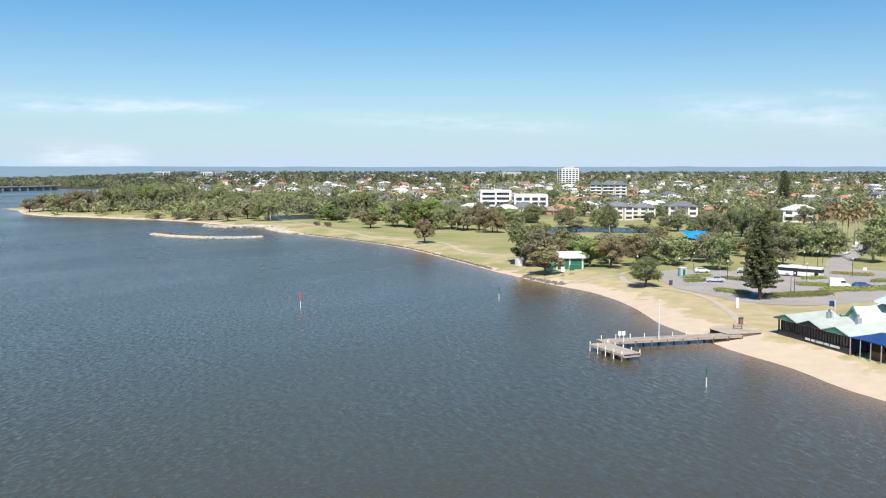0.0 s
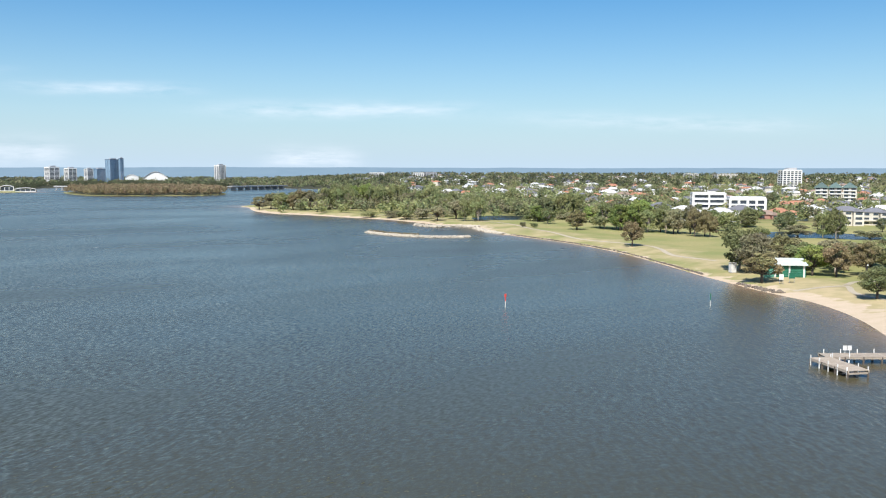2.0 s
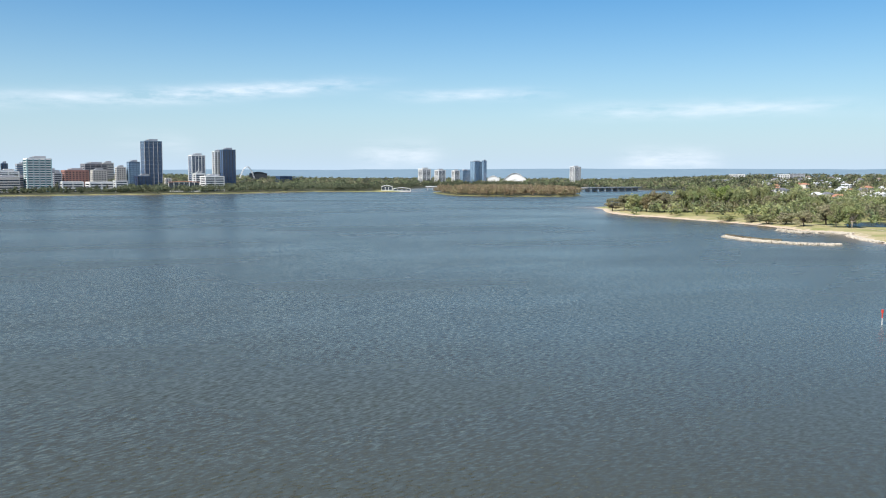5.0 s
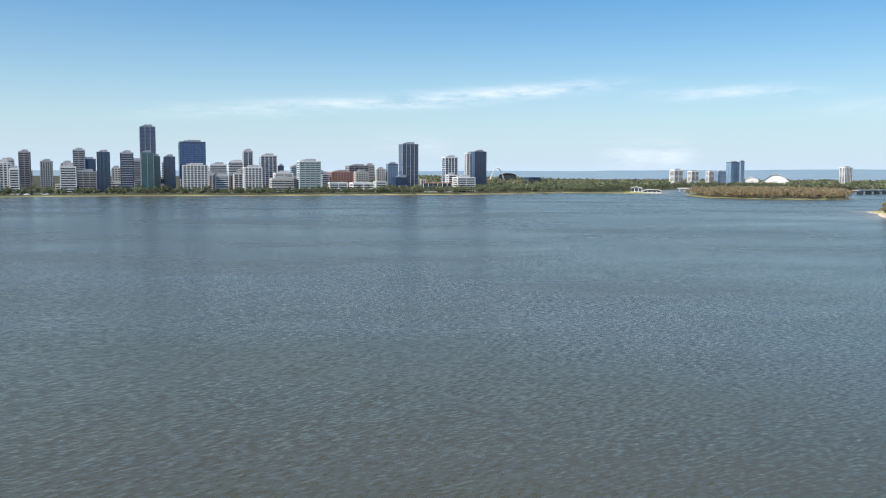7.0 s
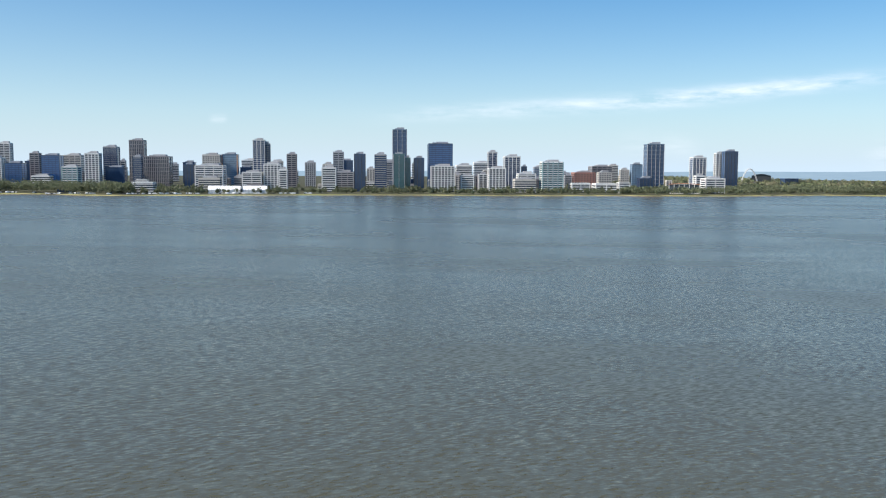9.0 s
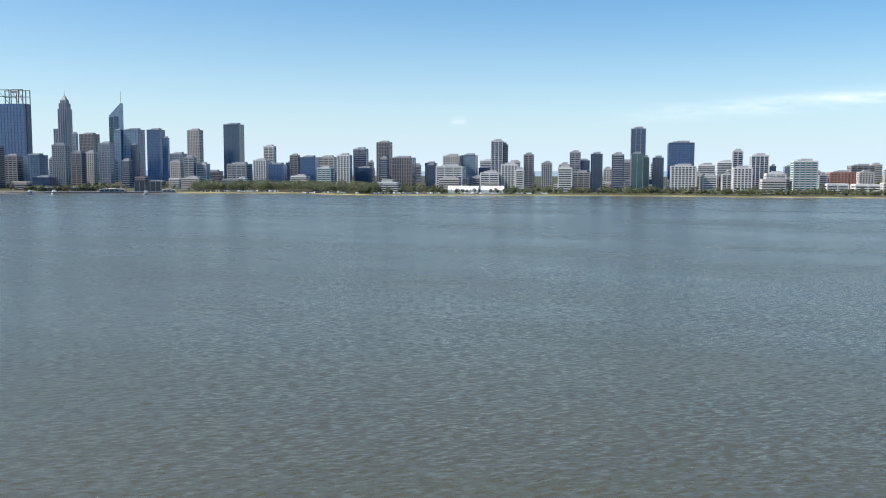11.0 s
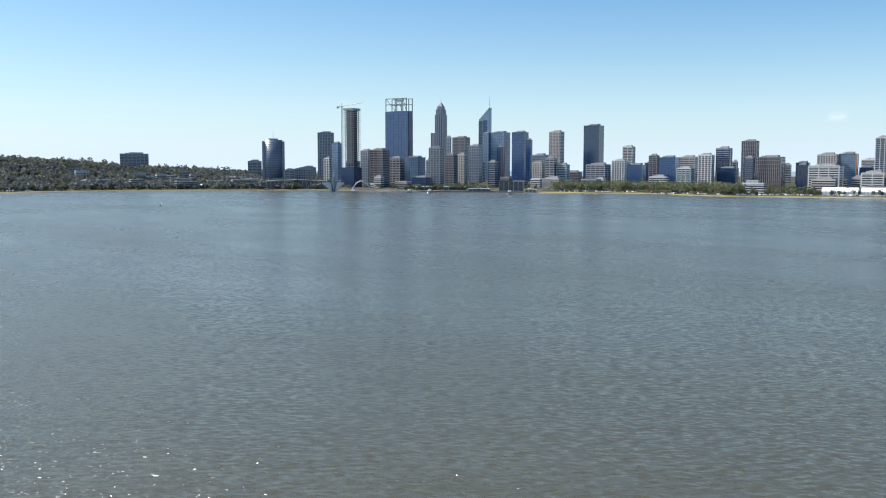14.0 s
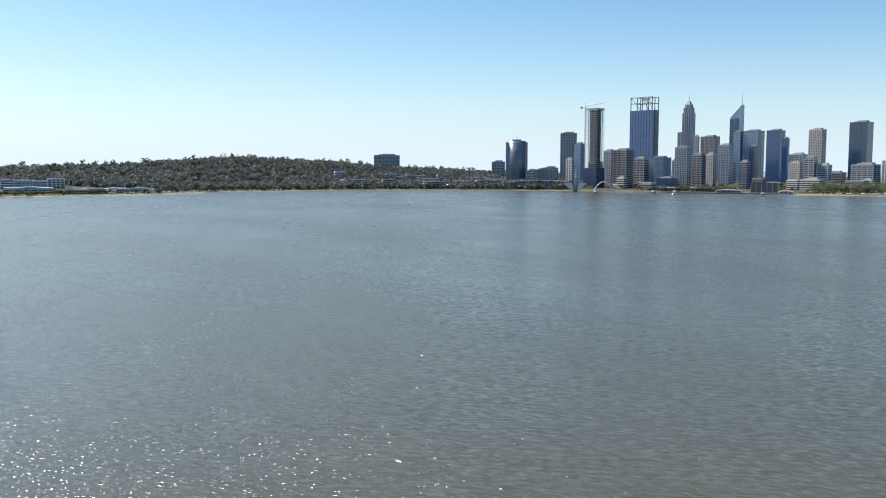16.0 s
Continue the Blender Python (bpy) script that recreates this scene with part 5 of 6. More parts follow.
    pitched(10.8, 33.2, 11.5, 22.5, 7.2, 9.2, ROOFW, "upper_roof")
    for x0, x1 in ((8.8, 14.2), (21.0, 27.5)):
        xm = (x0 + x1) / 2
        bm = bmesh.new()
        v = [bm.verts.new(q) for q in ((x0, 6.6, 3.7), (x1, 6.6, 3.7), (xm, 6.8, 6.6), (x0, 12, 3.7), (x1, 12, 3.7), (xm, 14, 6.6))]
        for f in ((0, 2, 5, 3), (1, 4, 5, 2)):
            bm.faces.new([v[i] for i in f])
        r = part("gablet_roof", bm, ROOFW, root)
        bm = bmesh.new()
        v = [bm.verts.new(q) for q in ((x0 + .4, 7.0, 3.7), (x1 - .4, 7.0, 3.7), (xm, 7.1, 6.3))]
        bm.faces.new(v)
        part("gablet_panel", bm, TEALP, r)
        for e in (x0, x1):
            bm = bmesh.new()
            rod(bm, (e, 6.55, 3.7), (xm, 6.75, 6.65), 0.13, 0.13, 5)
            part("barge_board", bm, ROOFD, r)
    # blue awning and terrace further along
    bm = bmesh.new()
    g = box(bm, L + 6.2, 2.6, 3.0, 12, 6.4, 0.1)
    for w in g:
        w.co.z += 0.07 * w.co.y
    part("awning", bm, AWNB, root, "blue canvas awning")
    for k in range(6):
        bm = bmesh.new()
        rod(bm, (L + 0.3 + k * 2.35, -0.5, -0.3), (L + 0.3 + k * 2.35, -0.5, 2.85), 0.09, 0.09, 7)
        part("awning_post", bm, STEEL, root)
    bm = bmesh.new()
    box(bm, L + 7, 7, 1.4, 14, 6, 3.6)
    part("kitchen", bm, TIMBER, root, "brown timber kitchen wing")
    bm = bmesh.new()
    box(bm, L + 8, 1.0, 0.5, 9, 0.12, 1.3)
    part("terrace_screen", bm, TIMBER, root)
    for k, wd in enumerate((1.3, 0.9, 2.0, 1.1, 2.4)):
        bm = bmesh.new()
        box(bm, 8.0 + sum((1.3, 0.9, 2.0, 1.1, 2.4)[:k]) + 0.3 * k + wd / 2, -0.22, 0.55, wd, 0.03, 0.42)
        part("sign_bar", bm, WHITE, root, "white lettering bar")
    bm = bmesh.new()
    rod(bm, (10.5, 3.8, 3.6), (10.5, 3.8, 7.8), 0.07, 0.05, 7)
    pole = part("flagpole", bm, WHITE, root)
    bm = bmesh.new()
    gv = bmesh.ops.create_grid(bm, x_segments=8, y_segments=2, size=0.5)["verts"]
    for w in gv:
        w.co = Vector((9.6 + w.co.x * 1.7, 3.8 + 0.18 * math.sin(w.co.x * 9), 7.0 + w.co.y * 1.0 - 0.3 * abs(w.co.x)))
    part("flag", bm, AWNB, pole, "dark blue flag")
    for q in ((8.2, 4.5), (14.8, 5.2)):
        bm = bmesh.new()
        box(bm, q[0], q[1], 4.4, 0.8, 0.8, 1.6, 0.04)
        rod(bm, (q[0], q[1], 5.2), (q[0], q[1], 5.8), .2, .2, 8)
        part("vent", bm, STEEL, root)


restaurant()


# ---- rock groynes and river wall ----
def rocks(name, line, wide, tall, n, words, kind="", size=0.9, stone=STONE):
    pts = smooth_line(line, 6)
    verts, faces = [], []
    base = bmesh.new()
    bmesh.ops.create_icosphere(base, subdivisions=1, radius=1)
    bv, bf = [v.co.copy() for v in base.verts], [[v.index for v in f.verts] for f in base.faces]
    base.free()
    for k in range(n):
        i = int(rng.integers(0, len(pts) - 1))
        p = pts[i].lerp(pts[i + 1], rng.random())
        d = (pts[i + 1] - pts[i]).normalized()
        off = rng.normal() * 0.42
        off = max(-1, min(1, off))
        q = p + Vector((-d.y, d.x, 0)) * off * wide
        z = (tall * (1 - abs(off)) + rng.uniform(-.15, .1)) - 0.25
        s = size * rng.uniform(0.5, 1.1)
        o = len(verts)
        e = Euler(rng.uniform(0, 6, 3)).to_matrix()
        for c in bv:
            w = e @ Vector((c.x * s, c.y * s * 0.8, c.z * s * 0.6)) * rng.uniform(0.8, 1.15)
            verts.append((q.x + w.x, q.y + w.y, z + w.z))
        faces += [[o + f for f in g] for g in bf]
    return tagged(mesh_ob(name, verts, faces, stone), words, "rocks", kind=kind or "stuff")


rocks("rock_islet", ((-147, 446), (-135, 433), (-122, 425), (-103, 420), (-87, 426)), 2.4, 1.0, 1700, "long low islet of pale limestone rocks", size=0.55)
rocks("rock_spit", ((-140, 517), (-125, 501), (-108, 508), (-98, 505)), 3.0, 1.2, 800, "short spit of pale limestone rocks", size=0.6)
rocks("rock_spit", ((-98, 495), (-88, 472), (-75, 452)), 3.0, 1.0, 600, "pale limestone rocks along the bank", size=0.6)
rocks("river_wall", ((16, 287), (5.5, 316), (-12, 361), (-32.5, 397.5), (-51.5, 423.5), (-70, 447)), 0.45, 0.75, 1100, "low dark stone edge along the lawn", size=0.36, stone=DSTONE)
rocks("shore_rocks", ((24, 266), (30, 254), (34, 247)), 1.6, 0.8, 90, "scattered rocks at the water's edge", size=0.7, stone=DSTONE)
tops = [(x, y, 1.1) for x, y in zip(np.linspace(-146, -112, 40) + rng.normal(size=40) * .6, np.interp(np.linspace(-146, -112, 40), (-147, -135, -122, -103), (447, 434, 426, 421)) + 1.2)]
tagged(new("islet_scrub", raw_mesh("islet_scrub", *leaf_cloud(tops, [0.9] * 40, 40, 0.3, rng, 0.5), MANGR)), "low dry scrub on the rock islet", "scrub", kind="stuff")

# ---- towers ----
# style: glass, slab material, slab height, slab proud, floors per slab, pier material, pier gap, pier width, words
STYLES = {
    "white_pier": (WINDOW, WHITE, 1.1, 0.5, 1, WHITE, 5.5, 1.6, "white apartment tower with piers and balconies"),
    "white_band": (WINDOW, WHITE, 1.5, 0.9, 1, WHITE, 14, 1.2, "white block with banded balconies on every floor"),
    "teal_band": (GREENG, WHITE, 1.3, 0.8, 1, TEALP, 9, 1.5, "white and teal apartment tower with banded balconies"),
    "brown_band": (WINDOW, BROWN, 1.4, 0.6, 1, BROWN, 10, 1.2, "brown concrete tower with banded floors"),
    "brown_pier": (WINDOW, BROWN, 1.0, 0.3, 2, BROWN, 3.2, 1.3, "brown concrete office block with narrow piers"),
    "red_pier": (WINDOW, RED, 1.6, 0.4, 1, RED, 5.0, 2.4, "red brick hospital block with small windows"),
    "beige_pier": (WINDOW, CREAM, 1.4, 0.4, 1, CREAM, 4.0, 1.8, "beige rendered office tower with gridded windows"),
    "beige_band": (WINDOW, CREAM, 1.7, 0.5, 1, CREAM, 12, 1.2, "beige office block with banded windows"),
    "grey_band": (WINDOW, GREY, 1.4, 0.5, 1, GREY, 9, 1.0, "grey concrete block with banded windows"),
    "grey_pier": (WINDOW, GREY, 1.0, 0.3, 1, GREY, 3.5, 1.4, "grey concrete office tower with a gridded face"),
    "navy_band": (NAVYG, GREY, 0.8, 0.7, 1, NAVYG, 12, 0.8, "dark glass apartment tower with pale floor edges"),
    "navy_glass": (NAVYG, NAVYG, 0.6, 0.25, 1, DARKM, 5.0, 0.5, "dark blue glass tower"),
    "navy_tall": (NAVYG, GREYG, 0.6, 0.25, 2, GREY, 7.5, 0.7, "tall dark blue glass tower with pale fins"),
    "blue_glass": (BLUEG, NAVYG, 0.7, 0.2, 1, NAVYG, 6.0, 0.4, "large blue glass office tower"),
    "light_glass": (LIGHTG, GREYG, 0.7, 0.2, 1, GREYG, 6.0, 0.5, "pale blue glass office tower"),
    "green_glass": (GREENG, GREENG, 0.7, 0.3, 1, GREY, 9.0, 0.5, "green-blue glass apartment tower"),
    "grey_glass": (GREYG, GREY, 0.8, 0.2, 1, GREY, 6.0, 0.7, "grey glass office tower"),
    "black_glass": (DUSKG, NAVYG, 0.5, 0.1, 3, DUSKG, 12.0, 0.4, "dark blue glass slab office tower"),
    "white_glass": (NAVYG, WHITE, 0.6, 0.4, 1, WHITE, 6.5, 1.0, "blue glass apartment tower with white edges"),
    "orange_glass": (LIGHTG, GREYG, 0.6, 0.2, 1, ORANGE, 40, 2.0, "blue-grey glass block with orange side panels"),
}


BUILT = []


def tower(x, y, w, dep, h, style, facing, piers=True):
    glass, slab_m, sh, proud, step, pier_m, gap, pw, words = STYLES.get(style, STYLES["grey_band"])
    z = max(ground_z(x, y), 0.5) - 0.5
    top = h - z
    BUILT.append((x, y, max(w, dep)))
    root = new("tower_block" if top > 28 else "city_block")
    root.matrix_world = pose(x, y, z, 0, 0, facing)
    where = " by the river" if math.hypot(x, y) < 1480 else " in the city"
    tagged(root, words + where, "tower" if top > 28 else "building", "city buildings")
    # local -y looks towards the river
    block("body", glass, root, (0, 0, 0), (w, dep, top - 1.5))
    floor = 3.4
    n = int(top / (floor * step))
    for k in range(1, n + 1):
        block("floor_slab", slab_m, root, (0, 0, k * floor * step - sh), (w + 2 * proud, dep + 2 * proud, sh))
    pp = proud + 0.15
    for length, across, side in ((w, dep, 0), (dep, w, 1)) if piers else ():
        m = max(1, round(length / gap)) if side == 0 else 1 + (length > 3 * gap)
        for k in range(m + 1):
            u = -length / 2 + length * k / m
            for s in (-1, 1):
                if side == 0 and s == 1:
                    continue
                v = s * (across / 2 + pp / 2 - 0.1)
                loc, size = ((u, v, 0), (pw, pp + 0.2, top - 1)) if side == 0 else ((v, u * 0.96, 0), (pp + 0.2, pw, top - 1))
                block("pier", pier_m, root, loc, size)
    block("parapet", slab_m, root, (0, 0, top - 1.8), (w + 0.6, dep + 0.6, 1.8))
    if top > 20:
        block("roof_plant", GREY, root, (w * 0.08, dep * 0.05, top), (w * 0.5, dep * 0.5, 3.2))
        block("roof_plant", STEEL, root, (-w * 0.25, -dep * 0.1, top), (w * 0.16, dep * 0.3, 2.0))
    return root


tower(-1423, 296, 9.7, 7.2, 49.1, "white_pier", 72)
tower(-1372, 298, 11.7, 8.8, 37.4, "white_band", 72)
tower(-1517, 345, 15.4, 11.6, 63.8, "brown_band", 72)
tower(-1559, 388, 17.5, 13.1, 49.9, "grey_pier", 72)
tower(-1329, 360, 20.3, 15.2, 40.1, "white_band", 72)
tower(-1376, 371, 15.3, 11.5, 45.3, "beige_pier", 72)
tower(-1594, 450, 18.3, 13.8, 70.2, "grey_band", 72)
tower(-1402, 406, 28.5, 21.4, 33.0, "grey_band", 72)
tower(-1344, 414, 17.4, 13.1, 61.5, "navy_glass", 72)
tower(-1480, 476, 13.0, 9.8, 39.4, "beige_pier", 72)
tower(-1334, 445, 17.3, 13.0, 61.1, "navy_band", 72)
tower(-1373, 491, 22.7, 17.0, 102.4, "navy_tall", 72)
tower(-1315, 469, 17.4, 13.1, 61.2, "green_glass", 72)
tower(-1317, 484, 9.2, 6.9, 55.9, "green_glass", 72)
tower(-1313, 502, 15.7, 11.8, 55.5, "navy_glass", 72)
tower(-1401, 574, 40.5, 30.4, 81.5, "blue_glass", 72)
tower(-1296, 535, 35.8, 26.9, 42.9, "white_pier", 72)
tower(-1360, 590, 8.8, 6.6, 29.2, "beige_pier", 72)
tower(-1285, 573, 19.6, 14.7, 28.5, "white_band", 72)
tower(-1348, 618, 9.1, 6.8, 27.7, "brown_pier", 72)
tower(-1318, 616, 13.5, 10.1, 30.3, "white_pier", 72)
tower(-1447, 695, 16.0, 12.0, 70.4, "white_glass", 72)
tower(-1258, 612, 25.5, 19.2, 40.2, "white_pier", 72)
tower(-1346, 683, 26.1, 19.6, 60.5, "white_glass", 72)
tower(-1246, 658, 26.7, 20.0, 31.7, "white_band", 72)
tower(-1419, 745, 8.9, 6.7, 44.3, "navy_glass", 72)
tower(-1229, 694, 32.2, 24.1, 50.3, "teal_band", 72)
tower(-1382, 814, 11.7, 8.8, 29.5, "grey_band", 72)
tower(-1376, 842, 36.6, 27.4, 34.0, "red_pier", 72)
tower(-1461, 932, 38.5, 28.9, 45.8, "brown_band", 72)
tower(-1309, 843, 21.1, 15.9, 34.0, "beige_pier", 72)
tower(-1205, 731, 28.2, 21.2, 17.2, "white_band", 72)
tower(-1186, 765, 33.1, 24.9, 16.7, "white_band", 72)
tower(-1165, 786, 16.5, 12.4, 18.3, "white_band", 72)
tower(-1330, 898, 14.5, 10.9, 39.3, "beige_pier", 72)
tower(-1319, 916, 17.9, 13.4, 48.5, "light_glass", 72)
tower(-1224, 884, 27.9, 21.0, 80.8, "navy_tall", 72)
tower(-1173, 832, 21.9, 16.4, 25.0, "navy_glass", 72)
tower(-1204, 900, 8.1, 6.0, 21.6, "beige_pier", 72)
tower(-1258, 1001, 23.2, 17.4, 60.7, "white_glass", 72)
tower(-1160, 927, 14.4, 10.8, 29.4, "white_band", 72)
tower(-1113, 915, 29.5, 22.1, 25.3, "white_band", 72)
tower(-1272, 1059, 15.1, 11.3, 68.6, "white_pier", 72)
tower(-1225, 1042, 22.1, 16.6, 70.9, "navy_glass", 72)
tower(-1667, 1601, 33.5, 25.2, 21.9, "navy_glass", 72)
tower(-1577, 2080, 28.8, 21.6, 43.4, "white_band", 72)
tower(-1539, 2106, 24.5, 18.4, 40.1, "white_band", 72)
tower(-1558, 2213, 18.3, 13.7, 38.7, "white_band", 72)
tower(-1566, 2273, 27.8, 20.8, 38.9, "light_glass", 72)
tower(-1564, 2335, 31.3, 23.5, 67.3, "light_glass", 72)
tower(-1534, 2335, 11.1, 8.3, 70.2, "light_glass", 72)
tower(-1389, 2671, 29.2, 21.9, 53.6, "white_pier", 72)
tower(-1756, 108, 26.3, 19.7, 91.0, "brown_pier", 72)
tower(-1659, 136, 42.6, 32.0, 59.5, "brown_pier", 72)
tower(-1602, 98, 13.2, 9.9, 57.9, "navy_band", 72)
tower(-1496, 171, 15.4, 11.5, 44.4, "navy_glass", 72)
tower(-1431, 196, 42.0, 31.5, 42.6, "white_band", 72)
tower(-1595, 221, 28.4, 21.3, 62.4, "beige_pier", 72)
tower(-1609, 255, 26.8, 20.1, 63.7, "orange_glass", 72)
tower(-1681, 296, 20.8, 15.6, 41.2, "navy_glass", 72)
tower(-1417, 259, 29.2, 21.9, 32.3, "white_band", 72)
tower(-1579, 301, 20.2, 15.2, 88.9, "white_glass", 72)
tower(-1583, 315, 10.6, 8.0, 83.2, "navy_band", 72)
tower(-1410, 290, 26.0, 19.5, 45.7, "white_pier", 72)
tower(-1856, -444, 23.1, 17.3, 89.4, "grey_glass", 72)
tower(-2015, -456, 16.8, 12.6, 122.0, "light_glass", 72)
tower(-2019, -425, 37.0, 27.8, 123.6, "light_glass", 72)
tower(-1717, -360, 12.1, 9.1, 81.6, "navy_glass", 72)
tower(-1976, -370, 29.9, 22.4, 121.9, "blue_glass", 72)
tower(-1958, -346, 10.6, 8.0, 104.1, "blue_glass", 72)
tower(-1617, -353, 14.9, 11.2, 52.1, "navy_band", 72)
tower(-1885, -309, 27.8, 20.9, 69.5, "grey_glass", 72)
tower(-1763, -292, 19.5, 14.6, 52.2, "beige_pier", 72)
tower(-2088, -304, 27.8, 20.8, 127.2, "beige_pier", 72)
tower(-1737, -263, 18.7, 14.0, 60.4, "grey_band", 72)
tower(-1740, -240, 19.4, 14.6, 47.6, "white_band", 72)
tower(-1902, -198, 34.4, 25.8, 130.7, "black_glass", 72)
tower(-1645, -162, 36.2, 27.1, 46.8, "grey_band", 72)
tower(-1804, -135, 25.9, 19.4, 56.0, "white_pier", 72)
tower(-2003, -131, 21.4, 16.1, 89.2, "white_band", 72)
tower(-1657, -94, 27.7, 20.8, 46.1, "blue_glass", 72)
tower(-1704, -65, 15.1, 11.3, 63.9, "brown_band", 72)
tower(-1660, -37, 29.5, 22.1, 59.5, "blue_glass", 72)
tower(-1791, -3, 30.4, 22.8, 62.5, "beige_band", 72)
tower(-1508, -7, 22.9, 17.2, 39.6, "teal_band", 72)
tower(-1608, 27, 22.3, 16.7, 62.9, "white_pier", 72)
tower(-1657, 58, 22.8, 17.1, 75.4, "navy_band", 72)
tower(-1701, 79, 7.8, 5.8, 52.3, "grey_band", 72)
tower(-1851, -789, 35.0, 26.2, 119.8, "grey_pier", 113)
tower(-1662, -704, 12.9, 9.7, 60.1, "white_pier", 72)
tower(-1762, -726, 17.5, 13.2, 93.2, "light_glass", 72)
tower(-1692, -633, 18.2, 13.6, 75.8, "grey_glass", 72)
tower(-1658, -592, 30.7, 23.0, 76.4, "brown_band", 72)
tower(-1734, -581, 26.5, 19.9, 61.6, "grey_band", 72)
tower(-1729, -541, 33.9, 25.4, 62.3, "light_glass", 72)
tower(-1681, -497, 8.7, 6.5, 56.1, "grey_band", 72)
tower(-2126, -578, 10.3, 7.7, 119.3, "grey_glass", 72)
tower(-2045, -525, 33.0, 24.7, 114.4, "brown_pier", 72)
tower(-1697, -456, 19.7, 14.8, 66.9, "brown_band", 72)
tower(-1750, -447, 16.8, 12.6, 68.8, "beige_pier", 72)
tower(-1632, -775, 19.9, 14.9, 36.5, "grey_band", 115)
tower(-1669, -763, 44.1, 33.1, 38.5, "grey_pier", 115)
tower(-1789, -804, 31.8, 23.9, 43.0, "grey_band", 114)
tower(-1784, -1238, 60.9, 45.6, 73.6, "grey_band", 125)
tower(-1782, -930, 28.6, 21.4, 56.3, "grey_band", 118)
tower(-770, -1201, 18.2, 13.7, 21.0, "white_band", 147)
tower(-793, -1198, 18.6, 14.0, 20.0, "white_band", 146)
tower(-817, -1194, 20.4, 15.3, 19.3, "white_band", 146)
tower(-842, -1191, 23.6, 17.7, 22.2, "white_pier", 145)
tower(-728, -1122, 22.6, 16.9, 10.5, "white_band", 147)
tower(-750, -1118, 18.1, 13.6, 11.3, "white_band", 146)
tower(-769, -1112, 19.9, 14.9, 10.0, "white_band", 145)
tower(-870, -1168, 18.4, 13.8, 6.9, "white_band", 143)
tower(-895, -1176, 23.2, 17.4, 5.5, "white_band", 143)
tower(-916, -1170, 17.7, 13.3, 6.2, "white_band", 142)
tower(211, 1496, 29.0, 22.0, 37.4, "white_pier", 12)
tower(38, 652, 21, 14, 18.5, "white_band", 4)
tower(62, 636, 23, 14, 16.0, "white_pier", 5)
tower(-760, 2394, 33.3, 25.0, 31.1, "white_band", 38)
tower(-595, 2230, 21.7, 16.3, 31.2, "white_pier", 35)
tower(-565, 2239, 27.7, 20.7, 32.6, "grey_band", 34)
tower(-639, 1907, 31.2, 23.4, 19.2, "navy_band", 39)
tower(96, 2409, 30.1, 22.6, 30.4, "white_band", 18)
tower(181, 2411, 51.4, 38.5, 30.4, "beige_pier", 16)

# small town at the foot of the hill and beside the river road
town = np.random.default_rng(41)
for k in range(34):
    ta = float(town.uniform(113.5, 128.5))
    td = float(np.interp(ta, [q[0] for q in FAR], [q[1] for q in FAR])) + float(town.uniform(60, 330))
    fx, fy = at(ta, td)
    fw = float(town.uniform(16, 38))
    if all(math.hypot(fx - p, fy - q) > (fw + r) * 0.6 for p, q, r in BUILT):
        tower(fx, fy, fw, fw * 0.55, ground_z(fx, fy) + float(town.uniform(8, 17)), ("white_band", "grey_band", "beige_band", "brown_band", "grey_pier")[k % 5], ta + town.uniform(-15, 15), False)
for k in range(12):
    ta = 139.2 + k * 0.42
    td = float(np.interp(ta, [q[0] for q in FAR], [q[1] for q in FAR])) + 40 + 25 * (k % 2)
    fx, fy = at(ta, td)
    tower(fx, fy, 15 + 3 * (k % 3), 11, 6.5 + 1.5 * (k % 3), ("white_band", "grey_band", "beige_band")[k % 3], ta, False)

# lower blocks that fill the streets between the towers
for n, s0, s1, h0, h1 in ((80, 95, 330, 8, 22), (52, 330, 640, 20, 46)):
    for k in range(n):
        fx, fy = shore_scatter(1, 55, 113, s0, s1)
        fx, fy, fw = float(fx[0]), float(fy[0]), float(rng.uniform(14, 34))
        if all(math.hypot(fx - p, fy - q) > (fw + r) * 0.6 for p, q, r in BUILT):
            tower(fx, fy, fw, fw * 0.6, ground_z(fx, fy) + float(rng.uniform(h0, h1)), ("white_band", "grey_band", "brown_band", "beige_band", "navy_glass", "grey_glass")[k % 6], 72, False)

# ---- landmark towers ----


def landmark(name, x, y, facing, words, category="tower"):
    root = tagged(new(name), words, category, "city buildings")
    root.matrix_world = pose(x, y, max(ground_z(x, y), 0.5) - 0.5, 0, 0, facing)
    return root, root.matrix_world.translation.z


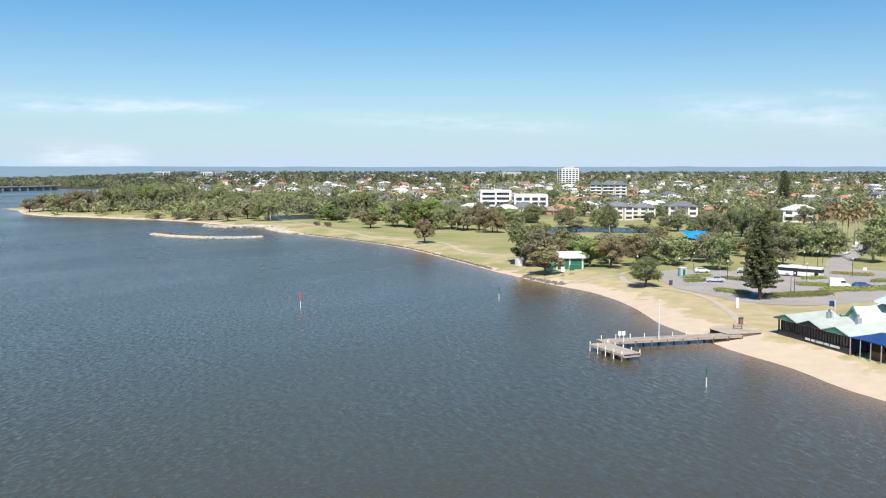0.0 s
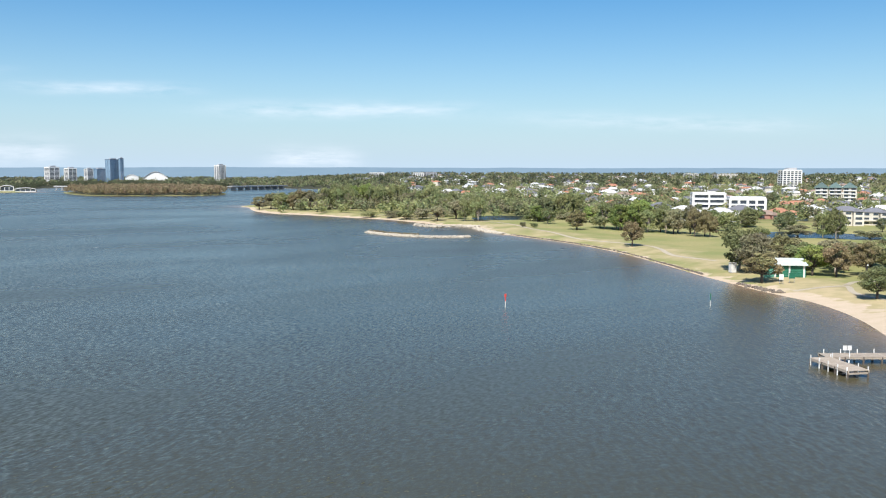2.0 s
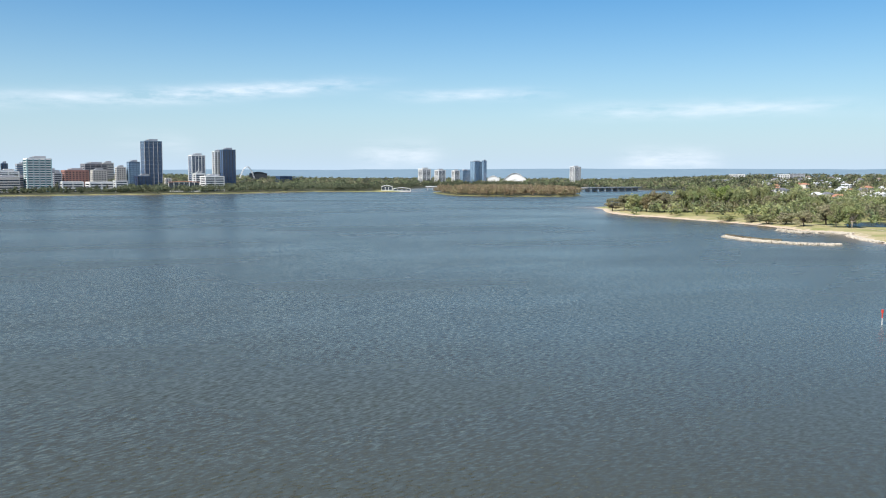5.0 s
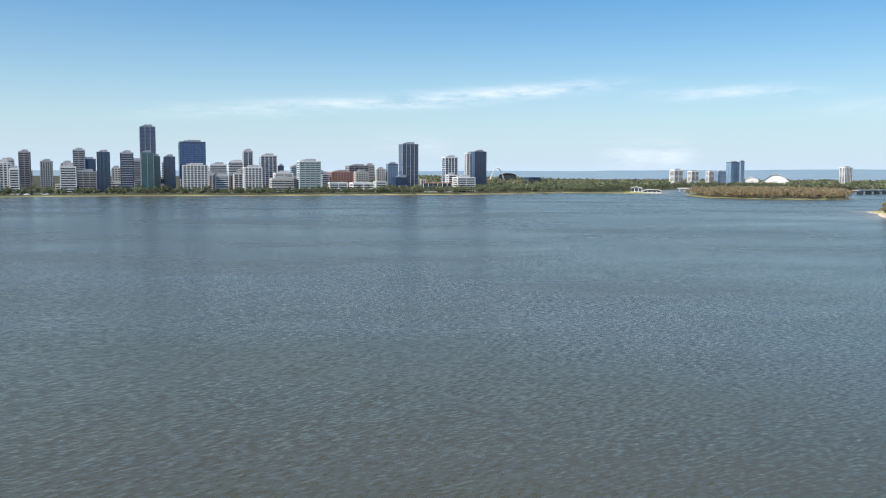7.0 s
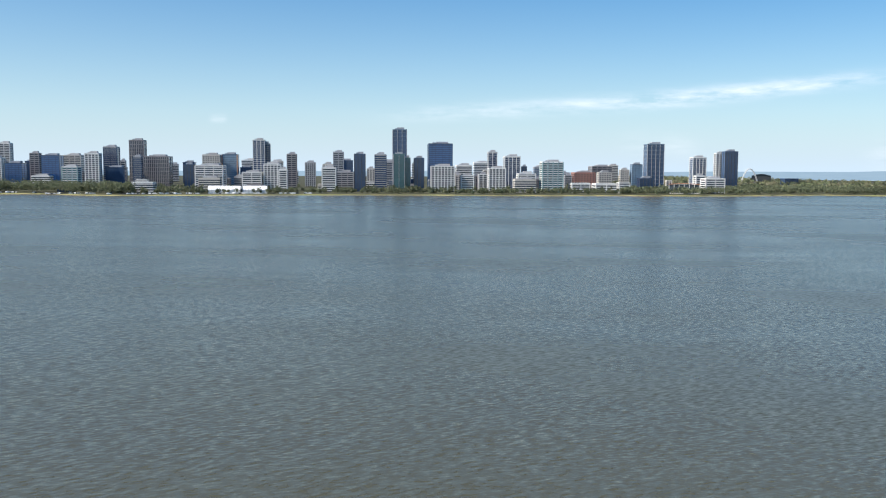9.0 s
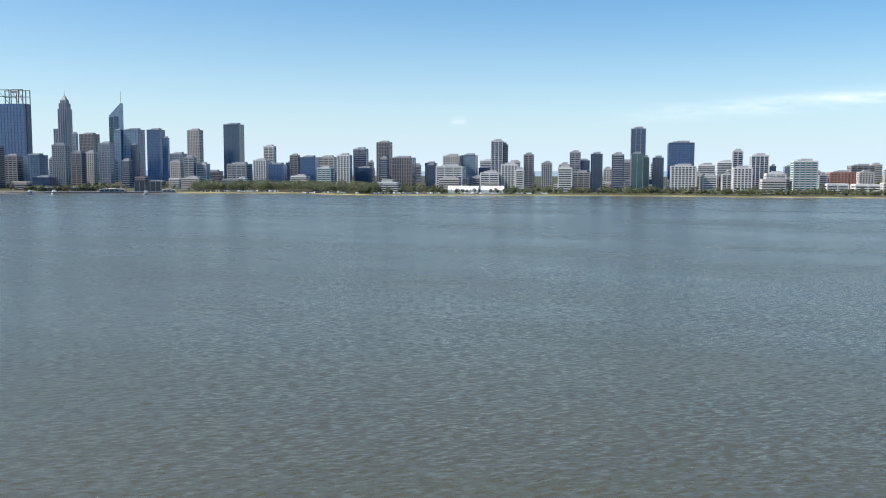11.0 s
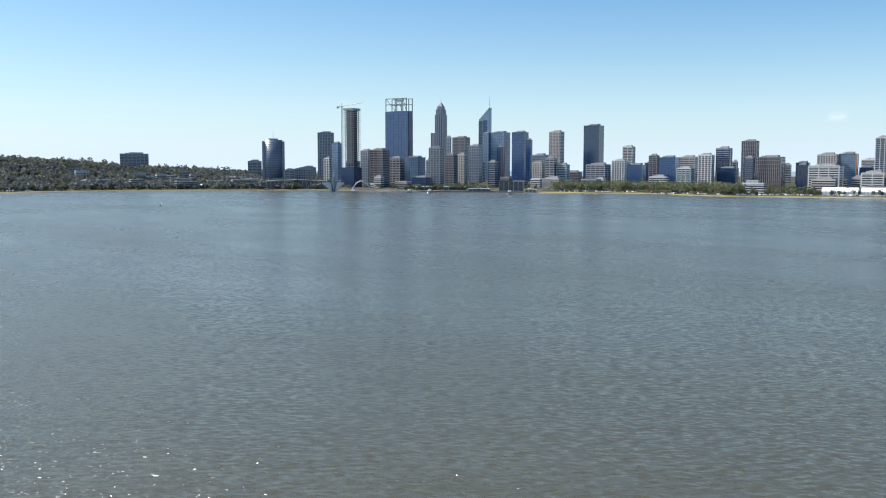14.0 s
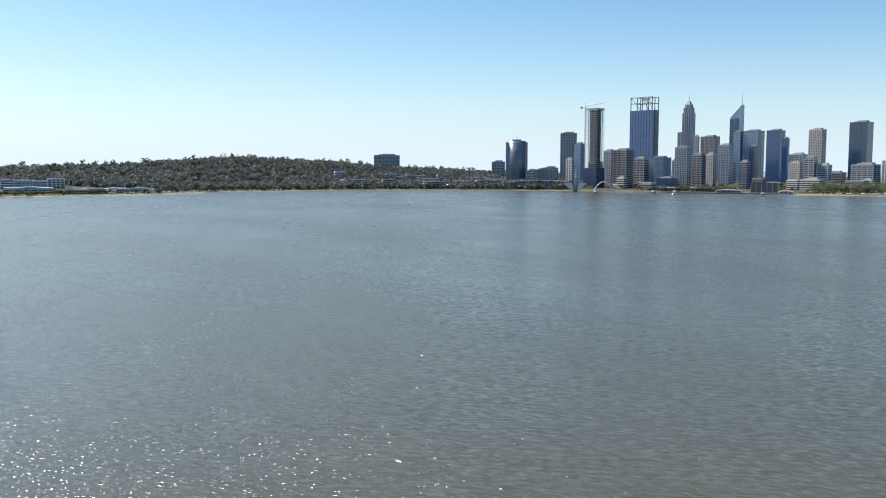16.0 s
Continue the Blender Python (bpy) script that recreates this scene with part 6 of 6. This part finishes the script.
def braced_tower(x, y, w, dep, roof, crown, facing):
    """Dark blue office tower under an open steel crown."""
    root, z = landmark("crowned_tower", x, y, facing, "dark blue glass tower under an open steel crown")
    roof, crown = roof - z, crown - z
    block("body", BLUEG, root, (0, 0, 0), (w, dep, roof))
    for k in range(1, int(roof / 7.6)):
        block("floor_slab", NAVYG, root, (0, 0, k * 7.6), (w + .5, dep + .5, 0.5))
    for k in range(9):
        block("pier", NAVYG, root, (-w / 2 + w * k / 8, -dep / 2, 0), (0.7, 0.8, roof))
    for s in (-1, 1):
        block("side_core", BROWN, root, (s * (w / 2 + 0.4), dep * 0.1, 0), (2.5, dep * 0.5, roof))
    for u in (-w / 2 + 1, -2.4, 2.4, w * 0.32, w / 2 - 1):
        for v in (-dep / 2 + 1, dep / 2 - 1):
            block("crown_column", DARKM, root, (u, v, roof), (1.5, 1.5, crown - roof))
    for zz in (crown - 1.6, (roof + crown) / 2):
        for v in (-dep / 2 + 1, dep / 2 - 1):
            block("crown_beam", DARKM, root, (-w / 4 - 1.2, v, zz), (w / 2 - 2.4, 1.3, 1.4))
            block("crown_beam", DARKM, root, (w / 4 + .5, v, zz), (w / 2 - 2.4, 1.3, 1.4))
    for a, b in ((-w / 2 + 1, -2.4), (2.4, w * .32), (w * .32, w / 2 - 1)):
        bm = bmesh.new()
        rod(bm, (a, -dep / 2 + 1, crown), (b, -dep / 2 + 1, roof), 0.6, 0.6, 6)
        part("crown_brace", bm, DARKM, root)
    block("sign_panel", BROWN, root, (w * 0.17, -dep / 2 + 0.3, crown - 9), (w * 0.24, 0.5, 6))


def stepped_tower(x, y, w, top, spire, facing):
    """Pale granite tower that steps in to a pyramid and a mast."""
    root, z = landmark("stepped_tower", x, y, facing, "pale grey stepped tower with a pyramid top")
    top, spire = top - z, spire - z
    for name, ww, dd, off, hh in (("shaft", w, w, 0, top * 0.86), ("shoulder", w * 0.72, w * .9, -w * 0.72, top * 0.62), ("upper_shaft", w * 0.82, w * .82, 0, top * 0.93), ("crown", w * 0.6, w * .6, 0, top * 0.97)):
        s = block(name, GREYG, root, (off, 0, 0), (ww, dd, hh))
        for k in range(1, int(hh / 7)):
            block("floor_slab", GREYG, root, (off, 0, k * 7), (ww + .3, dd + .3, 0.8))
        for k in range(5):
            block("pier", GREY, root, (off - ww / 2 + ww * k / 4, -dd / 2, 0), (1.3, 0.8, hh))
            block("pier", GREY, root, (off + ww / 2, -dd / 2 + dd * k / 4, 0), (0.8, 1.3, hh))
    bm = bmesh.new()
    bmesh.ops.create_cone(bm, cap_ends=True, segments=4, radius1=w * 0.44, radius2=w * 0.12, depth=top * 0.06, matrix=Matrix.Translation((0, 0, top * 0.99)) @ Matrix.Rotation(radians(45), 4, "Z"))
    part("pyramid", bm, GREY, root)
    bm = bmesh.new()
    rod(bm, (0, 0, top), (0, 0, spire), 0.8, 0.2, 6)
    part("mast", bm, GREY, root)


def slanted_tower(x, y, w, low, high, spire, facing):
    """Glass tower with a raked white top and a mast."""
    root, z = landmark("raked_tower", x, y, facing, "glass tower with a raked white top and mast")
    low, high, spire, dep = low - z, high - z, spire - z, w * 0.8
    bm = bmesh.new()
    f = [(-w / 2, 0), (w / 2, 0), (w / 2, high), (-w / 2 + 1, low)]
    a = [bm.verts.new((u, -dep / 2, v)) for u, v in f]
    b = [bm.verts.new((u, dep / 2, v)) for u, v in f]
    bm.faces.new(a)
    bm.faces.new(b[::-1])
    for k in range(4):
        bm.faces.new((a[k], b[k], b[(k + 1) % 4], a[(k + 1) % 4]))
    part("body", bm, WHITE, root)
    block("glass_bay", GREENG, root, (-w * .3, -dep / 2 - .2, 0), (w * 0.34, 1.2, low * 0.98))
    block("glass_bay", BLUEG, root, (w * .12, -dep / 2 - .2, 0), (w * 0.34, 1.2, low * 0.99))
    for k in range(1, int(low / 7)):
        block("floor_slab", GREY, root, (-w * .1, -dep / 2 - .2, k * 7), (w * .8, 1.6, 0.6))
    bm = bmesh.new()
    rod(bm, (w * .42, 0, high - 4), (w * .42, 0, spire), 0.9, 0.25, 6)
    part("mast", bm, GREY, root)


def rising_tower(x, y, w, top, mast, facing):
    """A tower under construction: bare slabs round a concrete core, with a crane."""
    root, z = landmark("unfinished_tower", x, y, facing, "concrete tower under construction with bare floor slabs")
    top = top - z
    block("core", DARKM, root, (0, 0, 0), (w * 0.55, w * 0.6, top - 2))
    n = int(top / 3.6)
    for k in range(1, n):
        block("floor_slab", GREY, root, (0, 0, k * 3.6), (w, w * 0.9, 0.7))
    for u in (-.36, -.12, .12, .36):
        for v in (-.33, .33):
            block("column", GREY, root, (u * w, v * w, 0), (0.9, 0.9, top - 3))
    block("screen", BROWN, root, (0, -w * .31, top * 0.3), (w * 0.5, 0.5, top * .66))
    block("jump_form", GREY, root, (0, 0, top - 3.5), (w * 0.92, w * .9, 3.5))
    block("hoarding", NAVYG, root, (2, -w * 0.2, 0), (w * 1.15, w, top * .25))
    crane, z = landmark("tower_crane", x - w * 0.9 * math.cos(radians(facing)), y - w * .9 * math.sin(radians(facing)), facing, "pale tower crane beside the unfinished tower", "crane")
    h = mast - z
    for u in (-1, 1):
        for v in (-1, 1):
            block("mast_leg", STEEL, crane, (u, v, 0), (0.45, 0.45, h))
    bm = bmesh.new()
    for k in range(int(h / 3)):
        rod(bm, (-1 if k % 2 else 1, -1, k * 3), (1 if k % 2 else -1, -1, k * 3 + 3), .16, .16, 4)
        rod(bm, (-1, -1 if k % 2 else 1, k * 3), (-1, 1 if k % 2 else -1, k * 3 + 3), .16, .16, 4)
    part("lattice", bm, STEEL, crane)
    bm = bmesh.new()
    rod(bm, (-11, 0, h - 1), (0, 0, h), .8, .8, 5)
    rod(bm, (0, 0, h), (46, 8, h + 6), .8, .4, 5)
    rod(bm, (0, 0, h), (-1, 0, h + 7), .6, .3, 5)
    rod(bm, (-1, 0, h + 7), (34, 6, h + 5), .15, .15, 4)
    part("jib", bm, STEEL, crane)
    block("counterweight", GREY, crane, (-10, 0, h - 4), (4, 2.5, 4))
    block("cab", WHITE, crane, (1.5, -1.5, h - 3), (2, 2, 2.6))


def round_tower(x, y, r, top, glass, facing, mast=0):
    """A tower with a rounded face and thin floor edges."""
    root, z = landmark("rounded_tower", x, y, facing, "rounded glass tower with fine floor lines")
    top -= z
    bm = bmesh.new()
    bmesh.ops.create_cone(bm, cap_ends=True, segments=28, radius1=r, radius2=r, depth=top, matrix=Matrix.Translation((0, 0, top / 2)))
    part("body", bm, glass, root, "", True)
    bm = bmesh.new()
    bmesh.ops.create_cone(bm, cap_ends=True, segments=28, radius1=r + .35, radius2=r + .35, depth=0.9)
    ring = part("floor_slab", bm, GREYG, root)
    for k in range(1, int(top / 3.6)):
        o = new("floor_slab", ring.data)
        o.parent, o.location = root, (0, 0, k * 3.6)
    block("wing", GREYG, root, (-r * .75, 4, 0), (r * .9, r * 1.2, top * .97))
    block("wing", GREYG, root, (r * .75, 4, 0), (r * .9, r * 1.2, top * .97))
    block("roof_plant", GREY, root, (0, 0, top), (r, r, 3))
    if mast:
        bm = bmesh.new()
        rod(bm, (0, 0, top), (0, 0, top + mast), .5, .15, 5)
        part("mast", bm, GREY, root)


braced_tower(-2135, -710, 65.4, 27.5, 184.4, 216.5, 72)
stepped_tower(-2262, -636, 22.7, 210.3, 227.8, 75)
slanted_tower(-2271, -519, 29.1, 168.0, 199.5, 228.7, 88)
rising_tower(-1629, -639, 26.6, 155.7, 161.1, 75)
round_tower(-1657, -822, 18.8, 97.0, ROUNDG, 116, 18)
tower(-1634, -468, 23, 18, 79.2, "grey_pier", 78)


# ---- waterfront ----
def marquee(x, y, long, facing):
    root, z = landmark("marquee", x, y, facing, "long white marquee on the far bank", "marquee")
    bm = bmesh.new()
    sec = [(-9, 0), (-9, 6), (-5, 10), (0, 11.5), (5, 10), (9, 6), (9, 0)]
    a = [bm.verts.new((-long / 2, v, h)) for v, h in sec]
    b = [bm.verts.new((long / 2, v, h)) for v, h in sec]
    for k in range(6):
        bm.faces.new((a[k], a[k + 1], b[k + 1], b[k]))
    bm.faces.new(a[::-1])
    bm.faces.new(b)
    part("canopy", bm, CARW, root)
    for k in range(9):
        bm = bmesh.new()
        u = -long / 2 + k * long / 8
        for (v0, h0), (v1, h1) in zip(sec, sec[1:]):
            rod(bm, (u, v0 * 1.01, h0 + .1), (u, v1 * 1.01, h1 + .1), .22, .22, 4)
        part("rib", bm, GREY, root)


def low_hall(name, x, y, long, deep, high, roof_m, wall_m, facing, words, curve=0.0):
    """A low waterfront building with a curved or flat roof, columns and glazing."""
    root, z = landmark(name, x, y, facing, words, "building")
    block("glazing", WINDOW, root, (0, 0, 0), (long * 0.97, deep * 0.94, high))
    n = max(3, int(long / 7))
    for k in range(n + 1):
        block("column", wall_m, root, (-long / 2 * 0.98 + long * .98 * k / n, -deep / 2, 0), (0.8, 0.8, high))
    block("base", wall_m, root, (0, 0, 0), (long, deep, 1.6))
    bm = bmesh.new()
    g = []
    for k in range(17):
        u = -long / 2 + long * k / 16
        h = high + curve * math.sin(math.pi * k / 16)
        g.append([bm.verts.new((u * 1.03, s * deep / 2 * 1.08, h + e)) for s, e in ((-1, 0), (-1, 0.7), (1, 0.7), (1, 0))])
    for a, b in zip(g, g[1:]):
        for k in range(4):
            bm.faces.new((a[k], a[(k + 1) % 4], b[(k + 1) % 4], b[k]))
    bm.faces.new(g[0][::-1])
    bm.faces.new(g[-1])
    part("roof", bm, roof_m, root)
    if curve > 4:
        for s in (-1, 1):
            bm = bmesh.new()
            low, up = [], []
            for k in range(17):
                u = -long / 2 + long * k / 16
                low.append(bm.verts.new((u, s * deep / 2, 0)))
                up.append(bm.verts.new((u, s * deep / 2, high + curve * math.sin(math.pi * k / 16))))
            for k in range(16):
                bm.faces.new((low[k], low[k + 1], up[k + 1], up[k]))
            part("gable_wall", bm, wall_m, root)


def arch_bridge(x, y, span, rise, facing, words):
    root, z = landmark("arch_bridge", x, y, facing, words, "bridge")
    for s in (-1, 1):
        bm = bmesh.new()
        p = [(u * span / 2, s * (2 + 1.5 * (1 - abs(u))), rise * (1 - u * u)) for u in np.linspace(-1, 1, 15)]
        for a, b in zip(p, p[1:]):
            rod(bm, a, b, .7, .7, 6)
        part("arch", bm, WHITE, root, "white steel arch")
    block("deck", GREY, root, (0, 0, 2.5), (span * 1.3, 4, 0.8))


def beam_bridge(a, b, z, wide, piers, words):
    ax, ay = at(*a)
    bx, by = at(*b)
    root = tagged(new("causeway_bridge"), words, "bridge")
    root.matrix_basis = pose((ax + bx) / 2, (ay + by) / 2, 0, 0, 0, math.degrees(math.atan2(by - ay, bx - ax)))
    length = math.hypot(bx - ax, by - ay)
    block("deck", GREY, root, (0, 0, z), (length, wide, 1.0))
    for s in (-1, 1):
        block("railing", WHITE, root, (0, s * wide / 2, z + 1.1), (length, 0.3, 0.8))
    for k in range(piers):
        block("pier", GREY, root, (-length / 2 + length * (k + .5) / piers, 0, -3), (2.2, wide * .9, z + 3.2))


marquee(-1285, 195, 45, 74)
marquee(-1278, 237, 34, 74)
low_hall("waterfront_hall", -1496, -696, 109, 40, 14.0, GREY, GREY, 115, "long low convention hall with a curved grey roof", 2.5)
low_hall("waterfront_hall", -1417, -426, 32, 14, 6.9, WHITE, GREY, 107, "low quay pavilion with white roofs", 0)
low_hall("waterfront_hall", -1431, -378, 36, 14, 6.8, WHITE, GREY, 105, "low quay pavilion with white roofs", 0)
low_hall("waterfront_hall", -1392, -327, 36, 16, 4.0, WHITE, GREY, 103, "low white ferry terminal on the quay", 1.0)
low_hall("waterfront_hall", -1413, -279, 39, 22, 15.5, DARKM, GREY, 101, "dark glazed ferry hall on the quay", 0)
low_hall("waterfront_hall", -1379, -241, 19, 12, 4.0, WHITE, WHITE, 100, "small white jetty pavilion", 2.0)
low_hall("waterfront_hall", -956, 1156, 18, 16, 6.7, WHITE, WHITE, 40, "white riverside pavilion with a curved roof", 2)
low_hall("waterfront_hall", -930, 1164, 29, 16, 4.0, WHITE, WHITE, 39, "white riverside pavilion with a curved roof", 2)
low_hall("waterfront_hall", -1459, 2272, 36, 40, 13.6, WHITE, WHITE, 33, "white tented hall by the casino", 8)
low_hall("waterfront_hall", -1429, 2349, 81, 60, 4.0, WHITE, WHITE, 31, "pale domed hall by the casino", 26)
low_hall("waterfront_hall", -1123, 869, 46, 20, 14.3, TILE, WHITE, 52, "long white hall with an orange roof", 1)
low_hall("waterfront_hall", -1851, 1681, 48, 60, 18.4, DARKM, DARKM, 48, "dark stadium bowl beyond the trees", 5)
arch_bridge(-1402, -534, 34, 17, 111, "white arched footbridge on the quay")
arch_bridge(-1721, 1526, 44, 36, 73, "white arched footbridge beyond the trees")
beam_bridge((26.9, 1560), (23.5, 1690), 5.5, 12, 8, "long low concrete causeway bridge")
beam_bridge((37.1, 1640), (35.6, 1640), 5, 14, 5, "low concrete causeway bridge")


def build_quay():
    """Concrete quay edge in front of the towers, with a coping along the water."""
    edge = [(x, y) for x, y in RIVER if 98.6 < math.degrees(math.atan2(-x, y)) % 360 < 112.4]
    sec = ((-2.0, -1.5), (-2.0, 2.1), (-0.8, 2.1), (-0.8, 1.9), (26.0, 2.0), (26.0, 0.0))
    verts, faces = [], []
    for k, (x, y) in enumerate(edge):
        d = math.hypot(x, y)
        for out, z in sec:
            verts.append((x * (d + out) / d, y * (d + out) / d, z))
        if k:
            i, j = len(verts) - 2 * len(sec), len(verts) - len(sec)
            faces += [(i + q, i + q + 1, j + q + 1, j + q) for q in range(len(sec) - 1)]
    tagged(mesh_ob("quay", verts, faces, mat("quay_concrete", (0.2, 0.195, 0.19), 0.9)), "grey concrete quay along the city waterfront", "quay", kind="structure")


build_quay()


def far_cars(words, a0, a1, back, count, seed):
    """Rows of parked cars too far off to tell apart."""
    own = np.random.default_rng(seed)
    outline = ((-2.1, 0.3), (2.1, 0.3), (2.1, 0.85), (1.1, 1.0), (0.5, 1.5), (-1.3, 1.5), (-2.0, 1.0))
    verts, faces, slots = [], [], []
    n = len(outline)
    for ang in own.uniform(a0, a1, count):
        edge = float(np.interp(ang, [q[0] for q in FAR], [q[1] for q in FAR]))
        x, y = at(ang, edge + back + own.uniform(-3, 3))
        z, turn, size = ground_z(x, y), radians(ang + own.choice((0, 90)) + own.uniform(-12, 12)), own.uniform(0.95, 1.5)
        c, s, k = math.cos(turn) * size, math.sin(turn) * size, len(verts)
        for side in (-0.85, 0.85):
            verts += [(x + u * c - side * s, y + u * s + side * c, z + h * size) for u, h in outline]
        fs = [tuple(k + (i + d) % n + e for d, e in ((0, 0), (1, 0), (1, n), (0, n))) for i in range(n)]
        faces += fs + [tuple(range(k + n - 1, k - 1, -1)), tuple(range(k + n, k + 2 * n))]
        slots += [int(own.choice((0, 0, 1, 2)))] * (n + 2)
    me = bpy.data.meshes.new("parked_cars")
    me.from_pydata(verts, [], faces)
    for m in (CARW, CARS, DARKM):
        me.materials.append(m)
    me.polygons.foreach_set("material_index", slots)
    tagged(new("parked_cars", me), words, "cars", kind="stuff")


far_cars("distant rows of pale cars along the promenade", 76, 98, 17, 150, 5)
far_cars("distant line of cars on the road under the hill", 130, 142, 22, 110, 6)


# ---- boats and the bell tower ----
def sailboat(x, y, turn):
    root = tagged(new("sailboat"), "small dark sailboat with a pale sail", "boat")
    bm = bmesh.new()
    profile(bm, ((-2.6, .5), (-2.2, -.3), (1.8, -.3), (3.0, .7)), 0.9, 0.1)
    part("hull", bm, DARKM, root)
    bm = bmesh.new()
    rod(bm, (0.4, 0, .4), (0.4, 0, 8.2), .07, .04, 6)
    part("mast", bm, STEEL, root)
    bm = bmesh.new()
    a = [bm.verts.new(q) for q in ((0.3, 0, 1.3), (-2.4, 0.5, 1.3), (0.3, 0, 8.0), (-1.1, .45, 4.2))]
    bm.faces.new((a[0], a[1], a[3], a[2]))
    bmesh.ops.solidify(bm, geom=bm.faces[:], thickness=0.04)
    part("sail", bm, WHITE, root)
    root.matrix_basis = pose(x, y, 0, 0, 0, turn)


def ferry(x, y, turn, long):
    root = tagged(new("ferry"), "white passenger ferry moored at the quay", "ferry", "moored boats")
    bm = bmesh.new()
    profile(bm, ((-long / 2, 1.6), (-long / 2 + .5, -.4), (long / 2 - 2, -.4), (long / 2, 2.0)), 3.2, 0.2)
    part("hull", bm, WHITE, root)
    block("cabin", WHITE, root, (-1, 0, 1.5), (long * .7, 5, 2.4))
    block("window_band", WINDOW, root, (-1, 0, 2.2), (long * .71, 5.1, 1.1))
    block("upper_deck", WHITE, root, (-2, 0, 3.9), (long * .4, 4.2, 2.0))
    root.matrix_basis = pose(x, y, 0, 0, 0, turn)


sailboat(-728, -478, 30)
for bx, by, bt, bl in ((-1308, -386, 20, 24), (-1305, -418, 10, 18), (-1263, -494, 15, 20), (-1270, -253, 12, 22)):
    ferry(bx, by, bt, bl)
bell, _ = landmark("bell_tower", -1376, -573, 108, "white sail-shaped bell tower hall by the quay", "bell tower")
for s, lean in ((-1, 5.5), (1, 3.0)):
    bm = bmesh.new()
    v = [bm.verts.new(q) for q in ((s * 3, -5, 0), (s * 3, 5, 0), (s * (14 + lean), 3, 13), (s * (14 + lean), -3, 15), (s * 6, -4, 15), (s * 6, 4, 13))]
    for f in ((0, 4, 3), (1, 2, 5), (0, 3, 2, 1), (4, 5, 2, 3), (0, 1, 5, 4)):
        bm.faces.new([v[i] for i in f])
    part("wing", bm, WHITE, bell)
bm = bmesh.new()
rod(bm, (0, 0, 0), (0, 0, 24), 3.6, 2.6, 6)
part("glass_spire", bm, GREYG, bell)
bm = bmesh.new()
rod(bm, (0, 0, 24), (0, 0, 38), 1.0, 0.15, 6)
part("spike", bm, STEEL, bell)
